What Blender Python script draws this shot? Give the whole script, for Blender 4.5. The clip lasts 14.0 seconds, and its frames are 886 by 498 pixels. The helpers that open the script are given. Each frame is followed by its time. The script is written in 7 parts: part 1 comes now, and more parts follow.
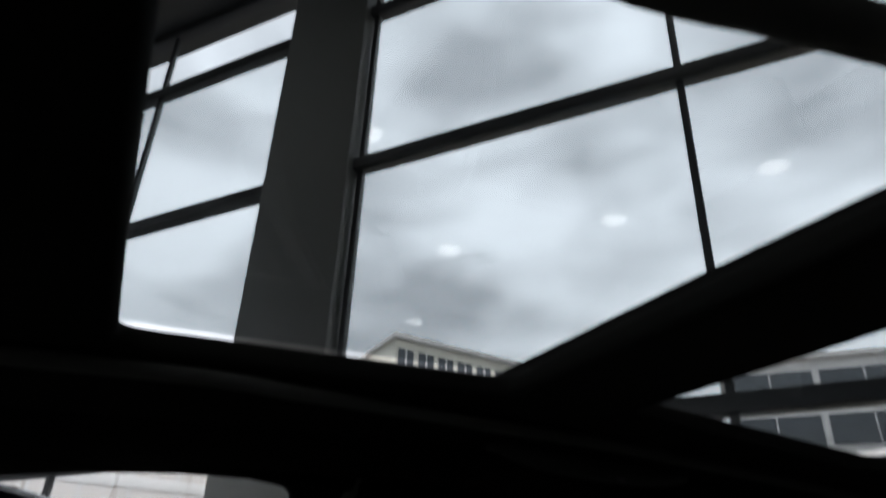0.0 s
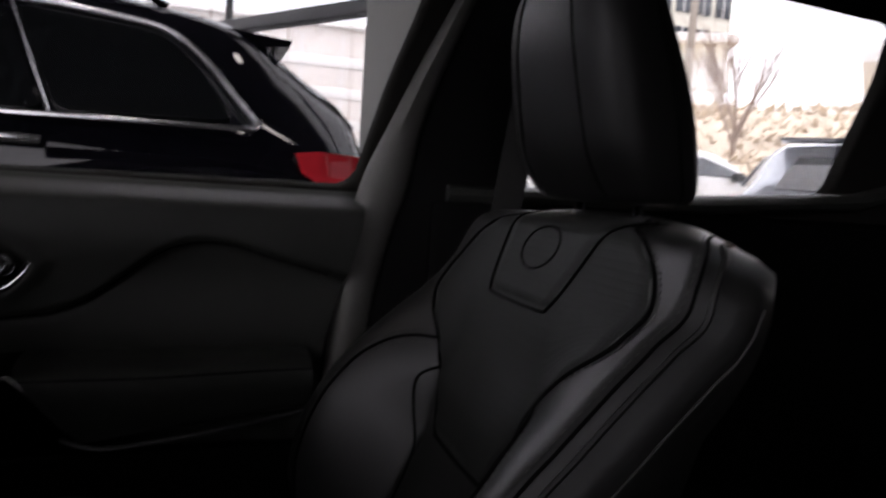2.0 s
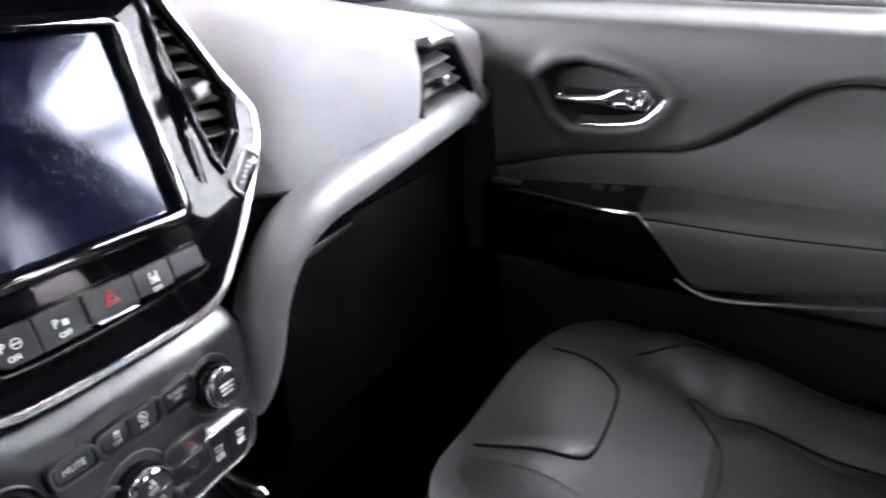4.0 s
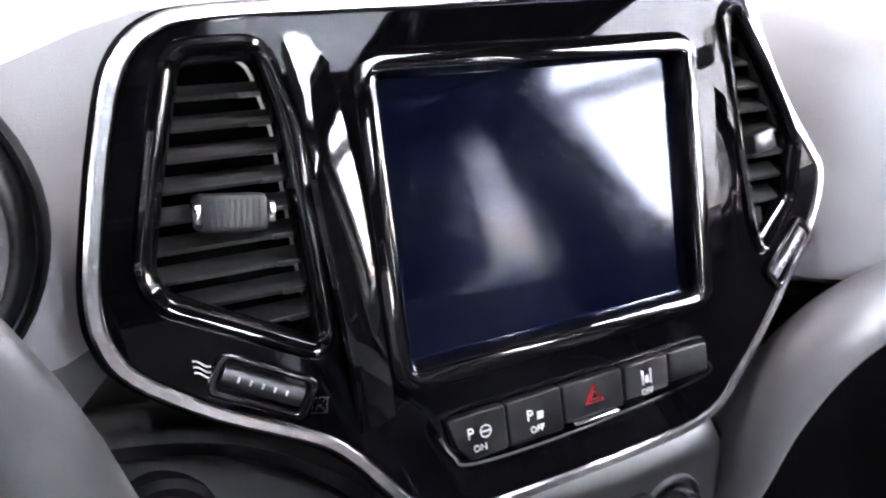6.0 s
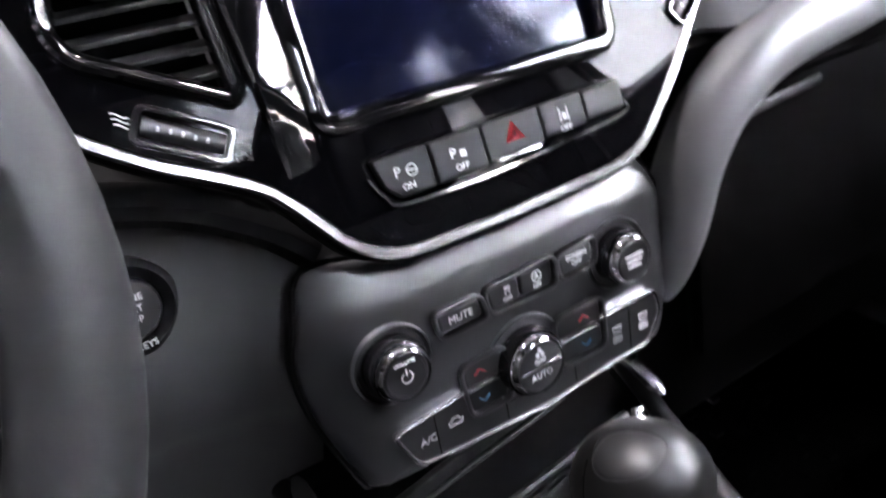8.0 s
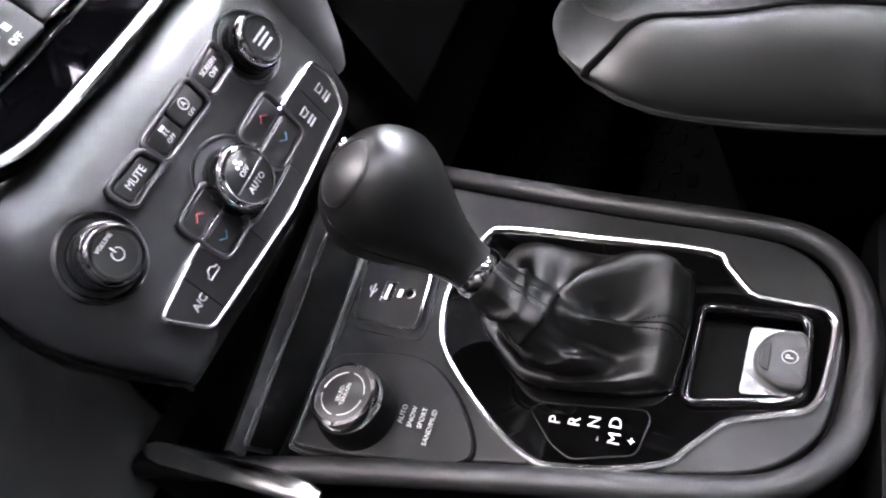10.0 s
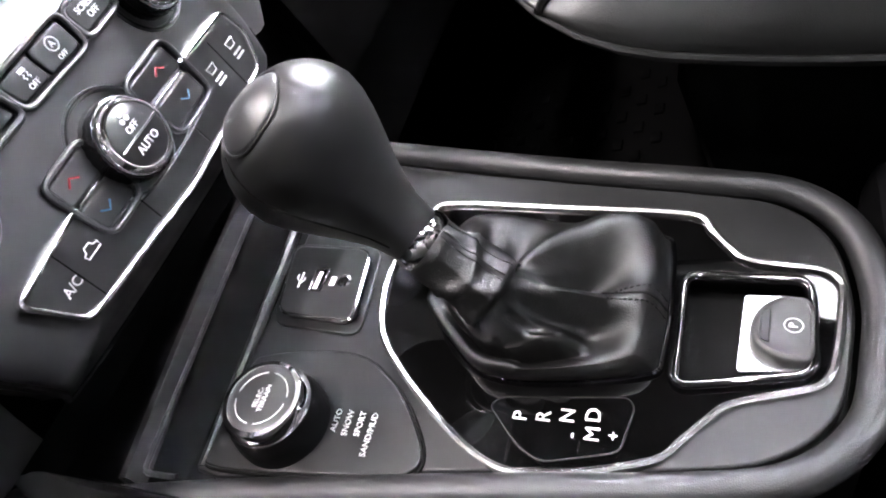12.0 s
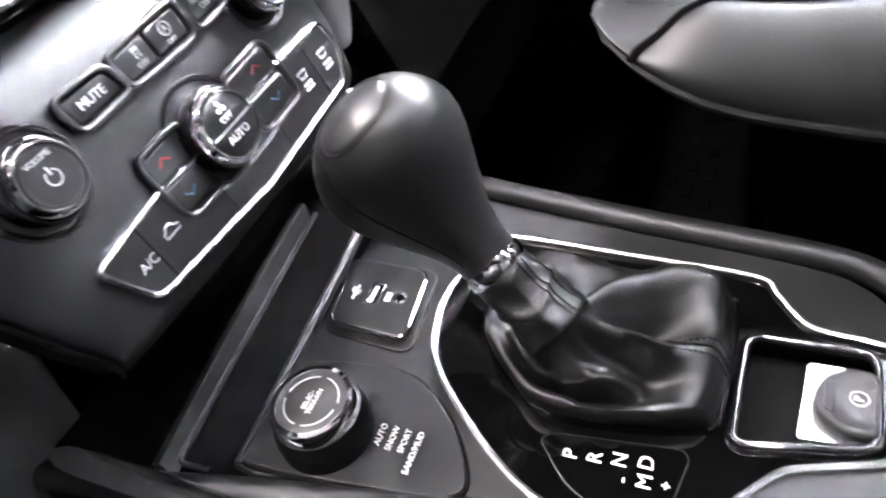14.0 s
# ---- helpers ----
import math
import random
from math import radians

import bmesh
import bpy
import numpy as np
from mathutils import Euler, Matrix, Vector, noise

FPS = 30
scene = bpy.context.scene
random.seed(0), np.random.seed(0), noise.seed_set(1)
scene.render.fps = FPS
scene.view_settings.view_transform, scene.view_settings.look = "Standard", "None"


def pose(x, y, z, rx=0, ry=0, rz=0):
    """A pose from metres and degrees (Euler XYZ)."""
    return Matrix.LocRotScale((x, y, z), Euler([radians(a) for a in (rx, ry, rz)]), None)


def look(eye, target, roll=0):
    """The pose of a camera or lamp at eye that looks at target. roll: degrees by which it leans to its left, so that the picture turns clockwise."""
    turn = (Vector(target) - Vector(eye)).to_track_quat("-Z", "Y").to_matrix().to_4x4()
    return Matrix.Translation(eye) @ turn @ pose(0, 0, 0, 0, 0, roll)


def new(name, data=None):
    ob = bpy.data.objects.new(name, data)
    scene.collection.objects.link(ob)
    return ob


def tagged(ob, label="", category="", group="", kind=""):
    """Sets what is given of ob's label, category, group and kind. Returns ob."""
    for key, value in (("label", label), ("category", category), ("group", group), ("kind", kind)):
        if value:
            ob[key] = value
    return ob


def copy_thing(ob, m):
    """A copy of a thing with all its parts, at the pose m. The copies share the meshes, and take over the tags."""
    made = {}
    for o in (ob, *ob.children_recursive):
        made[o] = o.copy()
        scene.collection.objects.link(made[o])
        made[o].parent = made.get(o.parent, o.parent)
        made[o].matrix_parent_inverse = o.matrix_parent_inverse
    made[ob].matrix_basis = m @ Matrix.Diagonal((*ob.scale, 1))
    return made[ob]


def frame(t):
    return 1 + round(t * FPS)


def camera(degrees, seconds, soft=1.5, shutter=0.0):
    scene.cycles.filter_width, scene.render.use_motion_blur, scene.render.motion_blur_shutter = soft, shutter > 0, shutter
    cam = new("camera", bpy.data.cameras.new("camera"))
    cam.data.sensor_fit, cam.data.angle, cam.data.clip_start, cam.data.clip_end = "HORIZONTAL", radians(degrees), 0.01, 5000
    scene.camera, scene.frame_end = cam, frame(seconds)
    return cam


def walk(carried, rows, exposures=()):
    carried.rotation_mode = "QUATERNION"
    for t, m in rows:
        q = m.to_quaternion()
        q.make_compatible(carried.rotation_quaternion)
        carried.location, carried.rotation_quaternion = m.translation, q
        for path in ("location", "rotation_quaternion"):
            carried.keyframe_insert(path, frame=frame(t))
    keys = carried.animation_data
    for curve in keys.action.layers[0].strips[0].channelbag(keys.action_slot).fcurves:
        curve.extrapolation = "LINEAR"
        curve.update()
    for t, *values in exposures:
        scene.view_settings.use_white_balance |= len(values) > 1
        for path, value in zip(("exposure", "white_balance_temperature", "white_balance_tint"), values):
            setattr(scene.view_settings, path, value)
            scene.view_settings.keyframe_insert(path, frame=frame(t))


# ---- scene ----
cam = camera(64.02, 14.0, soft=2.0, shutter=0.4)
PATH = [
    (0.0, pose(-0.4492, -0.4826, 1.2770, 118.87, -2.05, -119.83)),
    (0.3, pose(-0.4484, -0.5137, 1.2387, 112.45, -0.30, -119.68)),
    (0.5, pose(-0.4396, -0.5270, 1.2264, 107.93, 0.07, -119.06)),
    (0.7, look((-0.439, -0.541, 1.200), (1.265, -1.461, 1.701), 0.7)),
    (0.9, look((-0.433, -0.534, 1.185), (1.301, -1.461, 1.552), 1.5)),
    (1.0, pose(-0.4253, -0.5283, 1.1817, 99.24, -1.11, -118.38)),
    (1.5, pose(-0.4137, -0.5309, 1.1425, 90.23, -2.04, -116.17)),
    (2.0, pose(-0.3896, -0.5327, 1.0980, 85.06, -3.87, -108.13)),
    (2.1, pose(-0.3864, -0.5302, 1.0914, 83.71, -3.99, -106.34)),
    (2.5, pose(-0.3734, -0.5201, 1.0648, 78.28, -4.04, -99.14)),
    (2.6, pose(-0.3696, -0.5166, 1.0632, 77.46, -3.93, -97.09)),
    (3.0, pose(-0.3542, -0.5027, 1.0568, 74.20, -3.17, -88.91)),
    (3.5, pose(-0.3332, -0.4684, 1.1044, 70.17, -1.91, -77.04)),
    (4.0, pose(-0.2944, -0.4465, 1.1202, 67.94, -1.33, -64.26)),
    (4.2, pose(-0.2762, -0.4323, 1.1243, 67.16, -0.81, -59.67)),
    (6.3, pose(-0.2236, -0.2872, 1.1431, 64.29, -2.88, -25.38)),
    (6.5, pose(-0.2243, -0.2890, 1.1433, 64.66, -3.80, -25.38)),
    (7.0, pose(-0.2276, -0.3045, 1.1188, 64.60, -3.68, -25.43)),
    (7.5, pose(-0.2263, -0.3346, 1.0847, 62.76, -0.99, -26.81)),
    (8.0, pose(-0.2283, -0.3731, 1.0446, 60.95, 6.92, -32.69)),
    (8.5, pose(-0.2298, -0.4107, 1.0098, 56.60, 16.87, -41.72)),
    (9.0, pose(-0.2392, -0.4439, 0.9646, 51.18, 26.40, -53.59)),
    (9.2, pose(-0.2452, -0.4489, 0.9597, 47.91, 28.25, -59.33)),
    (11.3, pose(-0.2365, -0.4206, 0.8825, 44.78, 29.55, -72.39)),
    (11.5, pose(-0.2343, -0.4154, 0.8773, 44.80, 29.40, -72.73)),
    (12.0, pose(-0.2299, -0.4029, 0.8634, 45.21, 29.01, -73.37)),
    (12.5, pose(-0.2230, -0.3904, 0.8528, 45.53, 28.35, -73.77)),
    (13.0, pose(-0.2198, -0.3854, 0.8438, 46.04, 27.69, -73.78)),
    (13.5, pose(-0.2304, -0.3883, 0.8507, 47.48, 26.17, -72.58)),
    (14.0, pose(-0.2496, -0.3761, 0.8708, 51.73, 23.87, -67.01)),
]
EXPOSURES = [(0.0, -2.35, 6400, 12), (0.3, -2.3, 6450, 13), (0.6, -1.85, 6550, 18), (1.0, -1.65, 6600, 26), (1.5, -1.65, 6750, 28), (2.1, -1.5, 6700, 22), (2.6, -0.05, 7000, 14), (3.0, 1.6, 6600, 8), (3.6, 2.85, 6350, 18), (4.2, 2.95, 6300, 22), (6.5, 2.9, 6250, 22), (7.5, 3.0, 6300, 22), (9.0, 3.2, 6400, 22), (11.4, 4.15, 6450, 20), (14.0, 4.15, 6450, 20)]
walk(cam, PATH, EXPOSURES)

# ---- sky and sun ----
world = bpy.data.worlds.new("overcast_sky")
scene.world = world
world.use_nodes = True
wn, wl = world.node_tree.nodes, world.node_tree.links
wn.clear()
w_out, w_bg = wn.new("ShaderNodeOutputWorld"), wn.new("ShaderNodeBackground")
sky, w_mix, w_noise, w_ramp = wn.new("ShaderNodeTexSky"), wn.new("ShaderNodeMix"), wn.new("ShaderNodeTexNoise"), wn.new("ShaderNodeValToRGB")
w_co, w_map = wn.new("ShaderNodeTexCoord"), wn.new("ShaderNodeMapping")
sky.sky_type, sky.sun_disc, sky.sun_elevation, sky.sun_rotation = "NISHITA", False, radians(62), radians(-33)
w_map.inputs["Scale"].default_value = (1.0, 1.0, 2.2)
w_noise.inputs["Scale"].default_value, w_noise.inputs["Detail"].default_value, w_noise.inputs["Roughness"].default_value = 2.6, 6.0, 0.55
w_ramp.color_ramp.elements[0].position, w_ramp.color_ramp.elements[0].color = 0.36, (0.45, 0.45, 0.45, 1)
w_ramp.color_ramp.elements[1].position, w_ramp.color_ramp.elements[1].color = 0.58, (0.97, 0.97, 0.97, 1)
w_mix.data_type = "RGBA"
w_mix.inputs[7].default_value = (85.0, 87.0, 91.0, 1)
wl.new(w_co.outputs["Generated"], w_map.inputs[0])
wl.new(w_map.outputs[0], w_noise.inputs["Vector"])
wl.new(w_noise.outputs["Fac"], w_ramp.inputs[0])
wl.new(w_ramp.outputs[0], w_mix.inputs[0])
wl.new(sky.outputs[0], w_mix.inputs[6])
wl.new(w_mix.outputs[2], w_bg.inputs[0])
w_bg.inputs[1].default_value = 0.10
wl.new(w_bg.outputs[0], w_out.inputs[0])
sun_data = bpy.data.lights.new("sun", "SUN")
sun_data.energy, sun_data.angle, sun_data.color = 4.0, radians(4), (1.0, 0.95, 0.88)
sun = new("sun", sun_data)
sun.matrix_world = look((-5.1, 7.8, 17.6), (0, 0, 0))



# ---- materials ----
def material(name, color, rough=0.5, metal=0.0, grain=0.0, grain_scale=400.0, stain=0.15, stain_scale=9.0, coat=0.0, spec=0.5, vor=False):
    """A surface with fine relief (grain, at grain_scale per metre) and soft larger variation of colour and gloss."""
    m = bpy.data.materials.new(name)
    m.use_nodes = True
    n, l = m.node_tree.nodes, m.node_tree.links
    b = n["Principled BSDF"]
    b.inputs["Metallic"].default_value, b.inputs["Coat Weight"].default_value = metal, coat
    b.inputs["Coat Roughness"].default_value, b.inputs["Specular IOR Level"].default_value = 0.03, spec
    co = n.new("ShaderNodeTexCoord")
    big = n.new("ShaderNodeTexNoise")
    big.inputs["Scale"].default_value, big.inputs["Detail"].default_value = stain_scale, 5.0
    l.new(co.outputs["Object"], big.inputs["Vector"])
    mix = n.new("ShaderNodeMix")
    mix.data_type = "RGBA"
    mix.inputs[6].default_value = (*[c * (1 - stain) for c in color], 1)
    mix.inputs[7].default_value = (*[min(1, c * (1 + stain)) for c in color], 1)
    l.new(big.outputs["Fac"], mix.inputs[0])
    l.new(mix.outputs[2], b.inputs["Base Color"])
    ra = n.new("ShaderNodeMapRange")
    ra.inputs["To Min"].default_value, ra.inputs["To Max"].default_value = rough * 0.85, min(1, rough * 1.15)
    l.new(big.outputs["Fac"], ra.inputs["Value"])
    l.new(ra.outputs[0], b.inputs["Roughness"])
    if grain:
        fine = n.new("ShaderNodeTexVoronoi" if vor else "ShaderNodeTexNoise")
        fine.inputs["Scale"].default_value = grain_scale
        l.new(co.outputs["Object"], fine.inputs["Vector"])
        bump = n.new("ShaderNodeBump")
        bump.inputs["Strength"].default_value, bump.inputs["Distance"].default_value = grain, 0.0006
        l.new(fine.outputs[0], bump.inputs["Height"])
        l.new(bump.outputs[0], b.inputs["Normal"])
    return m


def glass(name, tint=(1, 1, 1)):
    """A flat pane: clear straight through, with a mirror gloss that grows at a grazing look."""
    m = bpy.data.materials.new(name)
    m.use_nodes = True
    n, l = m.node_tree.nodes, m.node_tree.links
    n.clear()
    out, mix = n.new("ShaderNodeOutputMaterial"), n.new("ShaderNodeMixShader")
    clear, gloss, lw = n.new("ShaderNodeBsdfTransparent"), n.new("ShaderNodeBsdfGlossy"), n.new("ShaderNodeLayerWeight")
    power, scale = n.new("ShaderNodeMath"), n.new("ShaderNodeMath")
    clear.inputs[0].default_value = (*tint, 1)
    gloss.inputs["Roughness"].default_value = 0.0
    lw.inputs["Blend"].default_value = 0.5
    power.operation, power.inputs[1].default_value = "POWER", 4.0
    scale.operation, scale.inputs[1].default_value, scale.inputs[2].default_value = "MULTIPLY_ADD", 0.7, 0.025
    l.new(lw.outputs["Facing"], power.inputs[0])
    l.new(power.outputs[0], scale.inputs[0])
    l.new(scale.outputs[0], mix.inputs[0])
    l.new(clear.outputs[0], mix.inputs[1])
    l.new(gloss.outputs[0], mix.inputs[2])
    l.new(mix.outputs[0], out.inputs[0])
    return m


def glow(name, color, power):
    m = bpy.data.materials.new(name)
    m.use_nodes = True
    b = m.node_tree.nodes["Principled BSDF"]
    b.inputs["Base Color"].default_value = (*color, 1)
    b.inputs["Emission Color"].default_value, b.inputs["Emission Strength"].default_value = (*color, 1), power
    return m


# Dark dash plastic in pale grey: windscreen glare is put into the base colour.
M_PAD = material("soft_dash_plastic_glare", (0.255, 0.255, 0.26), 0.55, grain=0.25, grain_scale=1600, vor=True)
# The band's weaker sheen is painted in too, as a darker grey.
M_BAND = material("soft_band_plastic_sheen", (0.16, 0.16, 0.164), 0.42, grain=0.25, grain_scale=1600, vor=True, spec=0.8)
M_SWITCH = material("black_switch_plastic", (0.006, 0.006, 0.0062), 0.45, grain=0.1, grain_scale=1600, spec=0.4)
# Darker than the plastic itself: near-black shadow is put into this base colour.
M_KNEE = material("grained_shadow_black_plastic", (0.0035, 0.0035, 0.0037), 0.5, grain=0.2, grain_scale=1600, vor=True, spec=0.14)
# Paler version for edges of that plastic which catch the light.
M_RIM = material("soft_black_rim", (0.018, 0.018, 0.0185), 0.42, grain=0.2, grain_scale=1400, vor=True, spec=0.6)
M_STACK = material("satin_charcoal_plastic", (0.020, 0.020, 0.021), 0.36, grain=0.14, grain_scale=1500, spec=0.9)
M_BTN = material("matte_black_button", (0.013, 0.013, 0.0135), 0.34, grain=0.1, grain_scale=1600, spec=0.8)
M_GLOSS = material("gloss_black_edge", (0.002, 0.002, 0.0022), 0.06, coat=1.0, stain=0.1, spec=0.5)
M_PIANO = material("piano_black", (0.002, 0.002, 0.0025), 0.05, coat=0.26, stain=0.1, spec=0.0, grain=1.0, grain_scale=14)
for node in M_PIANO.node_tree.nodes:
    if node.type == "BUMP":
        node.inputs["Distance"].default_value = 0.012
M_RING = material("satin_grey_ring", (0.30, 0.30, 0.31), 0.34, metal=0.8, stain=0.05)
M_KNOB = material("glossy_black_knob", (0.010, 0.010, 0.011), 0.16, coat=0.9, stain=0.1)
M_CHROME = material("bright_chrome", (0.80, 0.80, 0.81), 0.07, metal=1.0, stain=0.03)
M_SATIN = material("satin_silver", (0.80, 0.80, 0.81), 0.22, metal=1.0, stain=0.04, grain=0.05, grain_scale=2500)
M_SCREEN = material("screen_glass", (0.0016, 0.0024, 0.0100), 0.095, stain=0.2, spec=0.42)
M_SCREEN.node_tree.nodes["Principled BSDF"].inputs["Specular Tint"].default_value = (0.80, 0.86, 1.0, 1)  # blue anti-glare coating
M_GATE = material("gloss_black_gate", (0.002, 0.002, 0.002), 0.06, coat=0.45, stain=0.1, spec=0.0, grain=1.0, grain_scale=22)
for node in M_GATE.node_tree.nodes:
    if node.type == "BUMP":
        node.inputs["Distance"].default_value = 0.006
M_GRIP = material("smooth_grip_leather", (0.0075, 0.0075, 0.0074), 0.38, grain=0.08, grain_scale=1400, spec=0.65)
# Far below real black plastic: the footwell's shade is put into the colour.
M_FOOT = material("footwell_shade_black_plastic", (0.0015, 0.0015, 0.0015), 0.7, grain=0.2, grain_scale=1200, vor=True, spec=0.05)
M_ROCKER = material("grey_rocker_plastic", (0.055, 0.055, 0.056), 0.42, grain=0.1, grain_scale=1800)
# Base black lowered as well, with deep shadow put into the colour.
M_DARK = material("deep_black_plastic", (0.003, 0.003, 0.003), 0.6, grain=0.2, grain_scale=800, spec=0.1)
M_SLAT = material("vent_slat_plastic", (0.045, 0.045, 0.044), 0.35, grain=0.1, grain_scale=1500)
M_LOWER = material("grained_lower_dash_plastic", (0.045, 0.046, 0.046), 0.42, grain=0.2, grain_scale=1600, vor=True, spec=0.5)
M_DOOR = material("soft_door_vinyl", (0.038, 0.040, 0.036), 0.46, grain=0.2, grain_scale=1500, vor=True, spec=0.3)
M_LEATHER = material("black_leather", (0.0155, 0.0158, 0.0151), 0.41, grain=0.16, grain_scale=1100, vor=True, spec=0.6)
# The seat's leather again, darkened because the head restraint stands against the light.
M_HEADREST = material("backlit_headrest_leather", (0.0065, 0.0066, 0.0064), 0.45, grain=0.14, grain_scale=1200, vor=True, spec=0.34)
M_SUEDE = material("perforated_seat_insert", (0.016, 0.0175, 0.0155), 0.60, grain=0.7, grain_scale=260, vor=True, spec=0.3)
for node in M_SUEDE.node_tree.nodes:
    if node.type == "TEX_VORONOI":
        node.inputs["Randomness"].default_value = 0.0
M_PERF = material("perforated_leather", (0.011, 0.0112, 0.0106), 0.42, grain=0.55, grain_scale=190, vor=True, spec=0.6)
M_THREAD = material("dark_seam_thread", (0.0025, 0.0025, 0.0025), 0.9, spec=0.1)
M_STITCH = material("grey_stitch", (0.06, 0.06, 0.057), 0.8)
M_BOOT = material("soft_gear_boot_leather", (0.0042, 0.0042, 0.0041), 0.45, grain=0.3, grain_scale=1100, vor=True, spec=0.62)
M_HEAD = material("black_headliner_cloth", (0.022, 0.021, 0.019), 0.95, grain=0.6, grain_scale=1500, spec=0.1)
# Headliner cloth made paler: the highlight along its edge is in the colour.
M_ROLL = material("highlight_headliner_roll", (0.20, 0.198, 0.18), 0.9, grain=0.5, grain_scale=1500, spec=0.2)
M_TRIM = material("grey_pillar_trim", (0.15, 0.15, 0.137), 0.6, grain=0.3, grain_scale=900)
M_BELT = material("woven_belt", (0.013, 0.013, 0.012), 0.8, grain=0.8, grain_scale=1500)
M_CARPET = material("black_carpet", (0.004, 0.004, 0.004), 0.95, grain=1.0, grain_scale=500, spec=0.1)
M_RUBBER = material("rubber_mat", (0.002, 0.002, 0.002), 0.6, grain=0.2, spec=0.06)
M_WHITE = material("white_print", (0.80, 0.80, 0.80), 0.5, stain=0.03)
M_RED = material("red_print", (0.55, 0.02, 0.03), 0.4, stain=0.05)
M_BLUE = material("blue_print", (0.05, 0.22, 0.42), 0.4, stain=0.05)
M_WHEEL = material("wheel_leather", (0.016, 0.016, 0.016), 0.45, grain=0.08, grain_scale=900)
M_CONS = material("satin_grey_console_plate", (0.0135, 0.0135, 0.0138), 0.36, grain=0.15, grain_scale=1800)
M_GLASS = glass("clear_window_glass", (0.97, 0.98, 0.98))
M_ROOFGLASS = glass("tinted_roof_glass", (0.76, 0.79, 0.80))
M_CEIL = material("grey_ceiling_paint", (0.12, 0.12, 0.12), 0.85, stain=0.06, stain_scale=1.5)
M_ALU = material("dark_aluminium_frame", (0.07, 0.072, 0.075), 0.45, stain=0.1)
M_COL = material("painted_grey_column", (0.24, 0.24, 0.225), 0.6, grain=0.2, grain_scale=60, stain=0.08, stain_scale=2)
M_PLASTER = material("grey_plaster", (0.06, 0.06, 0.06), 0.8, grain=0.2, grain_scale=80, stain=0.05, stain_scale=1.5)
M_FLOOR = material("polished_grey_tile", (0.07, 0.07, 0.07), 0.22, stain=0.12, stain_scale=1.2)
M_PAINT = material("black_car_paint", (0.004, 0.004, 0.007), 0.12, coat=0.7, stain=0.1, spec=0.0)
M_WPAINT = material("white_car_paint", (0.75, 0.76, 0.77), 0.2, coat=1.0, stain=0.03)
M_SPAINT = material("silver_car_paint", (0.42, 0.45, 0.50), 0.22, metal=0.4, coat=1.0, stain=0.04)
M_CARGLASS = material("dark_car_glass", (0.006, 0.007, 0.008), 0.03, stain=0.1)
M_TAIL = material("red_tail_lamp", (0.80, 0.03, 0.045), 0.15, coat=0.5, stain=0.2, stain_scale=20)
M_TAILCLEAR = material("pale_red_lens", (0.85, 0.13, 0.15), 0.12, coat=0.6, stain=0.2, stain_scale=30)
M_TYRE = material("tyre_rubber", (0.02, 0.02, 0.02), 0.8, grain=0.3)
M_ASPHALT = material("asphalt", (0.1, 0.1, 0.1), 0.9, grain=0.8, grain_scale=60, stain=0.2, stain_scale=0.4)
M_SHRUB = material("dry_brown_slope", (0.60, 0.51, 0.40), 0.95, grain=1.0, grain_scale=8, stain=0.45, stain_scale=1.6)
M_BARK = material("bare_bark", (0.24, 0.17, 0.125), 0.9, grain=0.6, grain_scale=40, stain=0.25)
M_CONC = material("pale_concrete", (0.82, 0.79, 0.77), 0.8, grain=0.4, grain_scale=15, stain=0.12, stain_scale=0.6)
M_BRICK = material("tan_brick_wall", (0.74, 0.68, 0.64), 0.85, grain=0.5, grain_scale=25, stain=0.2, stain_scale=0.8)
M_FARGLASS = material("far_window_glass", (0.05, 0.06, 0.07), 0.1, coat=0.5, stain=0.2, stain_scale=0.5)
# Far window glass paled so that it looks washed out by bright daylight.
M_WASHED = material("washed_out_far_glass", (0.74, 0.73, 0.71), 0.5, stain=0.1, stain_scale=0.6)
M_POLE = material("weathered_pole", (0.34, 0.30, 0.26), 0.9, grain=0.4, grain_scale=20, stain=0.2, stain_scale=1.5)
M_CREAM = material("cream_wall", (0.8, 0.76, 0.66), 0.8, stain=0.06, stain_scale=0.7)
M_LAMP = glow("lamp_diffuser", (1.0, 0.97, 0.92), 60.0)


# ---- building helpers ----
def basis(o, u, v):
    """A pose at o whose x axis is u and whose y axis lies in the plane of u and v."""
    u = Vector(u).normalized()
    v = Vector(v)
    v = (v - u * v.dot(u)).normalized()
    n = u.cross(v)
    m = Matrix((u, v, n)).transposed().to_4x4()
    m.translation = o
    return m


def link_mesh(name, me, mat, parent=None, label="", smooth=38):
    me.materials.clear()
    me.materials.append(mat)
    if smooth:
        me.polygons.foreach_set("use_smooth", [True] * len(me.polygons))
        me.set_sharp_from_angle(angle=radians(smooth))
    ob = new(name, me)
    if parent:
        ob.parent = parent
    return tagged(ob, label)


def part(name, bm, mat, parent=None, label="", smooth=38):
    """One mesh object from a bmesh, under a thing or a part. The shape is given in world places."""
    bmesh.ops.recalc_face_normals(bm, faces=bm.faces)
    me = bpy.data.meshes.new(name)
    bm.to_mesh(me)
    bm.free()
    return link_mesh(name, me, mat, parent, label, smooth)


def thing(name, label, category, group="", kind=""):
    return tagged(new(name), label, category, group, kind)


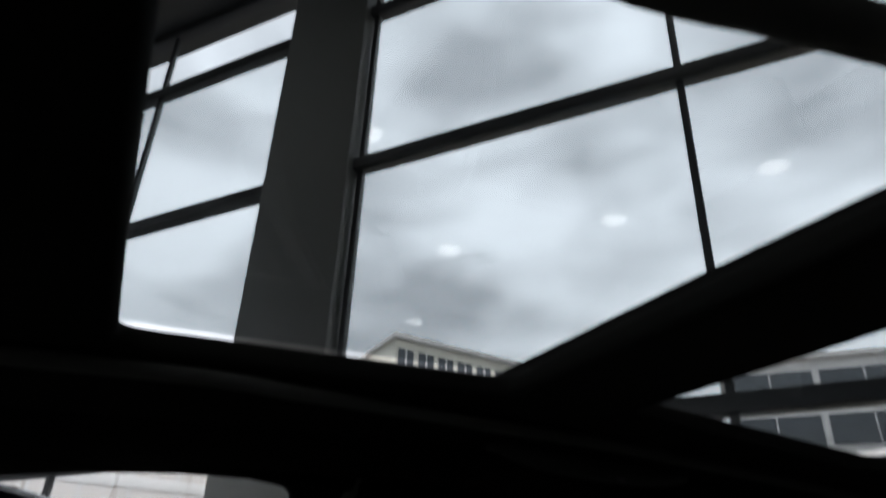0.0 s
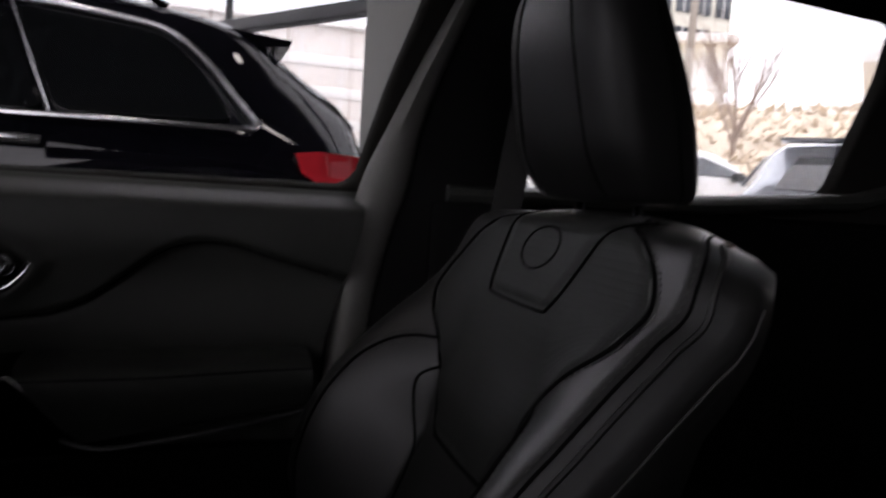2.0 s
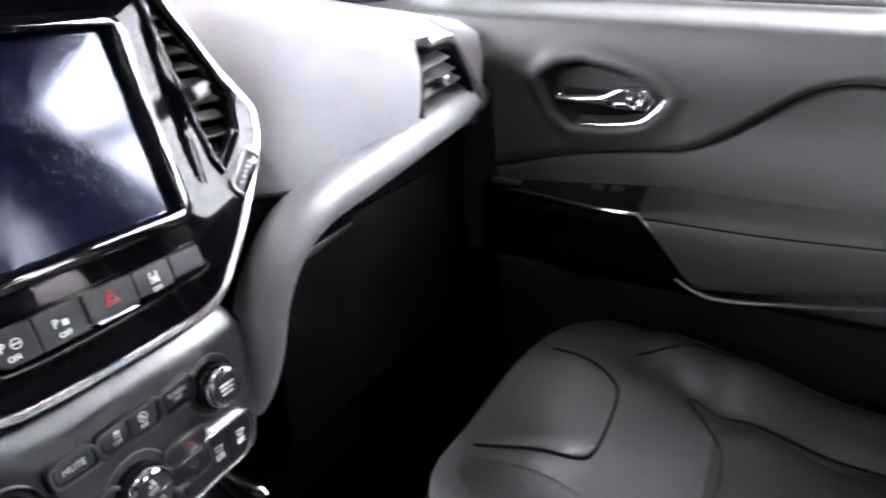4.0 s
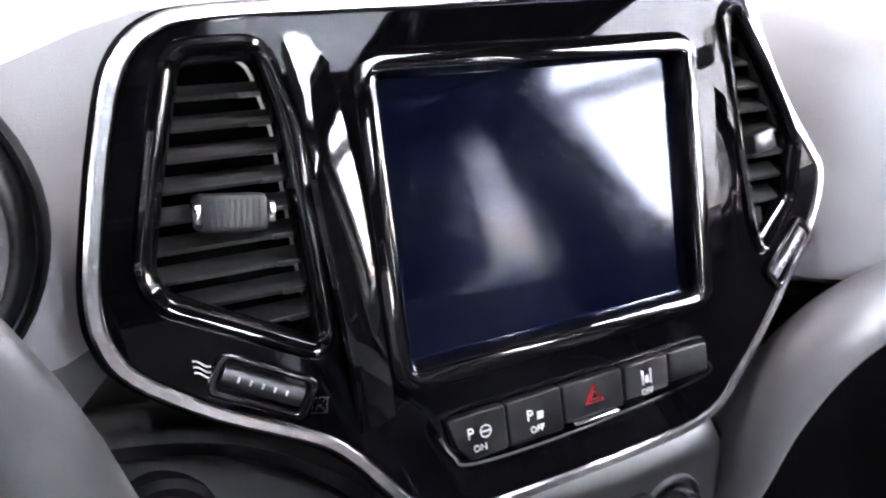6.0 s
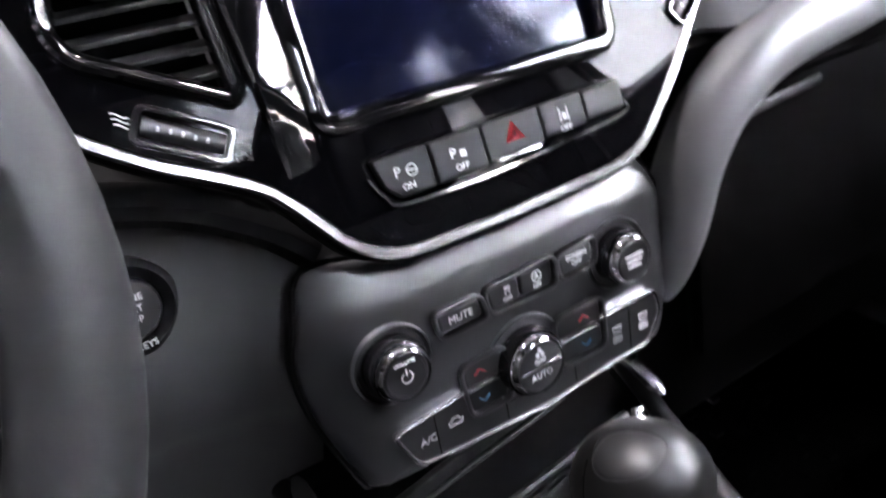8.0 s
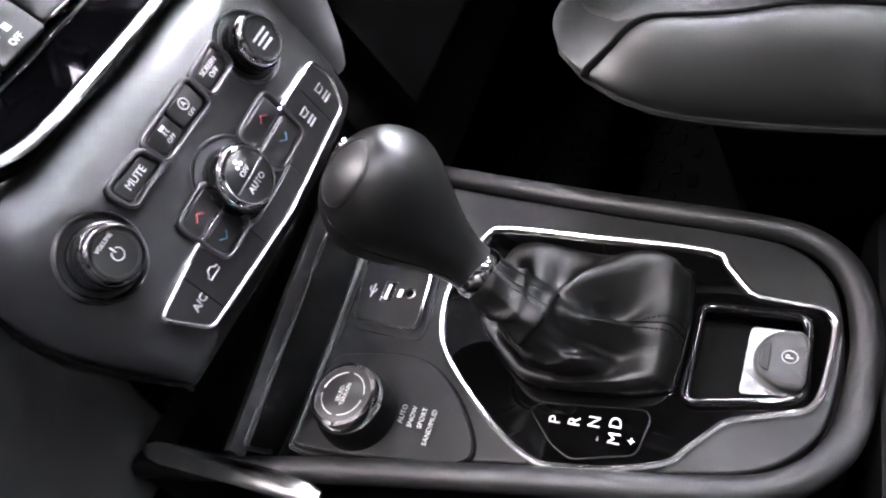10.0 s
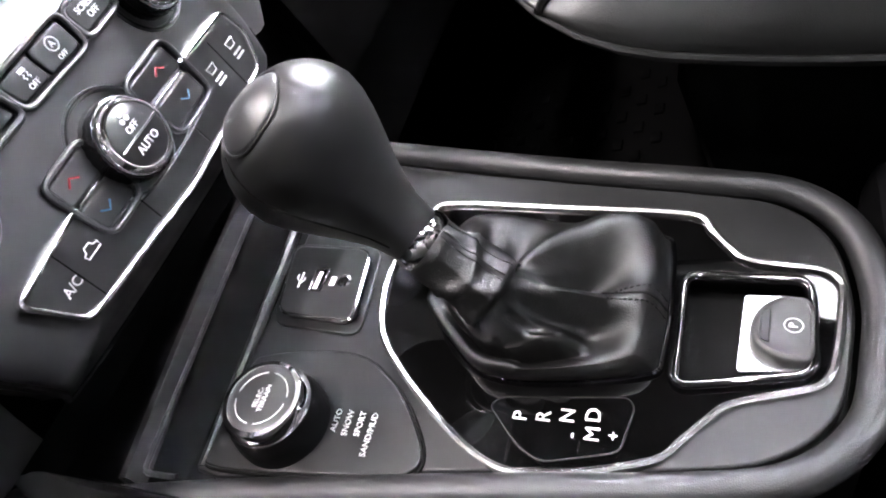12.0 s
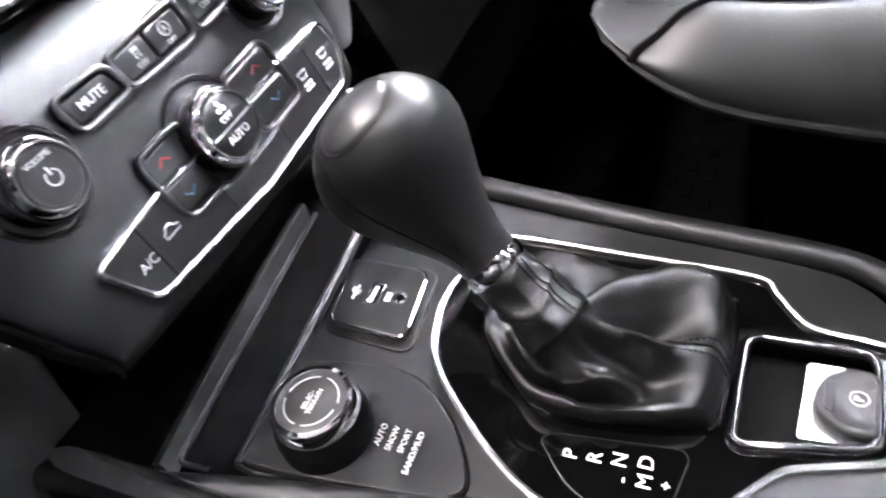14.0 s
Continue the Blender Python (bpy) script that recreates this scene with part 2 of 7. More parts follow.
def spline(pts, n=8, closed=False):
    """Smooth points through the given ones."""
    p = [Vector(q) for q in pts]
    out, k = [], len(p)
    for i in range(k if closed else k - 1):
        a, b, c, d = (p[(i + j) % k] if closed else p[min(max(i + j, 0), k - 1)] for j in (-1, 0, 1, 2))
        for s in range(n):
            t = s / n
            out.append(0.5 * (2 * b + (c - a) * t + (2 * a - 5 * b + 4 * c - d) * t * t + (3 * b - 3 * c + d - a) * t ** 3))
    if not closed:
        out.append(p[-1])
    return out


def rounded(pts, r, n=4):
    """A polygon in the plane with its corners rounded."""
    out, k = [], len(pts)
    for i in range(k):
        a, b, c = Vector(pts[i - 1][:2]), Vector(pts[i][:2]), Vector(pts[(i + 1) % k][:2])
        ra = min(r, (a - b).length * 0.48, (c - b).length * 0.48)
        p, q = b + (a - b).normalized() * ra, b + (c - b).normalized() * ra
        for s in range(n + 1):
            t = s / n
            out.append(p * (1 - t) ** 2 + b * 2 * t * (1 - t) + q * t * t)
    return out


def rect(x0, y0, x1, y1, r=0.0):
    c = [(x0, y0), (x1, y0), (x1, y1), (x0, y1)]
    return rounded(c, r) if r else [Vector(q) for q in c]


def panel(name, outline, m, mat, parent=None, label="", depth=0.004, bevel=0.0008, holes=(), lift=0.0):
    """A plate with rounded edges and real holes; its back lies at lift over the plane of m, its front depth further out."""
    cu = bpy.data.curves.new(name, "CURVE")
    cu.dimensions, cu.fill_mode = "2D", "BOTH"
    cu.extrude, cu.bevel_depth, cu.bevel_resolution, cu.offset = max(depth / 2 - bevel, 0.00005), bevel, 4 if bevel > 0.004 else 2, -bevel
    for loop in (outline, *holes):
        s = cu.splines.new("POLY")
        s.points.add(len(loop) - 1)
        for pt, q in zip(s.points, loop):
            pt.co = (q[0], q[1], 0, 1)
        s.use_cyclic_u = True
    tmp = bpy.data.objects.new(name, cu)
    me = bpy.data.meshes.new_from_object(tmp)
    bpy.data.objects.remove(tmp)
    bpy.data.curves.remove(cu)
    me.name = name
    me.transform(m @ Matrix.Translation((0, 0, lift + depth / 2)))
    return link_mesh(name, me, mat, parent, label, 40)


def lettering(name, words, m, size, mat, parent, label="", align="CENTER", thick=0.0003):
    cu = bpy.data.curves.new(name, "FONT")
    cu.body, cu.size, cu.extrude, cu.align_x, cu.align_y, cu.resolution_u = words, size, thick, align, "CENTER", 3
    tmp = bpy.data.objects.new(name, cu)
    me = bpy.data.meshes.new_from_object(tmp)
    bpy.data.objects.remove(tmp)
    bpy.data.curves.remove(cu)
    me.transform(m)
    return link_mesh(name, me, mat, parent, label, 0)


def sweep(path, section, closed=False, up=None, bm=None, caps=True, scale=None):
    """Draw a section (a, b) along a path: a to the side, b along up (or along a carried normal)."""
    bm = bm or bmesh.new()
    p = [Vector(q) for q in path]
    k = len(p)
    rows, last = [], None
    for i in range(k):
        if closed:
            t = (p[(i + 1) % k] - p[i - 1]).normalized()
        else:
            t = (p[min(i + 1, k - 1)] - p[max(i - 1, 0)]).normalized()
        if up is not None:
            b = Vector(up)
        elif last is None:
            b = Vector((0, 0, 1)) if abs(t.z) < 0.9 else Vector((0, 1, 0))
        else:
            b = last
        b = (b - t * b.dot(t)).normalized()
        last = b
        a = t.cross(b)
        f = scale(i / (k - 1 if k > 1 else 1)) if scale else 1.0
        rows.append([bm.verts.new(p[i] + a * (x * f) + b * (y * f)) for x, y in section])
    m = len(section)
    for i in range(k if closed else k - 1):
        r0, r1 = rows[i], rows[(i + 1) % k]
        for j in range(m):
            bm.faces.new((r0[j], r0[(j + 1) % m], r1[(j + 1) % m], r1[j]))
    if not closed and caps:
        bm.faces.new(rows[0])
        bm.faces.new(rows[-1][::-1])
    return bm


def disc(r, n=8, ry=None):
    return [(r * math.cos(2 * math.pi * i / n), (ry or r) * math.sin(2 * math.pi * i / n)) for i in range(n)]


def lofted(rings, caps=True, bm=None):
    bm = bm or bmesh.new()
    rows = [[bm.verts.new(q) for q in r] for r in rings]
    m = len(rows[0])
    for r0, r1 in zip(rows, rows[1:]):
        for j in range(m):
            bm.faces.new((r0[j], r0[(j + 1) % m], r1[(j + 1) % m], r1[j]))
    if caps:
        bm.faces.new(rows[0])
        bm.faces.new(rows[-1][::-1])
    return bm


def turned(profile, m, n=40, bm=None, wob=None, caps=True):
    """A lathe shape round the z axis of m, from (radius, height) pairs."""
    rings = []
    for r, h in profile:
        rings.append([m @ Vector(((r * (wob(i / n) if wob else 1)) * math.cos(2 * math.pi * i / n), (r * (wob(i / n) if wob else 1)) * math.sin(2 * math.pi * i / n), h)) for i in range(n)])
    return lofted(rings, caps, bm)


def block(m, x0, x1, y0, y1, z0, z1, bev=0.0, seg=2, bm=None):
    """A box with worn edges, in the axes of m."""
    own = bmesh.new()
    bmesh.ops.create_cube(own, size=1)
    for v in own.verts:
        v.co = Vector((x0 + (v.co.x + 0.5) * (x1 - x0), y0 + (v.co.y + 0.5) * (y1 - y0), z0 + (v.co.z + 0.5) * (z1 - z0)))
    if bev:
        bmesh.ops.bevel(own, geom=own.edges[:], offset=bev, segments=seg, affect="EDGES", profile=0.5)
    own.transform(m)
    if bm is None:
        return own
    me = bpy.data.meshes.new("join")
    own.to_mesh(me)
    own.free()
    bm.from_mesh(me)
    bpy.data.meshes.remove(me)
    return bm


def relief(m, u0, u1, v0, v1, nu, nv, height, thick=0.03, warp=None):
    """A solid sheet over a rectangle of the plane of m, with its front raised by height(u, v)."""
    bm = bmesh.new()
    rows = []
    for i in range(nu + 1):
        row = []
        for j in range(nv + 1):
            u, v = u0 + (u1 - u0) * i / nu, v0 + (v1 - v0) * j / nv
            if warp:
                u, v = warp(i / nu, j / nv)
            row.append(bm.verts.new(m @ Vector((u, v, height(u, v)))))
        rows.append(row)
    for i in range(nu):
        for j in range(nv):
            bm.faces.new((rows[i][j], rows[i + 1][j], rows[i + 1][j + 1], rows[i][j + 1]))
    rim = [rows[i][0] for i in range(nu + 1)] + [rows[nu][j] for j in range(1, nv + 1)] + [rows[i][nv] for i in range(nu - 1, -1, -1)] + [rows[0][j] for j in range(nv - 1, 0, -1)]
    n = m.to_3x3().col[2].normalized()
    back = [bm.verts.new(v.co - n * thick) for v in rim]
    for i in range(len(rim)):
        k = (i + 1) % len(rim)
        bm.faces.new((rim[k], rim[i], back[i], back[k]))
    bm.faces.new(back[::-1])
    return bm


def step(a, b, x):
    t = min(max((x - a) / (b - a), 0.0), 1.0)
    return t * t * (3 - 2 * t)


def follow(pts, x):
    """The height of a chain of points at x."""
    for (xa, ya), (xb, yb) in zip(pts, pts[1:]):
        if x <= xb:
            t = min(max((x - xa) / (xb - xa), 0), 1)
            t = t * t * (3 - 2 * t)
            return ya + (yb - ya) * t
    return pts[-1][1]


def on(m, pts, h=0.0):
    return [m @ Vector((q[0], q[1], h)) for q in pts]


S20, C20 = math.sin(radians(20)), math.cos(radians(20))
BEZEL = basis((0, 0, 1.0), (1, 0, 0), (0, S20, C20))          # face of the centre screen
HVAC = basis((0, -0.058, 0.76), (1, 0, 0), (0, 0.1, 1))       # climate panel below it
DECK = basis((0, -0.25, 0.564), (1, 0, 0), (0, 1, 0.24))      # top of the floor console
DOOR = basis((0.69, 0, 0), (0, -1, 0), (0, 0, 1))             # inner face of the passenger door
SIDE = basis((0.76, 0, 1.09), (0, -1, 0), (-0.25, 0, 1))      # upper side of the cabin
BACK = basis((0.335, -0.87, 0.88), (-1, 0, 0), (0, -0.44, 0.898))  # front of the seat's backrest
GLAZ = basis((6.63, -0.68, 0), (-0.835, -0.55, 0), (0, 0, 1))     # the showroom's window wall


# ---- the showroom ----
def solid(name, bm, mat, label, category):
    return tagged(part(name, bm, mat), label, category, kind="structure")


solid("floor", block(GLAZ, -6.3, 12.3, -0.30, 0.0, -0.3, 9.5), M_FLOOR, "polished grey tiled showroom floor", "floor")
solid("ceiling", block(GLAZ, -6.3, 12.3, 7.6, 7.9, -0.3, 9.5), M_CEIL, "grey painted showroom ceiling", "ceiling")


north = bmesh.new()
block(GLAZ, -6.3, 12.3, 0, 0.9, 9.2, 9.4, bm=north)
block(GLAZ, -6.3, 12.3, 4.1, 7.6, 9.2, 9.4, bm=north)
solid("wall_north", north, M_PLASTER, "grey plastered wall with an added window band", "wall")


def curtain_wall(name, m, length, mullions, label):
    """A glazed wall: posts and rails with openings between them, in the axes of m."""
    root = thing(name, label, "window wall", kind="structure")
    for r in (0.06, 2.45, 4.80, 6.62, 7.55):
        part("transom", block(m, length[0], length[1], r - 0.06, r + 0.05, -0.07, 0.07, 0.008), M_ALU, root)
    for s in mullions:
        part("mullion", block(m, s - 0.026, s + 0.026, 0.12, 7.5, -0.03, 0.03, 0.008), M_ALU, root)
    return root


MULLIONS = [-5.9, -3.9, -2.0, -0.06, 1.82, 2.84, 5.47, 7.1]
window_wall = curtain_wall("window_1", GLAZ, (-6, 7.15), [q for q in MULLIONS if q != 1.82], "tall showroom glazing with dark aluminium mullions")
# Unseen opening, added so that daylight reaches the cabin through the windscreen.
window_band = thing("window_2", "unseen showroom window band, added to light dash and door", "window wall", kind="structure")
for q in (0.95, 4.05):
    part("transom", block(GLAZ, -6, 12, q - 0.045, q + 0.045, 9.24, 9.36, 0.006), M_ALU, window_band)
for q in (-4, -1.5, 1, 3.5, 6, 8.5, 11):
    part("mullion", block(GLAZ, q - 0.04, q + 0.04, 1.0, 4.0, 9.25, 9.35, 0.006), M_ALU, window_band)
# Unseen wall, added to hold back daylight and darken reflections from behind.
solid("wall_south", block(GLAZ, 7.15, 12.0, 0, 7.6, -0.3, -0.08), M_PLASTER, "unseen plastered wall, added to block daylight behind the car", "wall")
solid("wall_west", block(GLAZ, 12.0, 12.3, 0, 7.6, -0.3, 9.5), M_PLASTER, "grey plastered end wall of the showroom", "wall")
EAST = basis(GLAZ @ Vector((-6.06, 0, 0)), GLAZ.to_3x3().col[2], (0, 0, 1))          # the showroom's glazed end, unseen, added for daylight from the front right
END_MULLIONS = [0.1, 1.9, 3.7, 5.5, 7.3, 9.1]
end_wall = curtain_wall("window_3", EAST, (0, 9.2), END_MULLIONS, "unseen glazed end of the showroom, added for highlights")


def glaze(m, lines, root, skip=None):
    for a, b in zip(lines, lines[1:]):
        for z0, z1 in ((0.12, 2.39), (2.5, 4.74), (4.85, 6.56)):
            if a == skip:
                continue
            pane = part("pane", block(m, a + 0.029, b - 0.029, z0 + 0.001, z1 - 0.001, -0.004, 0.004), M_GLASS, root)
            pane.visible_shadow = False


glaze(GLAZ, MULLIONS, window_wall, 1.82)
glaze(EAST, END_MULLIONS, end_wall)
solid("column", block(GLAZ, 1.87, 2.79, 0.0, 7.6, -0.12, 0.14, 0.02), M_COL, "square grey painted column beside the glazing", "column")

# round lamps under the ceiling: the first four known from reflections, the others added to light the cabin
for lx, ly in ((2.81, 4.15), (0.82, 6.86), (6.34, 6.97), (-1.62, 0.74), (-1.1, -3.1), (0.95, -2.5), (-3.9, -1.9), (-2.4, 4.6), (0.2, 2.6), (4.4, 0.9), (3.2, 7.6)):
    lamp = thing("ceiling_lamp", "round white recessed ceiling lamp", "lamp", "showroom ceiling lamps")
    base = Matrix.Translation((lx, ly, 7.6))
    part("trim_ring", turned([(0.27, 0), (0.27, -0.03), (0.23, -0.045), (0.22, -0.02)], base, 28, caps=False), M_WHITE, lamp)
    part("diffuser", turned([(0.22, -0.005), (0.22, -0.022), (0.15, -0.026), (0.02, -0.027)], base, 28), M_LAMP, lamp)

# ---- the cabin: roof, sides, floor ----
cabin = thing("car_cabin_shell", "black-lined cabin shell of a parked car", "car body")
ROOF_F = basis((0, -0.986, 1.582), (1, 0, 0), (0, -1, 0.0833))
ROOF_R = basis((0, -1.19, 1.600), (1, 0, 0), (0, -1, -0.004))
f_hole = rounded([(-0.43, -0.530), (-0.175, -0.512), (0.07, -0.490), (0.285, -0.468), (0.286, 0.0), (-0.43, -0.01)], 0.03)
panel("headliner_front", [(-0.58, -0.80), (0.58, -0.80), (0.575, 0.215), (-0.575, 0.215)], ROOF_F, M_HEAD, cabin, "black cloth headliner round the sunroof", depth=0.03, bevel=0.012, holes=[f_hole[::-1]])
r_hole = rounded([(-0.31, 0.016), (0.299, 0.016), (0.306, 0.617), (-0.31, 0.617)], 0.035)
panel("headliner_rear", [(-0.575, 0.006), (0.575, 0.006), (0.54, 1.55), (-0.54, 1.55)], ROOF_R, M_HEAD, cabin, "black cloth headliner round the rear glass roof", depth=0.03, bevel=0.006, holes=[r_hole[::-1]])
part("roof_cross_beam", sweep([(-0.5, -1.09, 1.583), (0, -1.09, 1.586), (0.5, -1.09, 1.583)], [(-0.085, 0.0), (-0.07, -0.013), (0.07, -0.013), (0.085, 0.0), (0.08, 0.02), (-0.08, 0.02)], up=(0, 0, 1)), M_HEAD, cabin)
part("beam_trim_strip", block(Matrix.Translation((0.19, -1.085, 1.567)) @ pose(0, 0, 0, 0, 0, 0), -0.10, 0.10, -0.006, 0.006, -0.001, 0.002, 0.001), M_STACK, cabin)
for sgn in (1, -1):
    part("headliner_roll", sweep(spline([(sgn * x, y, z) for x, y, z in ((0.305, -0.30, 1.484), (0.312, -0.611, 1.512), (0.332, -0.723, 1.521), (0.361, -0.876, 1.534), (0.398, -1.073, 1.549), (0.424, -1.298, 1.561), (0.432, -1.48, 1.563), (0.440, -1.904, 1.561), (0.44, -2.5, 1.555))], 5), disc(0.015, 12, 0.009), up=(0, 0, 1)), M_ROLL, cabin, "cloth roll along the headliner, paled for its highlight")
for nm, m, hole in (("sunroof_glass", ROOF_F, f_hole), ("rear_roof_glass", ROOF_R, r_hole)):
    g = panel(nm, [Vector((0, sum(p[1] for p in hole) / len(hole))) + Vector((q[0] * 1.22, (q[1] - sum(p[1] for p in hole) / len(hole)) * 1.2)) for q in hole], m, M_ROOFGLASS, cabin, "tinted glass roof panel", depth=0.004, bevel=0.0006, lift=-0.028)
for sgn in (1, -1):
    flip = Matrix.Diagonal((sgn, 1, 1, 1))
    rail = [(0.60, 0.30, 1.44), (0.60, -0.2, 1.485), (0.605, -0.6, 1.505), (0.615, -1.0, 1.525), (0.615, -1.5, 1.53), (0.60, -2.0, 1.515), (0.56, -2.65, 1.47)]
    part("cant_rail", sweep([flip @ Vector(q) for q in spline(rail, 6)], [(-sgn * a_, b_) for a_, b_ in ((-0.085, 0.11), (-0.06, 0.03), (-0.035, 0.0), (0.0, -0.018), (0.05, -0.03), (0.085, -0.03), (0.08, 0.11))], up=(0, 0, 1)), M_HEAD, cabin, "black cloth-covered roof rail")
    lip = [(0.655, 0.28, 1.42), (0.650, -0.2, 1.463), (0.652, -0.6, 1.487), (0.655, -1.0, 1.492), (0.655, -1.5, 1.488), (0.655, -1.85, 1.475)]
    part("door_seal", sweep([flip @ Vector(q) for q in spline(lip, 6)], disc(0.012, 8), up=(0, 0, 1)), M_DARK, cabin)
    fw = rounded([(-0.16, -0.012), (0.755, -0.003), (0.797, 0.171), (0.838, 0.300), (0.856, 0.395), (0.74, 0.403), (0.54, 0.381), (0.41, 0.356), (0.20, 0.29)], 0.035, 5)
    rw = rounded([(0.93, 0.0), (1.396, 0.008), (1.740, 0.042), (1.785, 0.28), (1.782, 0.386), (1.30, 0.404), (1.02, 0.402)], 0.03, 5)
    qw = spline([(2.006, 0.325), (2.035, 0.353), (2.126, 0.345), (2.236, 0.288), (2.311, 0.192), (2.331, 0.119), (2.262, 0.070), (2.184, 0.099), (2.058, 0.233)], 5, True)
    side_m = flip @ SIDE
    panel("upper_side_trim", [(-0.45, -0.02), (2.75, -0.02), (2.75, 0.30), (2.4, 0.42), (1.2, 0.45), (0.4, 0.44), (0.08, 0.36), (-0.40, 0.06)], side_m, M_HEAD if sgn == 1 else M_DARK, cabin, "black window frames and pillars", depth=0.035, bevel=0.008, holes=[fw[::-1], rw[::-1], qw[::-1]], lift=-0.035)
    for nm, loop in (("front_door_glass", fw), ("rear_door_glass", rw), ("quarter_glass", qw)):
        cxy = sum((Vector(q[:2]) for q in loop), Vector((0, 0))) / len(loop)
        g = panel(nm, [cxy + (Vector(q[:2]) - cxy) * 1.03 for q in loop], side_m, M_GLASS, cabin, depth=0.004, bevel=0.0006, lift=-0.026)
        g.visible_shadow = False
    part("rear_door_panel", block(flip, 0.70, 0.80, -2.80, -0.87, 0.30, 1.082, 0.02), M_DARK, cabin, "black rear door and quarter trim")
    part("rear_door_ledge", sweep([flip @ Vector(q) for q in ((0.725, -0.90, 1.088), (0.725, -1.4, 1.098), (0.722, -1.78, 1.125), (0.71, -1.98, 1.18))], disc(0.03, 10, 0.018), up=(0, 0, 1)), M_DOOR, cabin)
    part("door_jamb", block(flip, 0.748, 0.80, -0.95, -0.70, 0.30, 1.055, 0.01), M_DARK, cabin)
    part("sill", block(flip, 0.62, 0.92, -0.9, 0.7, 0.30, 0.44, 0.03), M_DARK, cabin)
# Side blocks added to stop light leaking into the footwell.
for sgn in (1, -1):
    part("kick_panel", block(Matrix.Diagonal((sgn, 1, 1, 1)), 0.735, 0.80, 0.14, 0.60, 0.30, 1.075, 0.015), M_DARK, cabin, "black footwell side trim")
part("driver_door_panel", block(Matrix.Identity(4), -0.80, -0.72, -0.85, 0.45, 0.30, 1.085, 0.02), M_DOOR, cabin, "dark driver door trim")
part("tailgate", block(Matrix.Identity(4), -0.80, 0.80, -2.95, -2.85, 0.4, 1.06, 0.02), M_DARK, cabin)
part("tailgate_header", block(Matrix.Identity(4), -0.62, 0.62, -2.72, -2.62, 1.44, 1.62, 0.02), M_HEAD, cabin)
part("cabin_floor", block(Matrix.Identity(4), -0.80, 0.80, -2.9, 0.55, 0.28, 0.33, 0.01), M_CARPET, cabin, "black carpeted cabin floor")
part("bulkhead", block(Matrix.Identity(4), -0.80, 0.80, 0.52, 0.58, 0.3, 1.0, 0.01), M_DARK, cabin)
part("header_rail", block(Matrix.Identity(4), -0.60, 0.60, -0.22, -0.17, 1.49, 1.55, 0.02), M_HEAD, cabin)
for sgn in (1, -1):
    part("windscreen_pillar", sweep([(sgn * 0.62, -0.2, 1.50), (sgn * 0.70, 0.25, 1.30), (sgn * 0.78, 0.62, 1.06)], disc(0.04, 8)), M_HEAD, cabin)
ws = part("windscreen", lofted([[Vector((x, y, z)) for x, y, z in ((-0.6, -0.19, 1.53), (0.6, -0.19, 1.53), (0.75, 0.62, 1.06), (-0.75, 0.62, 1.06))], [Vector((x, y + 0.003, z + 0.004)) for x, y, z in ((-0.6, -0.19, 1.53), (0.6, -0.19, 1.53), (0.75, 0.62, 1.06), (-0.75, 0.62, 1.06))]]), M_GLASS, cabin)
ws.visible_shadow = False

# folded grab handle under the roof rail
grab = thing("grab_handle", "dark folded grab handle on the roof lining", "handle")
part("bar", sweep(spline([(0.535, -1.14, 1.560), (0.528, -1.20, 1.548), (0.526, -1.30, 1.544), (0.526, -1.42, 1.545), (0.530, -1.50, 1.552), (0.538, -1.56, 1.566)], 6), disc(0.012, 10, 0.016), up=(0, 0, 1), scale=lambda t: 1.0 - 0.35 * abs(2 * t - 1) ** 4), M_TRIM, grab)
for y_ in (-1.15, -1.55):
    part("mount", block(Matrix.Translation((0.545, y_, 1.566)), -0.016, 0.016, -0.024, 0.024, -0.012, 0.014, 0.006), M_TRIM, grab)
part("screw_cap", turned([(0.011, -0.002), (0.010, 0.003), (0.002, 0.004)], basis((0.517, -1.385, 1.538), (0, 1, 0), (0.6, 0, 0.5)), 16), M_RING, grab, "small bright screw cap")

# centre pillar trim and the belt on it
pillar = thing("pillar_trim", "grey moulded centre pillar cover beside the seat", "pillar trim")
# The strip narrows upward to follow the light fading along the pillar.
rise = [(1.50, 0.648, -0.935, -0.962), (1.40, 0.668, -0.888, -0.922), (1.27, 0.692, -0.832, -0.876), (1.18, 0.700, -0.793, -0.850), (1.10, 0.704, -0.760, -0.838), (1.00, 0.704, -0.738, -0.808), (0.90, 0.702, -0.724, -0.787), (0.82, 0.700, -0.717, -0.775), (0.70, 0.698, -0.712, -0.765), (0.50, 0.695, -0.710, -0.760)]
fine = [spline([(q[1], q[k], q[0]) for q in rise], 5) for k in (2, 3)]
rings = []
for f_, r_ in zip(*fine):
    rings.append([f_ + Vector((0.050, -0.012, 0)), f_ + Vector((0.020, 0.0, 0)), f_ + Vector((0.004, -0.006, 0)), f_.lerp(r_, 0.28) + Vector((-0.008, 0, 0)), f_.lerp(r_, 0.6) + Vector((-0.006, 0, 0)), f_.lerp(r_, 0.88) + Vector((0.003, 0, 0)), r_ + Vector((0.016, 0, 0)), r_ + Vector((0.050, 0, 0))])
part("front_face", lofted(rings), M_TRIM, pillar, "lit leading face of the pillar trim, in pale grey", smooth=60)
rings = []
for f_, r_ in zip(*fine):
    rings.append([r_ + Vector((0.045, 0.01, 0)), r_ + Vector((0.020, 0.004, 0)), r_ + Vector((0.012, -0.010, 0)), r_ + Vector((0.004, -0.17, 0)), r_ + Vector((0.045, -0.18, 0))])
# Rear side of the same pillar, coloured black for the shade on it.
part("side_face", lofted(rings), M_DARK, pillar)
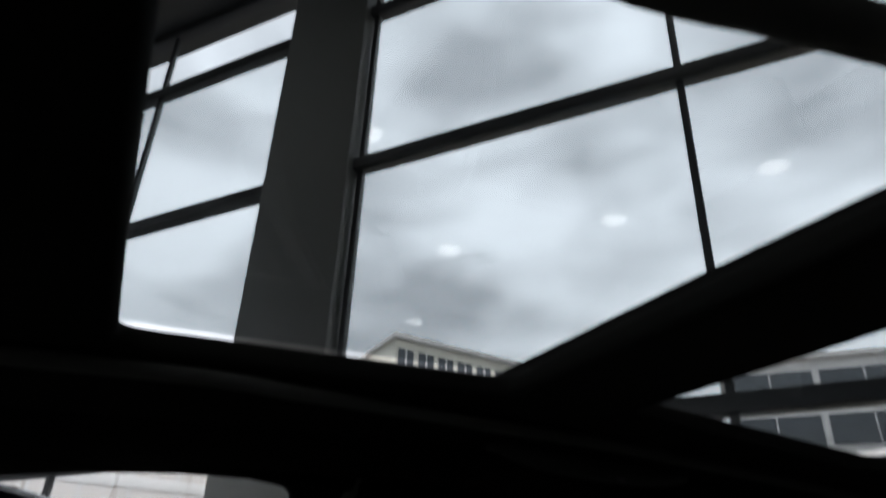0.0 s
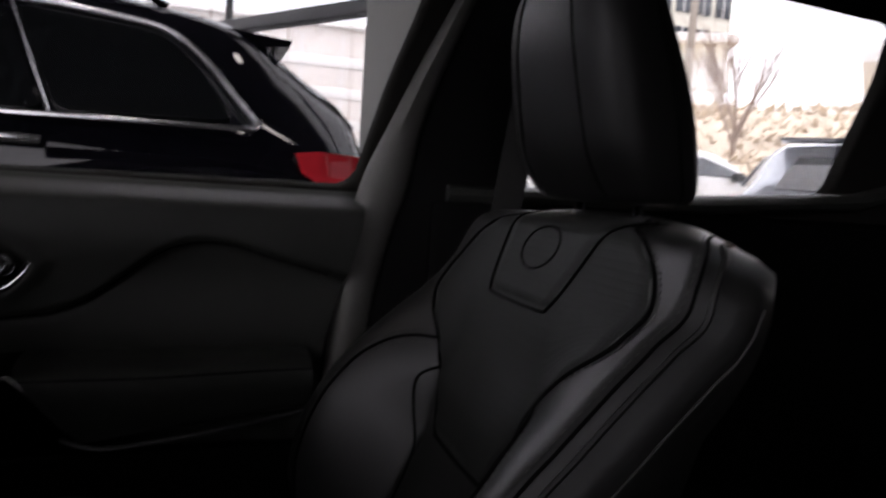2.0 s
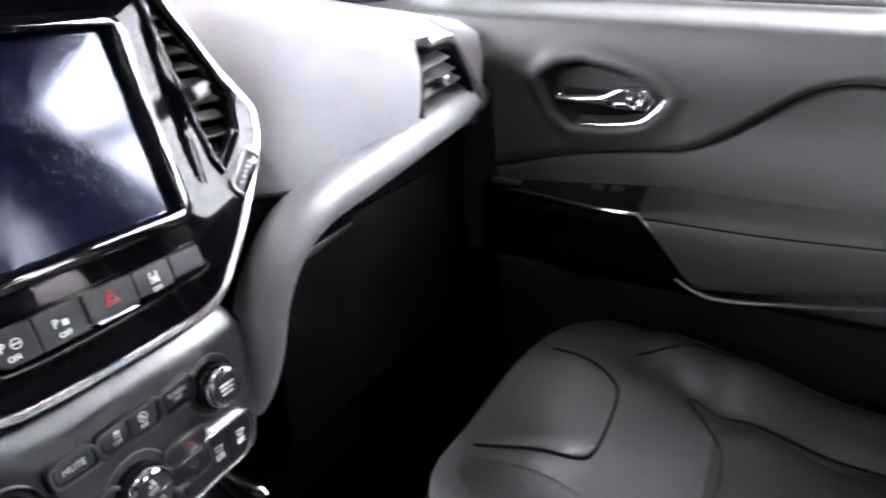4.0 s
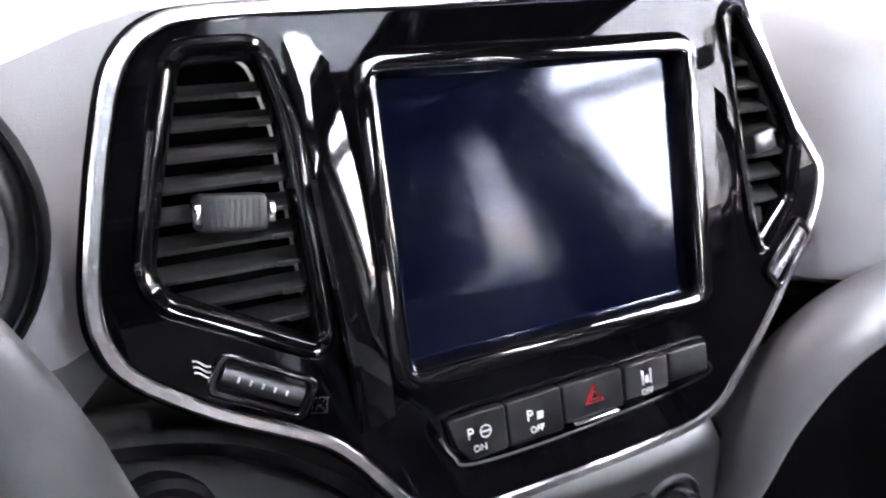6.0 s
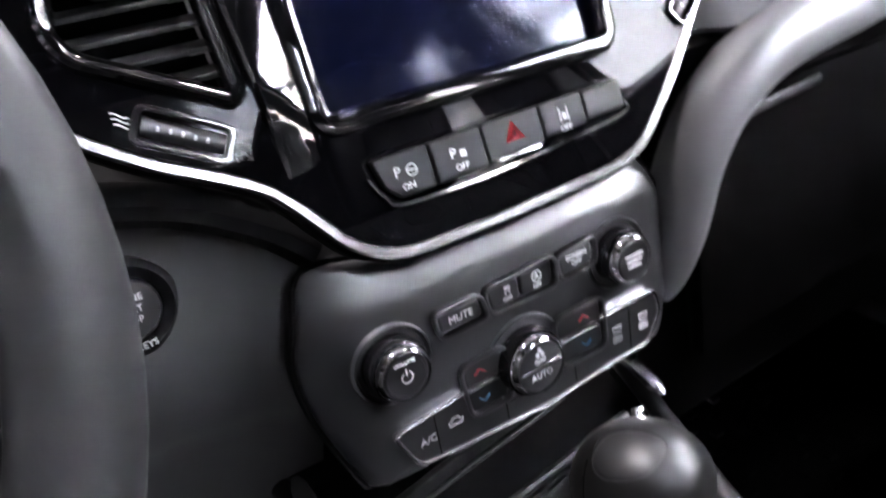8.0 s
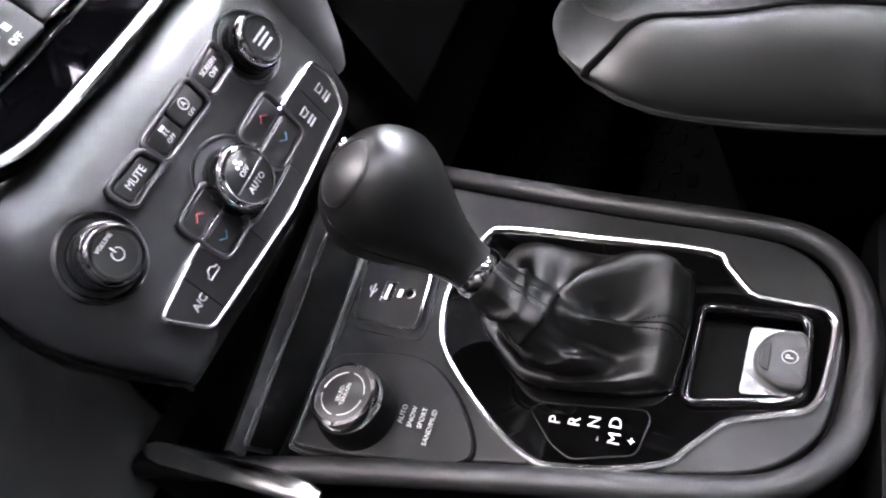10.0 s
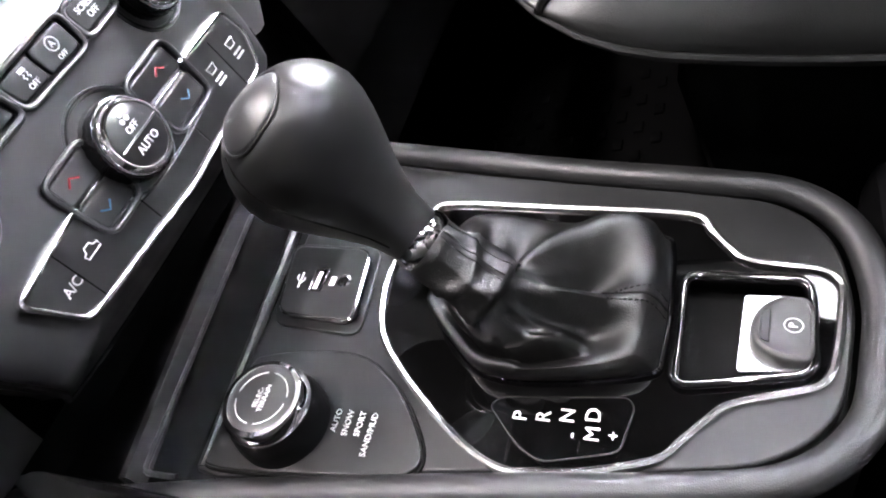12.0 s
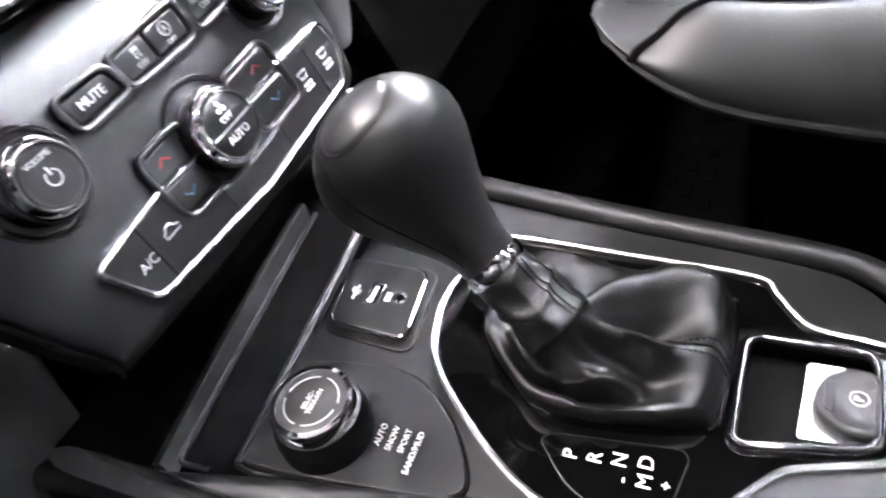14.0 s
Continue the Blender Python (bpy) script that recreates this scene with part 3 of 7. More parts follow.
belt = thing("seat_belt", "dark woven seat belt hanging on the centre pillar", "seat belt")
part("strap", sweep(spline([(0.635, -1.02, 1.40), (0.655, -1.0, 1.2), (0.665, -0.98, 1.0), (0.655, -0.96, 0.75), (0.65, -0.95, 0.5)], 6), [(-0.024, -0.0012), (0.024, -0.0012), (0.024, 0.0012), (-0.024, 0.0012)], up=(-0.9, 0.43, 0)), M_BELT, belt)
part("anchor", block(Matrix.Translation((0.63, -1.02, 1.42)), -0.015, 0.015, -0.03, 0.03, -0.035, 0.02, 0.008), M_DARK, belt)

# outside mirror on the passenger door
mirror = thing("door_mirror", "black door mirror with a bright glass", "mirror")
MIR = basis((1.01, 0.02, 1.166), (0.805, -0.59, 0), (0, 0, 1))
part("housing", lofted([on(MIR, rounded([(-0.10 * k, -0.062 * k), (0.11 * k, -0.058 * k), (0.10 * k, 0.066 * k), (-0.085 * k, 0.06 * k)], 0.035), h) for k, h in ((1.0, 0.0), (1.05, -0.03), (0.95, -0.08), (0.6, -0.11))]), M_PAINT, mirror)
panel("mirror_frame", rounded([(-0.10, -0.062), (0.11, -0.058), (0.10, 0.066), (-0.085, 0.06)], 0.035), MIR, M_SATIN, mirror, depth=0.006, bevel=0.002, holes=[rounded([(-0.09, -0.053), (0.10, -0.049), (0.09, 0.057), (-0.076, 0.051)], 0.03)[::-1]])
panel("mirror_glass", rounded([(-0.09, -0.053), (0.10, -0.049), (0.09, 0.057), (-0.076, 0.051)], 0.03), MIR, M_CHROME, mirror, "bright mirror glass", depth=0.003, lift=0.0005)
part("arm", block(Matrix.Translation((0.90, 0.05, 1.10)), -0.13, 0.13, -0.02, 0.02, -0.015, 0.015, 0.01), M_PAINT, mirror)


# ---- dashboard ----
dash = thing("dashboard", "dark grained dashboard with a padded lower band", "dashboard")


def dash_top(x):
    return 1.045 + 0.055 * (1 - step(0.16, 0.42, abs(x + 0.0)))


def dash_ring(x):
    """Section of the dash top: it swells towards the side vent, opens for it and closes over it as a brow."""
    t = dash_top(x)
    flush = [(-0.050, 0.905), (-0.052, 0.93), (-0.055, 0.965), (-0.054, 1.000), (-0.046, 1.030), (-0.015, t)]
    plain = [(-0.018, 0.905), (-0.012, 0.93), (0.005, 0.965), (0.03, 0.995 + (t - 1.045) * 0.5), (0.062, t - 0.012), (0.10, t)]
    in_ = 0.07 * (1 - step(0.17, 0.27, abs(x)))
    plain = [(y + in_, z) for y, z in plain]
    if x < -0.12:
        up_ = 0.042 * step(-0.12, -0.20, x)
        plain[0], plain[1] = (plain[0][0] + 0.02, plain[0][1] + up_), (plain[1][0] + 0.01, plain[1][1] + up_ * 0.6)
    k = step(0.14, 0.46, x) * (1 - step(0.652, 0.70, x))
    prof = [(a[0] + (b[0] - a[0]) * k, a[1] + (b[1] - a[1]) * k) for a, b in zip(plain, flush)]
    if 0.468 < x < 0.652:
        top = 1.036 - 0.010 * step(0.53, 0.65, x)
        back = 0.05 * step(0.56, 0.652, x)
        prof = [(0.03, 0.905), (0.03, 0.93), (0.03, 0.965), (0.03, top - 0.004), (-0.046 + back, top), (-0.015 + back, t)]
    return [Vector((x, y, z)) for y, z in (*prof, (0.25, t + 0.018), (0.52, t + 0.022), (0.56, t - 0.06), (0.56, 0.86), (0.05, 0.86))]


xs = sorted([-0.76 + 1.45 * i / 48 for i in range(49)] + [0.455, 0.460, 0.465, 0.4685, 0.651, 0.655])
part("top_pad", lofted([dash_ring(x) for x in xs]), M_PAD, dash, "soft grained dash top, paled for windscreen glare")
# padded band that runs from the climate panel up to the side vent
band = [(0.150, -0.026, 0.725), (0.152, -0.036, 0.745), (0.156, -0.045, 0.78), (0.166, -0.050, 0.835), (0.196, -0.052, 0.876), (0.245, -0.052, 0.897), (0.34, -0.050, 0.907), (0.46, -0.046, 0.919), (0.58, -0.040, 0.930), (0.70, -0.03, 0.940)]
part("padded_band", sweep(spline(band, 8), [(0.024 * math.cos(a), 0.026 * math.sin(a)) for a in [2 * math.pi * i / 16 for i in range(16)]], up=(0, -1, 0.05)), M_BAND, dash, "soft padded band under the dash top, paled for its sheen")
part("lower_fascia", block(Matrix.Identity(4), 0.15, 0.72, -0.015, 0.05, 0.52, 0.90, 0.012), M_FOOT, dash, "glovebox side of the dashboard, blackened for footwell shade")
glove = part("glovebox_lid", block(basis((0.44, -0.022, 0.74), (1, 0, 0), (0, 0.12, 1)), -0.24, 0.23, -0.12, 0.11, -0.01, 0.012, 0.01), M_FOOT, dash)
part("lid_latch", block(basis((0.28, -0.036, 0.843), (1, 0, 0.06), (0, 0.1, 1)), -0.055, 0.055, -0.004, 0.004, 0, 0.004, 0.0015), M_SATIN, glove, "thin satin silver latch bar")
part("knee_panel", lofted([[Vector((x, y, z)) for y, z in ((0.034 + dy, 0.955), (0.004 + dy, 0.915), (-0.006 + dy, 0.89), (-0.013 + dy, 0.86), (-0.021 + dy, 0.835), (-0.0265 + dy, 0.815), (-0.028 + dy, 0.80), (-0.026 + dy, 0.785), (-0.018 + dy, 0.765), (-0.004 + dy, 0.742), (0.014 + dy, 0.715), (0.036, 0.67), (0.07, 0.6), (0.10, 0.6), (0.10, 0.95))] for x, dy in ((-0.76, 0.0), (-0.45, -0.01), (-0.30, 0.012), (-0.22, 0.022), (-0.165, 0.010), (-0.128, -0.006))]), M_LOWER, dash, "black grained knee panel below the wheel")
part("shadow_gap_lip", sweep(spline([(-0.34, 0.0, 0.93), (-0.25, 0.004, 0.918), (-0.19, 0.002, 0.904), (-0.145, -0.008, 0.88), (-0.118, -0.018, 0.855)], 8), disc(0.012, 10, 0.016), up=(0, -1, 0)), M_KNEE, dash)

# side vent at the end of the dash
vent = thing("side_air_vent", "black side air vent with a satin silver frame", "air vent")
SV = basis((0.555, -0.052, 0.975), (1, 0, 0), (0, 0.10, 1))
sv_in = [(-0.086, -0.036), (-0.079, 0.043), (-0.012, 0.050), (0.002, 0.046), (0.042, 0.012), (0.074, -0.026), (0.048, -0.042)]
part("frame", sweep(spline([SV @ Vector((x, y, 0.0)) for x, y in ((-0.055, 0.053), (-0.020, 0.056), (0.008, 0.053), (0.034, 0.030), (0.060, 0.004), (0.083, -0.026), (0.084, -0.040), (0.058, -0.050), (-0.010, -0.047), (-0.088, -0.043))], 6), [(-0.0055, -0.02), (-0.0055, 0.002), (-0.003, 0.005), (0.003, 0.005), (0.0055, 0.002), (0.0055, -0.02)], up=SV.to_3x3().col[2]), M_SATIN, vent, "satin silver vent frame")
part("housing", block(SV, -0.092, 0.080, -0.048, 0.052, -0.06, -0.038, 0.004), M_DARK, vent)
panel("inner_lip", rounded([(q[0] * 1.01, q[1] * 1.02) for q in sv_in], 0.008), SV, M_DARK, vent, depth=0.030, bevel=0.001, holes=[rounded([(q[0] * 0.94, q[1] * 0.90) for q in sv_in], 0.008)[::-1]], lift=-0.030)
for i in range(5):
    v = -0.030 + i * 0.0165
    part("slat", block(SV @ Matrix.Translation((0, v, -0.012)) @ pose(0, 0, 0, 24, 0, 6), -0.080, (0.058, 0.048, 0.034, 0.018, 0.004)[i], -0.0012, 0.0012, -0.012, 0.012, 0.0008), M_SLAT, vent)
part("thumb_tab", block(SV, -0.030, -0.004, 0.0, 0.012, -0.01, 0.008, 0.002), M_SATIN, vent)

# gauge beside the screen
gauge = thing("instrument_gauge", "round gauge with a chrome ring and black dial", "gauge")
GA = basis((-0.325, 0.02, 1.022), (1, 0, 0), (0, 0.3, 1))
part("ring", turned([(0.062, 0.0), (0.066, 0.012), (0.070, 0.012), (0.078, -0.004), (0.078, -0.03), (0.062, -0.03)], GA, 48, caps=False), M_SATIN, gauge, "satin chrome gauge ring")
part("dial", turned([(0.061, -0.012), (0.061, -0.010), (0.002, -0.010)], GA, 40), M_DARK, gauge)
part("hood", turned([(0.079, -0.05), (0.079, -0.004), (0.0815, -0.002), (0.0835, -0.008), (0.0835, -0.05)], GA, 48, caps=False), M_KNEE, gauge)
for i in range(25):
    a = radians(-130 + i * 260 / 24)
    part("tick", block(GA @ pose(0, 0, 0, 0, 0, math.degrees(-a)), -0.0006, 0.0006, 0.050 if i % 4 else 0.046, 0.057, -0.0098, -0.0092), M_WHITE, gauge)

# ---- centre screen surround ----
centre = thing("centre_screen_unit", "piano black screen surround with two air vents", "screen surround")
outer = [(0.146, 0.109), (-0.092, 0.105), (-0.165, 0.103), (-0.190, 0.098), (-0.206, 0.082), (-0.2165, 0.052), (-0.2255, 0.016), (-0.2305, -0.010), (-0.2295, -0.029), (-0.2205, -0.046), (-0.190, -0.070), (-0.1475, -0.0945), (-0.1310, -0.1095), (-0.118, -0.127), (-0.105, -0.143), (-0.083, -0.1555), (-0.050, -0.159), (0.045, -0.159), (0.103, -0.153), (0.134, -0.130), (0.163, -0.100), (0.206, -0.047), (0.2185, -0.014), (0.210, 0.004), (0.186, 0.040), (0.164, 0.088), (0.157, 0.102)]
loop = spline([(x, y, 0) for x, y in outer], 4, True)
vent_l = rounded([(-0.186, 0.089), (-0.146, 0.090), (-0.138, 0.055), (-0.1345, -0.047), (-0.141, -0.054), (-0.206, -0.018), (-0.212, -0.004), (-0.202, 0.036)], 0.010)
vent_r = rounded([(0.134, 0.096), (0.149, 0.099), (0.172, 0.062), (0.198, 0.010), (0.190, -0.028), (0.157, -0.058), (0.150, -0.04), (0.142, 0.02)], 0.006)
screen_hole = rect(-0.100, -0.078, 0.1035, 0.077, 0.006)
panel("surround", loop, BEZEL, M_PIANO, centre, "glossy piano black face", depth=0.022, bevel=0.004, holes=[vent_l[::-1], vent_r[::-1], screen_hole[::-1]], lift=-0.019)
part("chrome_edge", sweep(on(BEZEL, loop, 0.0), [(-0.0030, -0.004), (-0.0036, 0.0022), (-0.002, 0.0042), (0.002, 0.0042), (0.0036, 0.0022), (0.0030, -0.004)], closed=True, up=BEZEL.to_3x3().col[2]), M_SATIN, centre, "bright satin chrome outline")
# Dark ring standing in for the dash pad's shade round the chrome.
part("outer_channel", sweep(on(BEZEL, [(q[0] * 1.016, q[1] * 1.022) for q in loop], -0.006), [(-0.0025, -0.008), (-0.0025, 0.004), (0.0025, 0.004), (0.0025, -0.008)], closed=True, up=BEZEL.to_3x3().col[2]), M_DARK, centre)
screen = panel("screen", rect(-0.097, -0.0745, 0.0995, 0.0735, 0.003), BEZEL, M_SCREEN, centre, "dark switched-off touch screen", depth=0.004, bevel=0.0006, lift=-0.008)
frame_path = rect(-0.1005, -0.0785, 0.1045, 0.0775, 0.010)
part("screen_frame", sweep(on(BEZEL, frame_path, 0.0015), [(-0.006, -0.010), (-0.0065, -0.001), (-0.004, 0.0042), (0.0, 0.0055), (0.006, 0.004), (0.0085, 0.0), (0.0085, -0.010)], closed=True, up=BEZEL.to_3x3().col[2]), M_GLOSS, centre, "raised piano black screen frame")

# sloping valleys between the vents and the screen
for sg, us, v_low, v_high in ((1, ((-0.1325, -0.130, -0.1245, -0.118, -0.112, -0.1075)), -0.100, 0.098), (-1, (0.1395, 0.137, 0.132, 0.125, 0.119, 0.1125), -0.074, 0.094)):
    rows_ = []
    for j in range(17):
        v = v_low + (v_high - v_low) * j / 16
        lean = -0.005 * v / 0.09 if sg > 0 else 0.004 * v / 0.09
        fade = step(0.0, 0.045, min(v - v_low, v_high - v)) if sg > 0 else step(0.0, 0.07, min(v - v_low, v_high - v))
        ring_ = [(u + lean * (1 - k / 5), h) for k, (u, h) in enumerate(zip(us, (0.0040, 0.0056, 0.0046, 0.0031, 0.0017, 0.0004)))]
        rows_.append([BEZEL @ Vector((u, v, 0.0028 + fade * (h - 0.0028 + 0.005 * (v_high - v) / (v_high - v_low) * (sg > 0)))) for u, h in ring_] + [BEZEL @ Vector((ring_[-1][0], v, -0.004)), BEZEL @ Vector((ring_[0][0], v, -0.004))])
    part("valley", lofted(rows_), M_GLOSS if sg > 0 else M_PIANO, centre, "sloping gloss black valley beside the screen")


def vent_slats(loop, count, v0, v1, u0, u1, tilt, deep, mid=None, sunk=0.016):
    """Level slats across a vent opening, each cut to the opening's width."""
    def span(v):
        xs = []
        for a, b in zip(loop, [*loop[1:], loop[0]]):
            if (a[1] - v) * (b[1] - v) <= 0 and a[1] != b[1]:
                xs.append(a[0] + (b[0] - a[0]) * (v - a[1]) / (b[1] - a[1]))
        return (min(xs), max(xs)) if len(xs) > 1 else (u0, u1)
    for i in range(count):
        v = v0 + (v1 - v0) * i / (count - 1)
        a, b = span(v)
        part("slat", block(BEZEL @ Matrix.Translation((0, v, -sunk)) @ pose(0, 0, 0, tilt, 0, 0), a + 0.001, b - 0.001, -0.0013, 0.0013, -deep, deep, 0.0006), M_SLAT, centre)
        if mid:
            part("link_pin", block(BEZEL @ Matrix.Translation((b - 0.010, v - 0.003, -0.010)), -0.005, 0.004, -0.0012, 0.0012, -0.003, 0.002, 0.0004), M_BTN, centre)


vent_slats(vent_l, 9, 0.072, -0.034, -0.2, -0.14, 30, 0.0062, True)
vent_slats(vent_r, 9, 0.082, -0.036, 0.14, 0.19, 34, 0.0075, sunk=0.009)
for loop_v, nm in ((vent_l, "vent_box"), (vent_r, "vent_box")):
    panel(nm, [(q[0], q[1]) for q in loop_v], BEZEL, M_DARK, centre, depth=0.004, bevel=0.0005, lift=-0.045)
    part("vent_lip", sweep(on(BEZEL, loop_v, 0.001), [(-0.0024, -0.046), (-0.0030, 0.001), (-0.0022, 0.0042), (0.0, 0.0056), (0.0030, 0.0046), (0.0062, 0.0016), (0.0072, -0.004)], closed=True, up=BEZEL.to_3x3().col[2]), M_GLOSS, centre)
tab = part("thumb_tab", block(BEZEL @ Matrix.Translation((-0.170, 0.0175, 0.0)) @ pose(0, 0, 0, 0, 0, -6), -0.0145, 0.0145, -0.0085, 0.0085, -0.02, 0.010, 0.0028), M_STACK, centre, "ribbed grey vent tab")
for i in range(9):
    part("rib", block(BEZEL @ Matrix.Translation((-0.170, 0.0175, 0.010)) @ pose(0, 0, 0, 0, 0, -6), -0.010 + i * 0.0025, -0.009 + i * 0.0025, -0.006, 0.006, 0, 0.0006), M_BTN, tab)
for s in (-0.0158, 0.0158):
    part("tab_cap", block(BEZEL @ Matrix.Translation((-0.170, 0.0175, 0.0)) @ pose(0, 0, 0, 0, 0, -6), s - 0.002, s + 0.002, -0.005, 0.005, 0.001, 0.010, 0.0015), M_CHROME, tab)
part("thumb_tab", block(BEZEL @ Matrix.Translation((0.166, 0.014, 0.0)) @ pose(0, 0, 0, 0, 0, 10), -0.011, 0.009, -0.007, 0.007, -0.02, 0.006, 0.0028), M_BTN, centre, "black vent tab")
# flow wheels under the vents
for cx, cy, rot, n in ((-0.169, -0.0625, -30, 5), (0.182, -0.062, 42, 5)):
    wm = BEZEL @ Matrix.Translation((cx, cy, 0.002)) @ pose(0, 0, 0, 0, 0, rot)
    well = panel("flow_wheel_bezel", rect(-0.0245, -0.0105, 0.0245, 0.0105, 0.006), wm, M_GLOSS, centre, depth=0.004, bevel=0.0012, holes=[rect(-0.0205, -0.0072, 0.0205, 0.0072, 0.003)[::-1]])
    part("flow_wheel", sweep([wm @ Vector((-0.0195, 0, -0.004)), wm @ Vector((0.0195, 0, -0.004))], disc(0.0068, 20, 0.0075), up=wm.to_3x3().col[2]), M_STACK, well, "knurled flow wheel")
    for i in range(n):
        part("wheel_mark", block(wm, -0.0126 + i * 0.0058, -0.0116 + i * 0.0058, -0.0013, 0.0013, 0.0028, 0.0038, 0.0003), M_WHITE, well)
wm = BEZEL @ Matrix.Translation((-0.1445, -0.0785, 0.0026)) @ pose(0, 0, 0, 0, 0, -12)
for x0, x1, y0, y1 in ((-0.004, 0.004, 0.0034, 0.004), (-0.004, 0.004, -0.004, -0.0034), (-0.004, -0.0034, -0.004, 0.004), (0.0034, 0.004, -0.004, 0.004)):
    part("closed_mark", block(wm, x0, x1, y0, y1, 0, 0.0004), M_WHITE, centre)
for r in (45, -45):
    part("closed_mark", block(wm @ pose(0, 0, 0, 0, 0, r), -0.0044, 0.0044, -0.0004, 0.0004, 0, 0.0004), M_WHITE, centre)
for i in range(3):
    part("open_mark", sweep(spline([BEZEL @ Vector((-0.197 + 0.0018 * k, -0.044 - i * 0.0026 - 0.0010 * k + 0.0006 * math.sin(k * 1.6), 0.0032)) for k in range(5)], 3), disc(0.0004, 5)), M_WHITE, centre)

# row of switches under the screen
edges = [-0.0835, -0.0480, -0.0118, 0.0312, 0.0660, 0.0985]
panel("switch_bed", rounded([(-0.088, -0.100), (0.1015, -0.100), (0.105, -0.112), (0.100, -0.129), (-0.070, -0.134), (-0.083, -0.124)], 0.008), BEZEL, M_PIANO, centre, depth=0.004, bevel=0.001, lift=0.0)
part("bed_chrome", sweep(spline(on(BEZEL, [(-0.0865, -0.112), (-0.080, -0.124), (-0.068, -0.1315), (0.0, -0.1325), (0.095, -0.1265), (0.1025, -0.118)], 0.004), 5), [(-0.0012, 0), (-0.0008, 0.0014), (0.0008, 0.0014), (0.0012, 0)], up=BEZEL.to_3x3().col[2]), M_CHROME, centre, "thin chrome line under the switches")
for i, (a, b) in enumerate(zip(edges, edges[1:])):
    lo = -0.1275 + 0.0035 * max(0, i - 1) * 0.6
    shape = [(a + 0.0004, -0.103), (b - 0.0004, -0.103), (b - 0.0004, lo), (a + 0.0004, lo)]
    if i == 0:
        shape = [(a, -0.103), (b - 0.0004, -0.103), (b - 0.0004, lo), (a + 0.012, lo), (a + 0.004, lo + 0.008)]
    sw = panel("switch", rounded(shape, 0.0025), BEZEL, M_SWITCH, centre, "matte black switch", depth=0.007, bevel=0.0012, lift=0.002)
    mid = (a + b) / 2
    tm = BEZEL @ Matrix.Translation((mid, -0.115, 0.0092))
    if i == 0:
        lettering("symbol", "P", tm @ Matrix.Translation((-0.0048, 0.0015, 0)), 0.0085, M_WHITE, sw)
        part("wheel_symbol", sweep([tm @ Vector((0.0042 + 0.0032 * math.cos(k * math.pi / 8), 0.001 + 0.0032 * math.sin(k * math.pi / 8), 0)) for k in range(16)], disc(0.0004, 5), closed=True), M_WHITE, sw)
        part("wheel_spoke", block(tm, 0.0012, 0.0072, 0.0006, 0.0014, -0.0002, 0.0003), M_WHITE, sw)
        lettering("caption", "ON", tm @ Matrix.Translation((0.0, -0.0072, 0)), 0.0052, M_WHITE, sw)
    elif i == 1:
        lettering("symbol", "P", tm @ Matrix.Translation((-0.004, 0.0012, 0)), 0.0085, M_WHITE, sw)
        part("sensor_symbol", block(tm, 0.0006, 0.0045, -0.0018, 0.0022, -0.0002, 0.0003), M_WHITE, sw)
        lettering("caption", "OFF", tm @ Matrix.Translation((0.0, -0.0072, 0)), 0.0052, M_WHITE, sw)
    elif i == 2:
        for k, r in ((0, 0.0068), (1, 0.0036)):
            tri = [tm @ Vector((r * math.sin(2 * math.pi * j / 3), 0.0008 + r * math.cos(2 * math.pi * j / 3), 0.0002)) for j in range(3)]
            part("hazard_triangle", sweep(tri, disc(0.0007 if k == 0 else 0.0006, 6), closed=True), M_RED, sw, "red hazard triangle")
        part("switch_lip", block(tm, -0.016, 0.016, -0.0125, -0.0105, -0.001, 0.0022, 0.0008), M_SATIN, sw)
    elif i == 3:
        for dx in (-0.003, 0.003):
            part("lane_symbol", block(tm, dx - 0.0005, dx + 0.0005, -0.0022, 0.0065, -0.0002, 0.0003), M_WHITE, sw)
        part("car_symbol", block(tm, -0.001, 0.0016, -0.0014, 0.003, -0.0002, 0.0003), M_WHITE, sw)
        lettering("caption", "OFF", tm @ Matrix.Translation((0.0, -0.0068, 0)), 0.0052, M_WHITE, sw)

# ---- climate and radio panel ----
hvac = thing("climate_panel", "charcoal climate panel with three round knobs", "control panel")
hv_out = spline([(-0.128, 0.0930, 0), (-0.085, 0.0885, 0), (0.0, 0.0870, 0), (0.106, 0.0895, 0), (0.131, 0.066, 0), (0.1435, 0.034, 0), (0.1455, -0.015, 0), (0.131, -0.050, 0), (0.108, -0.076, 0), (0.0, -0.0795, 0), (-0.112, -0.0745, 0), (-0.126, -0.066, 0), (-0.1455, -0.012, 0), (-0.1525, 0.029, 0), (-0.146, 0.060, 0)], 5, True)


def dip(x, y):
    """How far the face falls back towards its foot and sides."""
    return 0.026 * step(-0.052, -0.080, y) + 0.012 * step(0.115, 0.150, abs(x)) + 0.014 * step(0.054, 0.094, y) ** 1.4


rings = []
for k, h in ((0.999, -0.008), (1.0, -0.004), (0.985, 0.0), (0.93, 0.0025), (0.86, 0.0033), (0.79, 0.004), (0.7, 0.005), (0.35, 0.0065), (0.02, 0.007)):
    rings.append([HVAC @ Vector((q[0] * k, q[1] * k, h - dip(q[0] * k, q[1] * k))) for q in hv_out])
part("face_plate", lofted(rings), M_STACK, hvac, "satin charcoal face")
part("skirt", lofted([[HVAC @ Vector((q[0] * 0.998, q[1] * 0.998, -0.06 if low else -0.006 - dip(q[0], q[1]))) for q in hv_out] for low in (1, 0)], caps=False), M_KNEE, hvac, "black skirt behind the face")
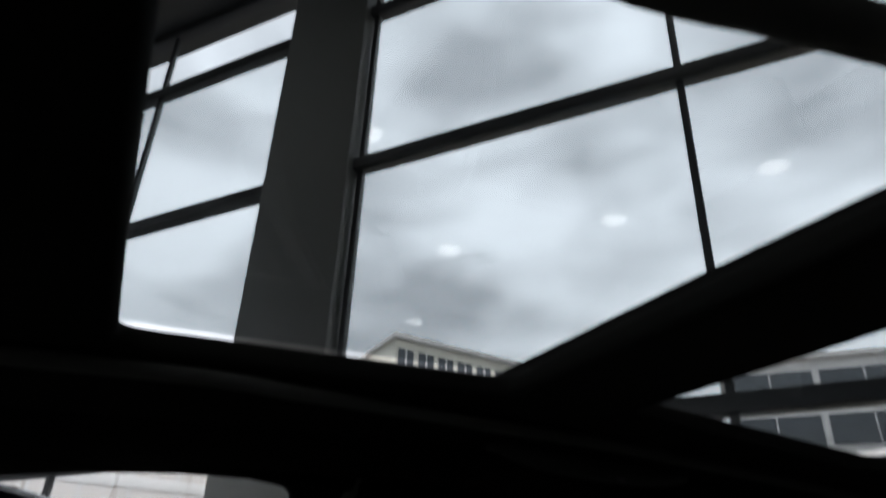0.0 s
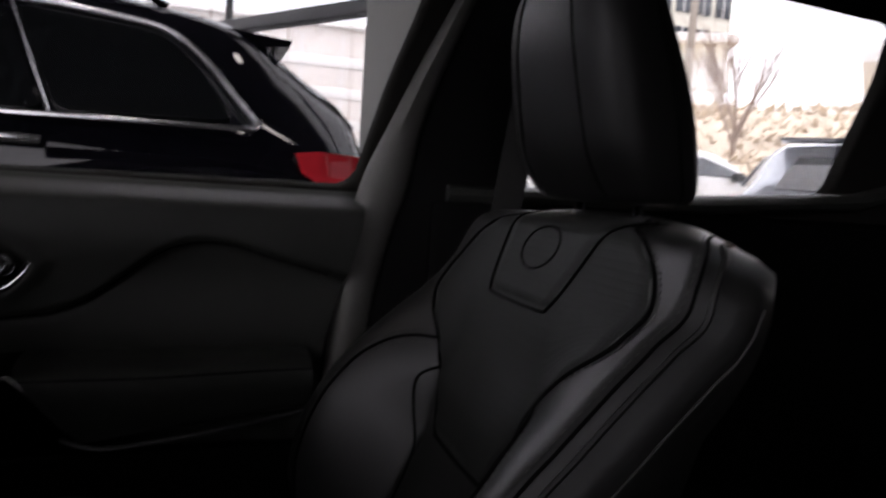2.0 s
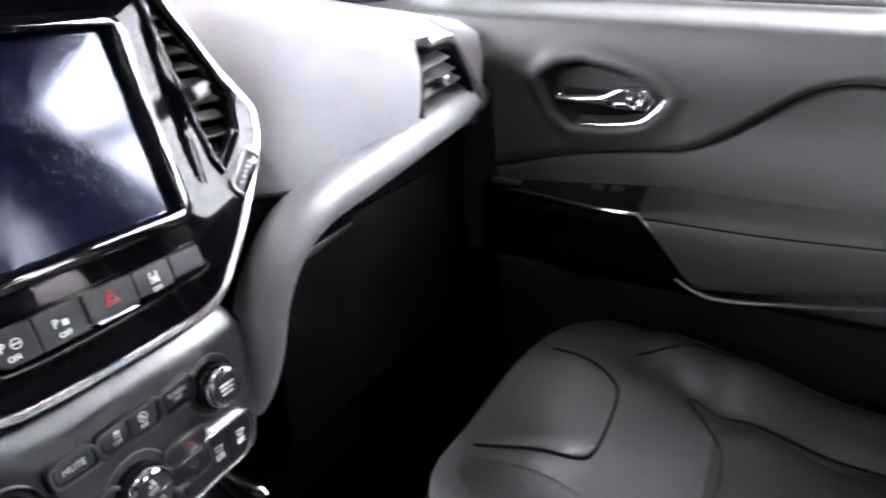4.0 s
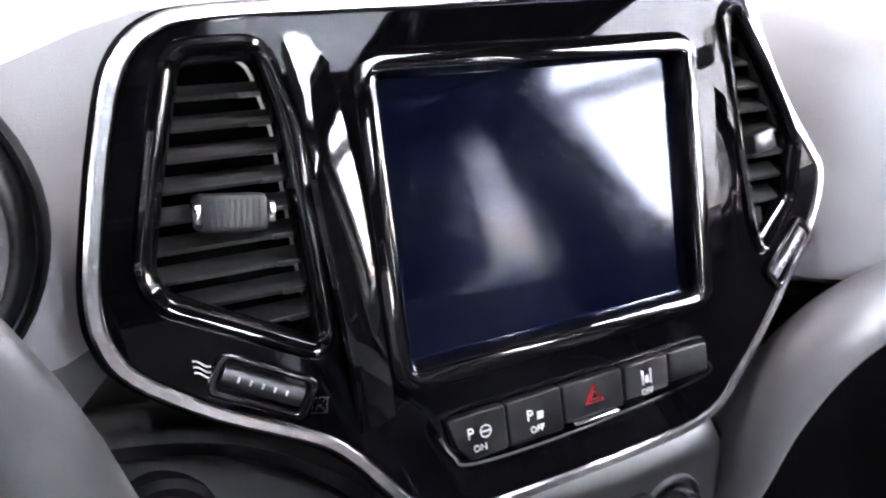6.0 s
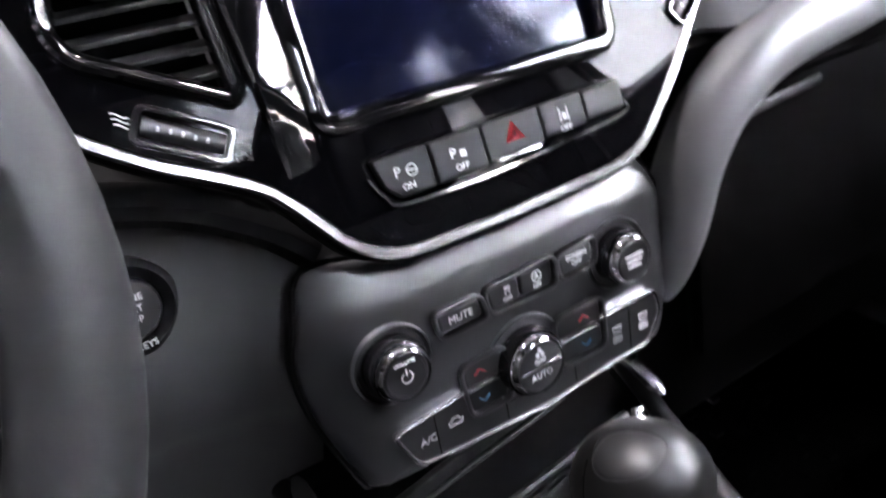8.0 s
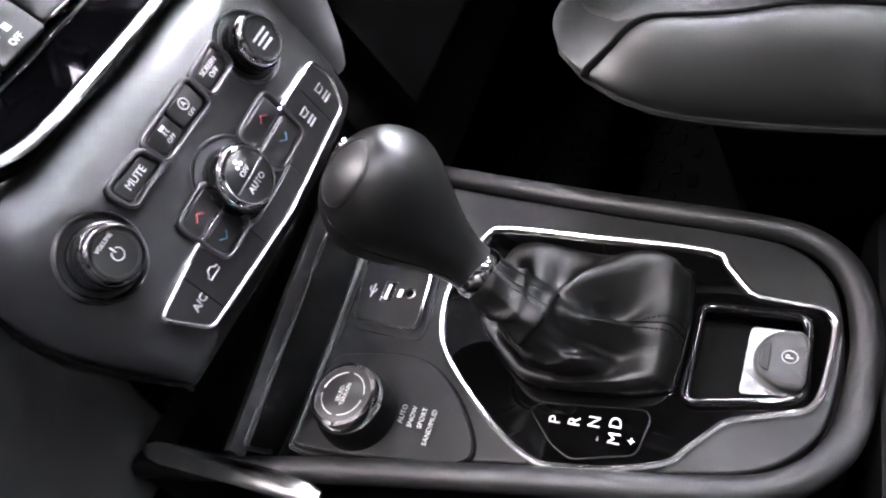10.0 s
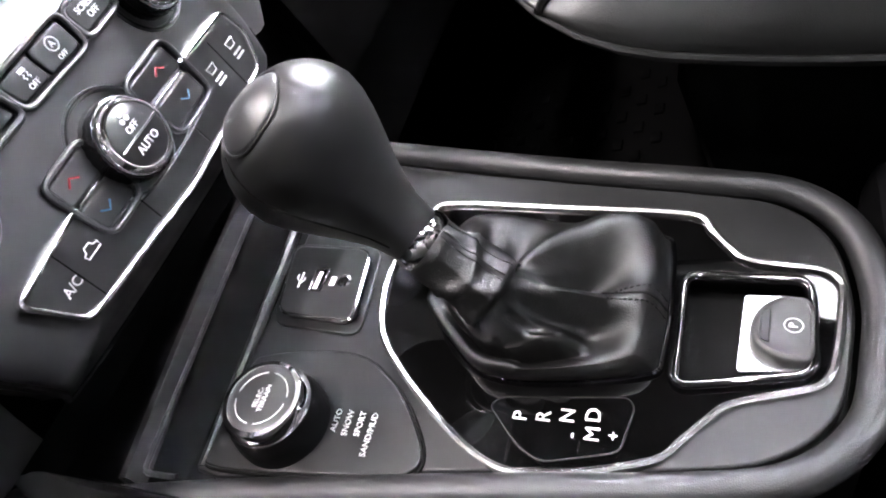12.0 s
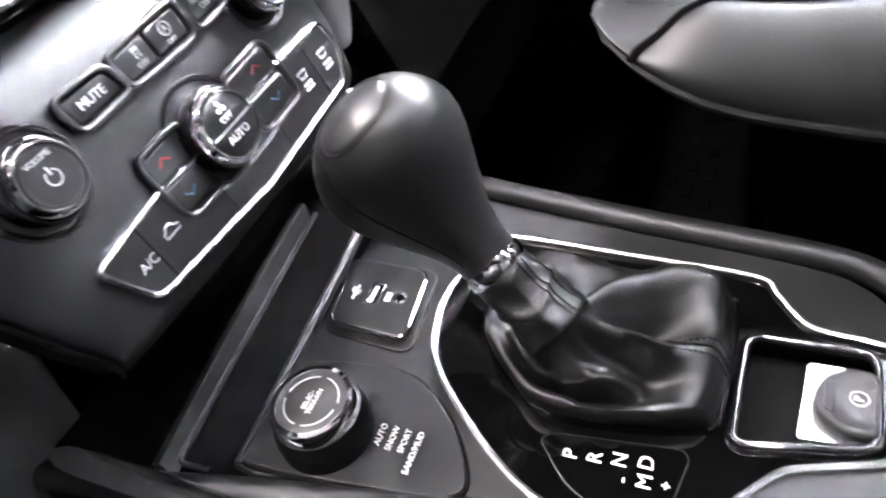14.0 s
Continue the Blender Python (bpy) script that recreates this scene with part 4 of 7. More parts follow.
part("face_gap", sweep([HVAC @ Vector((q[0] * 1.008, q[1] * 1.008, -0.004 - dip(q[0], q[1]))) for q in hv_out], disc(0.0022, 6), closed=True), M_DARK, hvac)


def knob(cx, cy, r, h, words, marks=True):
    """A round chrome-capped knob in its dished ring."""
    km = HVAC @ Matrix.Translation((cx, cy, 0.004))
    k = part("knob_ring", turned([(r * 1.34, -0.004), (r * 1.31, 0.0020), (r * 1.26, 0.0042), (r * 1.21, 0.0036), (r * 1.12, -0.002), (r * 1.06, -0.004)], km, 48, caps=False), M_STACK, hvac, "raised charcoal ring round the knob")
    part("ring_edge", turned([(r * 1.345, 0.0), (r * 1.34, 0.0030), (r * 1.31, 0.0040), (r * 1.29, 0.0032)], km, 48, caps=False), M_RING, k, "thin satin grey edge")
    part("knob", turned([(r, -0.003), (r, h * 0.55), (r * 0.96, h * 0.72), (r * 0.88, h * 0.76)], km, 60, wob=lambda t: 1 + 0.012 * math.cos(t * 2 * math.pi * 30)), M_KNOB, k, "glossy black knurled knob")
    part("knob_collar", turned([(r * 0.92, h * 0.70), (r * 0.88, h * 0.92), (r * 0.80, h), (r * 0.76, h), (r * 0.74, h * 0.9)], km, 48), M_CHROME, k, "bright chrome collar")
    part("knob_cap", turned([(r * 0.745, h * 0.70), (r * 0.74, h * 0.95), (r * 0.70, h * 0.985), (r * 0.02, h * 0.99)], km, 40), M_BTN, k)
    if marks:
        part("cap_ring", turned([(r * 0.66, h * 0.985), (r * 0.66, h * 1.0), (r * 0.62, h * 1.0), (r * 0.62, h * 0.985)], km, 40), M_STACK, k)
    return k, km, h


k, km, h = knob(-0.1005, 0.028, 0.0195, 0.020, "")
part("power_symbol", sweep([km @ Vector((0.0036 * math.cos(radians(120 + i * 300 / 12)), 0.0036 * math.sin(radians(120 + i * 300 / 12)) - 0.0005, h + 0.0002)) for i in range(13)], disc(0.0004, 5)), M_WHITE, k)
part("power_bar", block(km, -0.0004, 0.0004, 0.0008, 0.0048, h - 0.0002, h + 0.0005), M_WHITE, k)
lettering("caption", "VOLUME", km @ Matrix.Translation((0, 0.0088, h)), 0.0036, M_WHITE, k)
k, km, h = knob(0.0785, 0.0305, 0.0195, 0.020, "")
for i in range(3):
    part("caption_bar", block(km, -0.008 + i * 0.001, 0.008 - i * 0.001, 0.003 - i * 0.004, 0.0045 - i * 0.004, h - 0.0002, h + 0.0004), M_WHITE, k)
k, km, h = knob(-0.0085, -0.012, 0.0235, 0.020, "", False)
part("cap_divider", block(km, -0.0165, 0.0165, -0.0006, 0.0006, h - 0.001, h + 0.0005), M_SATIN, k)
lettering("caption", "AUTO", km @ Matrix.Translation((0, -0.0062, h)), 0.0062, M_WHITE, k)
lettering("caption", "OFF", km @ Matrix.Translation((0, 0.0045, h)), 0.0052, M_WHITE, k)
for i in range(3):
    part("fan_blade", turned([(0.0015, h), (0.0015, h + 0.0004), (0.0002, h + 0.0004)], km @ Matrix.Translation((0.0022 * math.sin(i * 2.094), 0.0108 + 0.0022 * math.cos(i * 2.094), 0)), 10), M_WHITE, k)


def swollen(points, r, d):
    """The rounded outline of a button, grown by d all round."""
    mx, my = sum(q[0] for q in points) / len(points), sum(q[1] for q in points) / len(points)
    kx = 1 + 2 * d / (max(q[0] for q in points) - min(q[0] for q in points))
    ky = 1 + 2 * d / (max(q[1] for q in points) - min(q[1] for q in points))
    return rounded([(mx + (q[0] - mx) * kx, my + (q[1] - my) * ky) for q in points], r + d)


def pod_frame(points, r, d=0.0034, depth=0.006, lift=0.003):
    """A raised lip on the panel that one button, or two side by side, sit in."""
    outer_, inner_ = swollen(points, r, d), swollen(points, r, 0.0013)
    p = panel("button_frame", outer_, HVAC, M_STACK, hvac, depth=depth + 0.0014, bevel=0.0024, lift=lift, holes=[inner_[::-1]])
    part("frame_lip", sweep(on(HVAC, swollen(points, r, 0.0026), lift + depth + 0.0008), disc(0.0016, 8), closed=True), M_STACK, p)
    panel("button_gap", swollen(points, r, 0.0016), HVAC, M_DARK, p, depth=depth - 0.0036, bevel=0.0002, lift=lift)
    return p


def key(points, r, words, size, depth=0.0058, label="matte black push button", lift=0.003, p=None):
    p = p or pod_frame(points, r)
    b = panel("button", rounded(points, r), HVAC, M_BTN, p, label, depth=depth, bevel=0.0016, lift=lift)
    cx, cy = sum(q[0] for q in points) / len(points), sum(q[1] for q in points) / len(points)
    tm = HVAC @ Matrix.Translation((cx, cy, depth + lift + 0.0002))
    if words:
        rows = words.split("|")
        for i, w in enumerate(rows):
            lettering("caption", w, tm @ Matrix.Translation((0, (len(rows) - 1) * size * 0.5 - i * size, 0)), size, M_WHITE, b)
    return b, tm


key([(-0.068, 0.0465), (-0.038, 0.0462), (-0.0345, 0.0330), (-0.066, 0.0325)], 0.004, "MUTE", 0.0068)
twin_frame = pod_frame([(-0.031, 0.0475), (0.021, 0.0495), (0.0205, 0.0325), (-0.0285, 0.0325)], 0.004)
b, tm = key([(-0.031, 0.0475), (-0.0066, 0.0485), (-0.0066, 0.0325), (-0.0285, 0.0325)], 0.004, "", 0.005, p=twin_frame)
lettering("caption", "OFF", tm @ Matrix.Translation((0.002, -0.004, 0)), 0.0042, M_WHITE, b)
part("slip_symbol", block(tm, 0.0000, 0.0044, 0.0030, 0.0052, 0, 0.0004), M_WHITE, b)
for dx in (0.0008, 0.0036):
    part("slip_symbol", sweep([tm @ Vector((dx + 0.0006 * math.sin(i * 1.6), 0.0024 - i * 0.0005, 0.0002)) for i in range(7)], disc(0.0003, 5)), M_WHITE, b)
b, tm = key([(-0.0054, 0.0488), (0.021, 0.0495), (0.0205, 0.0325), (-0.0054, 0.0325)], 0.004, "", 0.005, p=twin_frame)
part("stop_symbol", sweep([tm @ Vector((0.0036 * math.cos(i * math.pi / 8), 0.002 + 0.0036 * math.sin(i * math.pi / 8), 0.0002)) for i in range(16)], disc(0.0004, 5), closed=True), M_WHITE, b)
lettering("caption", "A", tm @ Matrix.Translation((0, 0.002, 0)), 0.005, M_WHITE, b)
lettering("caption", "OFF", tm @ Matrix.Translation((0, -0.005, 0)), 0.0038, M_WHITE, b)
key([(0.0265, 0.0482), (0.0555, 0.0505), (0.0550, 0.0350), (0.0285, 0.0335)], 0.004, "SCREEN|OFF", 0.0050)


def chevron(tm, up, mat, par, size=0.0042):
    s = 1 if up else -1
    part("arrow", sweep([tm @ Vector((-size, -s * size * 0.4, 0.0003)), tm @ Vector((0, s * size * 0.4, 0.0003)), tm @ Vector((size, -s * size * 0.4, 0.0003))], disc(0.00055, 5)), mat, par, "red arrow" if mat is M_RED else "blue arrow")


for s, a, b_ in ((-1, -0.058, -0.0315), (1, 0.0145, 0.059)):
    x0, x1 = (-0.0575, -0.0262) if s < 0 else (0.0182, 0.0575)
    temp_frame = pod_frame([(x0, 0.003), (x1, 0.004), (x1, -0.032), (x0 + 0.003, -0.0325)], 0.006)
    up_b, tm = key([(x0, 0.003), (x1, 0.004), (x1, -0.0125), (x0, -0.0125)], 0.004, "", 0.005, p=temp_frame)
    chevron(tm @ Matrix.Translation((s * 0.004, 0.001, 0)), True, M_RED, up_b)
    lo_b, tm = key([(x0, -0.0150), (x1, -0.0150), (x1, -0.032), (x0 + 0.003, -0.0325)], 0.004, "", 0.005, p=temp_frame)
    chevron(tm @ Matrix.Translation((s * 0.004, -0.001, 0)), False, M_BLUE, lo_b)
    part("key_divider", block(HVAC, x0 + 0.004, x1 - 0.004, -0.0145, -0.0130, 0.007, 0.0096, 0.0005), M_SATIN, hvac)
strip = [(-0.112, -0.0185), (-0.060, -0.0135), (-0.057, -0.034), (-0.02, -0.038), (0.0, -0.039), (0.02, -0.0385), (0.0600, -0.034), (0.0605, -0.0115), (0.109, -0.0125), (0.1125, -0.030), (0.100, -0.0495), (0.0, -0.0545), (-0.0975, -0.0475)]
panel("lower_key_strip", rounded(strip, 0.005), HVAC, M_BTN, hvac, "long black key strip along the panel's foot", depth=0.008, bevel=0.001, lift=0.001)
part("strip_chrome", sweep(on(HVAC, rounded([(-0.0625, -0.0128), (-0.1125, -0.0178), (-0.0985, -0.0482), (0.0, -0.0560), (0.101, -0.0505), (0.1138, -0.0300), (0.1095, -0.0108), (0.0625, -0.0102)], 0.006), 0.0075), [(-0.0018, -0.003), (-0.0019, 0.0010), (-0.0012, 0.0026), (0.0, 0.0032), (0.0012, 0.0026), (0.0019, 0.0010), (0.0018, -0.003)], up=HVAC.to_3x3().col[2]), M_SATIN, hvac, "bright chrome outline of the key strip")
for x in (-0.0835, -0.030, 0.030, 0.0835):
    part("key_gap", block(HVAC, x - 0.0004, x + 0.0004, -0.050, -0.036 if abs(x) < 0.05 else -0.016, 0.0088, 0.0093), M_DARK, hvac)
for x, w in ((-0.092, "A/C"),):
    lettering("caption", w, HVAC @ Matrix.Translation((x + 0.002, -0.033, 0.0092)), 0.0072, M_WHITE, hvac)
tm = HVAC @ Matrix.Translation((-0.069, -0.030, 0.0092))
part("recirculation_symbol", sweep([tm @ Vector((x, y, 0)) for x, y in ((-0.005, -0.002), (0.005, -0.002), (0.0056, 0.0005), (0.003, 0.001), (0.0018, 0.0032), (-0.0022, 0.0032), (-0.0035, 0.001), (-0.0055, 0.0004))], disc(0.0004, 5), closed=True), M_WHITE, hvac)
for x in (0.071, 0.097):
    tm = HVAC @ Matrix.Translation((x, -0.030, 0.0092))
    part("defrost_symbol", sweep([tm @ Vector((a, c, 0)) for a, c in ((-0.0042, 0.0048), (0.0042, 0.0048), (0.003, 0.0005), (-0.003, 0.0005))], disc(0.0005, 5), closed=True), M_WHITE, hvac)
    for i in range(2):
        part("caption_bar", block(tm, -0.0045, 0.0045, -0.0042 - i * 0.003, -0.0028 - i * 0.003, 0, 0.0004), M_WHITE, hvac)

# start button in the knee panel
start = thing("start_button", "round black engine start button in a ring", "button")
SB = basis((-0.221, 0.002, 0.852), (1, 0.06, 0), (0, 0.14, 1))
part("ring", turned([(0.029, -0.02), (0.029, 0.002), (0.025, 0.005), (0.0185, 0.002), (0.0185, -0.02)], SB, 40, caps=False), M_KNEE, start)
part("push_cap", turned([(0.0182, -0.01), (0.0182, 0.004), (0.0165, 0.0062), (0.002, 0.0066)], SB, 36), M_BTN, start)
for i, w in enumerate(("ENGINE", "START", "STOP")):
    lettering("caption", w, SB @ Matrix.Translation((0, 0.0062 - i * 0.0062, 0.0068)), 0.0054, M_WHITE, start)
lettering("caption", "KEYS", SB @ Matrix.Translation((0.003, -0.0225, 0.0047)), 0.0055, M_WHITE, start)

# steering wheel
wheel = thing("steering_wheel", "black leather steering wheel", "steering wheel")
a25 = radians(25)
SW = basis((-0.40, -0.18, 0.98), (1, 0, 0), (0, math.sin(a25), math.cos(a25)))
part("rim", sweep([SW @ Vector((0.164 * math.cos(2 * math.pi * i / 72), 0.164 * math.sin(2 * math.pi * i / 72), 0)) for i in range(72)], disc(0.0165, 16, 0.0175), closed=True, up=SW.to_3x3().col[2]), M_WHEEL, wheel, "thick black leather rim")
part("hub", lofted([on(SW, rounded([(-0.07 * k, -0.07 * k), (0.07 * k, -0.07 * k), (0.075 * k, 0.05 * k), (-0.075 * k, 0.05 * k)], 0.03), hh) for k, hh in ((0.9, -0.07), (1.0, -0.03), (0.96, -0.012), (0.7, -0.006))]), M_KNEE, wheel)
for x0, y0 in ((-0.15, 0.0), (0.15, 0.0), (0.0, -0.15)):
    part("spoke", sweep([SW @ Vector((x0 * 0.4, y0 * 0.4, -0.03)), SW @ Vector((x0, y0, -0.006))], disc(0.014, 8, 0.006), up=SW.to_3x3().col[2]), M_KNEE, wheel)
part("column_shroud", sweep([SW @ Vector((0, 0, -0.06)), Vector((-0.40, 0.05, 0.90))], disc(0.05, 14, 0.045)), M_KNEE, wheel)


# ---- floor console ----
console = thing("floor_console", "dark floor console with a raised padded rim", "console")
DN = DECK.to_3x3().col[2]
half = [(0.150, 0.300), (0.139, 0.235), (0.122, 0.148), (0.101, 0.020), (0.0875, -0.077), (0.0765, -0.116), (0.050, -0.139), (0.010, -0.146)]
near_half = [(-0.022, -0.1435), (-0.060, -0.1345), (-0.0870, -0.1080), (-0.0995, -0.065), (-0.113, 0.026), (-0.134, 0.154), (-0.151, 0.241), (-0.162, 0.306)]
rim = spline([(x, y, 0) for x, y in half + near_half], 6)
body = []
for k, hh in ((1.02, -0.24), (1.06, -0.10), (1.05, -0.01), (1.02, 0.006)):
    body.append([DECK @ Vector((q[0] * k, (q[1] - 0.05) * (1 + (k - 1) * 0.6) + 0.05, hh)) for q in rim])
floor_ring = [DECK @ Vector((q[0] * 0.98, q[1], -0.02)) for q in rim]
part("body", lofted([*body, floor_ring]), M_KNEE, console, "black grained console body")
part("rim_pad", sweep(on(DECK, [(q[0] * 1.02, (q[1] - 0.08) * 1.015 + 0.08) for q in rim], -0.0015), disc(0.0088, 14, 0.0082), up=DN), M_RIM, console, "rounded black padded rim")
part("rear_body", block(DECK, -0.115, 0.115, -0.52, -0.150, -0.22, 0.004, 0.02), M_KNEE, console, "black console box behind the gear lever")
inner = [(q[0] * 0.93, (q[1] - 0.03) * 0.955 + 0.03) for q in rim if q[1] < 0.195]
inner = [(0.118, 0.196)] + inner + [(-0.128, 0.196)]
tray_pts = [(0.0200, 0.1200), (-0.0190, 0.1155), (-0.0465, 0.1000), (-0.0850, 0.0570), (-0.1035, 0.0235), (-0.1020, -0.0070), (-0.0905, -0.0480), (-0.0786, -0.0607), (-0.0664, -0.0717), (-0.0581, -0.0805), (-0.0523, -0.0960), (-0.0465, -0.1140), (-0.0430, -0.1210), (-0.0349, -0.1262), (-0.0177, -0.1300), (0.0083, -0.1333), (0.0190, -0.1325), (0.0252, -0.1250), (0.0278, -0.1060), (0.0310, -0.0885), (0.0404, -0.0790), (0.0517, -0.0705), (0.0640, -0.0570), (0.0690, 0.0200), (0.0730, 0.0900), (0.0640, 0.1060)]
tray = spline([(x, y, 0) for x, y in tray_pts], 4, True)
panel("deck_plate", inner, DECK, M_CONS, console, "satin grey plate round the gear lever", depth=0.010, bevel=0.002, holes=[[(q[0] * 0.99, q[1] * 0.99) for q in tray][::-1]], lift=-0.012)
panel("gate_plate", tray, DECK, M_GATE, console, "glossy black gate plate", depth=0.010, bevel=0.001, lift=-0.012, holes=[rounded([(0.0190, -0.0580), (0.0175, -0.1190), (-0.0380, -0.1180), (-0.0505, -0.0550)], 0.009)[::-1]])
part("gate_chrome", sweep(on(DECK, tray, -0.0015), [(-0.0024, -0.003), (-0.0025, 0.0006), (-0.0017, 0.0024), (0.0, 0.0032), (0.0017, 0.0024), (0.0025, 0.0006), (0.0024, -0.003)], closed=True, up=DN), M_SATIN, console, "bright chrome outline of the gate plate")
# storage slot ahead of the plate
part("slot_floor", block(DECK, -0.145, 0.14, 0.19, 0.36, -0.075, -0.06, 0.004), M_DARK, console, "black rubber-lined storage slot")
part("slot_ridge", sweep(on(DECK, [(-0.140, 0.2435), (-0.096, 0.2500), (-0.049, 0.2572), (0.005, 0.2645), (0.084, 0.2735)], -0.004), [(-0.0035, -0.05), (-0.0035, 0.0), (-0.0022, 0.0020), (0.0022, 0.0020), (0.0035, 0.0), (0.0035, -0.05)], up=DN), M_RIM, console, "black storage slot rim")
part("slot_ridge", sweep(on(DECK, rounded([(0.082, 0.2575), (0.003, 0.2488), (-0.095, 0.2376), (-0.1345, 0.2330), (-0.1335, 0.2060)], 0.006)[3:-3], -0.005), disc(0.0018, 8), up=DN), M_RIM, console)
part("slot_ramp", lofted([on(DECK, [(-0.142, 0.244), (0.10, 0.272), (0.12, 0.34), (-0.14, 0.34)], hh) for hh in (-0.02, -0.06)]), M_DARK, console)
part("plate_front_lip", sweep(on(DECK, [(-0.126, 0.193), (0.0, 0.204), (0.11, 0.2145)], -0.004), disc(0.004, 8), up=DN), M_CONS, console)
part("front_skirt", block(DECK, -0.145, 0.14, 0.185, 0.205, -0.07, -0.006, 0.003), M_DARK, console)
for path in ([(0.147, 0.300), (0.1455, 0.255), (0.144, 0.206)], [(-0.155, 0.305), (-0.1550, 0.235), (-0.1565, 0.150)]):
    part("silver_accent", sweep(on(DECK, spline([(x, y, 0) for x, y in path], 5), 0.0085), disc(0.0085, 14, 0.0035), up=DN, scale=lambda t: min(1.0, 0.35 + 5 * t, 0.35 + 5 * (1 - t))), M_SATIN, console, "satin silver accent on the rim")

# terrain selector
plate = panel("terrain_plate", spline([(x, y, 0) for x, y in ((-0.1260, 0.1800), (-0.1150, 0.1905), (-0.0660, 0.1900), (-0.0530, 0.1780), (-0.0480, 0.1240), (-0.0670, 0.0900), (-0.0985, 0.0660), (-0.1135, 0.0690), (-0.1190, 0.1000))], 5, True), DECK, M_CONS, console, "satin grey selector plate", depth=0.003, bevel=0.001, lift=-0.0015)
part("plate_gap", sweep(on(DECK, spline([(x, y, 0) for x, y in ((-0.1265, 0.1805), (-0.1152, 0.1912), (-0.0655, 0.1908), (-0.0522, 0.1783), (-0.0472, 0.1240), (-0.0665, 0.0893), (-0.0985, 0.0651), (-0.1142, 0.0683), (-0.1198, 0.1000))], 5, True), -0.0016), disc(0.0011, 6), closed=True), M_DARK, console)
selector = thing("terrain_dial", "black rotary terrain dial with a chrome ring", "dial")
TD = DECK @ Matrix.Translation((-0.0955, 0.1500, 0.0))
part("dial_body", turned([(0.0275, 0.0), (0.0275, 0.010), (0.0255, 0.021), (0.0245, 0.022)], TD, 48), M_KNEE, selector, "black soft-touch dial body")
part("dial_ring", turned([(0.0248, 0.020), (0.0245, 0.027), (0.0225, 0.0305), (0.0200, 0.0310), (0.0192, 0.0290)], TD, 48), M_CHROME, selector, "chrome ring of the dial")
part("dial_cap", turned([(0.0196, 0.020), (0.0194, 0.0296), (0.0180, 0.0302), (0.0005, 0.0302)], TD, 40), M_BTN, selector)
for q in range(4):
    part("cap_line", sweep([TD @ Vector((0.0152 * math.cos(radians(q * 90 + 8 + i * 7.4)), 0.0152 * math.sin(radians(q * 90 + 8 + i * 7.4)), 0.0304)) for i in range(11)], disc(0.00032, 5)), M_WHITE, selector)
for i, w in enumerate(("SELEC-", "TERRAIN")):
    lettering("caption", w, TD @ Matrix.Translation((0, 0.0019 - i * 0.0040, 0.0304)), 0.0040, M_WHITE, selector)
for i, w in enumerate(("AUTO", "SNOW", "SPORT", "SAND/MUD")):
    lettering("caption", w, DECK @ Matrix.Translation((-0.0835, 0.1185 - i * 0.0074, 0.0018)), 0.0049, M_WHITE, plate, align="RIGHT")
# socket plate
sock_pts = rounded([(0.0290, 0.1945), (0.0270, 0.1370), (-0.0290, 0.1310), (-0.0255, 0.1850)], 0.009)
panel("socket_recess", [(q[0] * 1.22, (q[1] - 0.162) * 1.2 + 0.162) for q in sock_pts], DECK, M_CONS, console, depth=0.002, bevel=0.0008, lift=-0.0018)
sockets = thing("socket_plate", "grey media socket plate with a chrome edge", "socket")
panel("plate", sock_pts, DECK, M_CONS, sockets, depth=0.006, bevel=0.0012, lift=0.0)
part("plate_edge", sweep(on(DECK, sock_pts, 0.0045), disc(0.0010, 8), closed=True), M_CHROME, sockets, "thin chrome edge")
UM = DECK @ Matrix.Translation((0.0, 0.1640, 0.0062))
panel("usb_shell", rect(-0.0095, -0.0050, 0.0095, 0.0050, 0.001), UM, M_CHROME, sockets, depth=0.0014, bevel=0.0003, holes=[rect(-0.0080, -0.0035, 0.0080, 0.0035)[::-1]])
part("usb_tongue", block(UM, -0.0068, 0.0068, -0.0004, 0.0022, 0.0001, 0.0007), M_WHITE, sockets)
part("usb_dark", block(UM, -0.008, 0.008, -0.0035, 0.0035, -0.0004, 0.0002), M_DARK, sockets)
part("jack_ring", turned([(0.0050, 0), (0.0048, 0.0012), (0.0030, 0.0014), (0.0028, 0.0)], DECK @ Matrix.Translation((0.0, 0.1455, 0.0061)), 24), M_CHROME, sockets)
part("jack_hole", turned([(0.0028, 0.0), (0.0028, 0.0006), (0.0002, 0.0006)], DECK @ Matrix.Translation((0.0, 0.1455, 0.0061)), 16), M_DARK, sockets)
part("usb_symbol", sweep(on(DECK, [(-0.006, 0.178), (0.006, 0.178)], 0.0063), disc(0.0006, 5)), M_WHITE, sockets)
part("usb_symbol", sweep(on(DECK, [(-0.002, 0.178), (0.001, 0.181), (0.004, 0.181)], 0.0063), disc(0.0005, 5)), M_WHITE, sockets)
part("usb_symbol", sweep(on(DECK, [(-0.003, 0.178), (0.000, 0.1755), (0.002, 0.1755)], 0.0063), disc(0.0005, 5)), M_WHITE, sockets)
part("charge_symbol", block(DECK, -0.0035, 0.0035, 0.1525, 0.1560, 0.006, 0.0065), M_WHITE, sockets)
part("power_socket", turned([(0.0165, -0.001), (0.0165, 0.003), (0.0140, 0.0045), (0.0125, 0.002), (0.0125, -0.01)], DECK @ Matrix.Translation((0.0690, 0.166, -0.002)), 32), M_CHROME, sockets, "round chrome power socket ring")

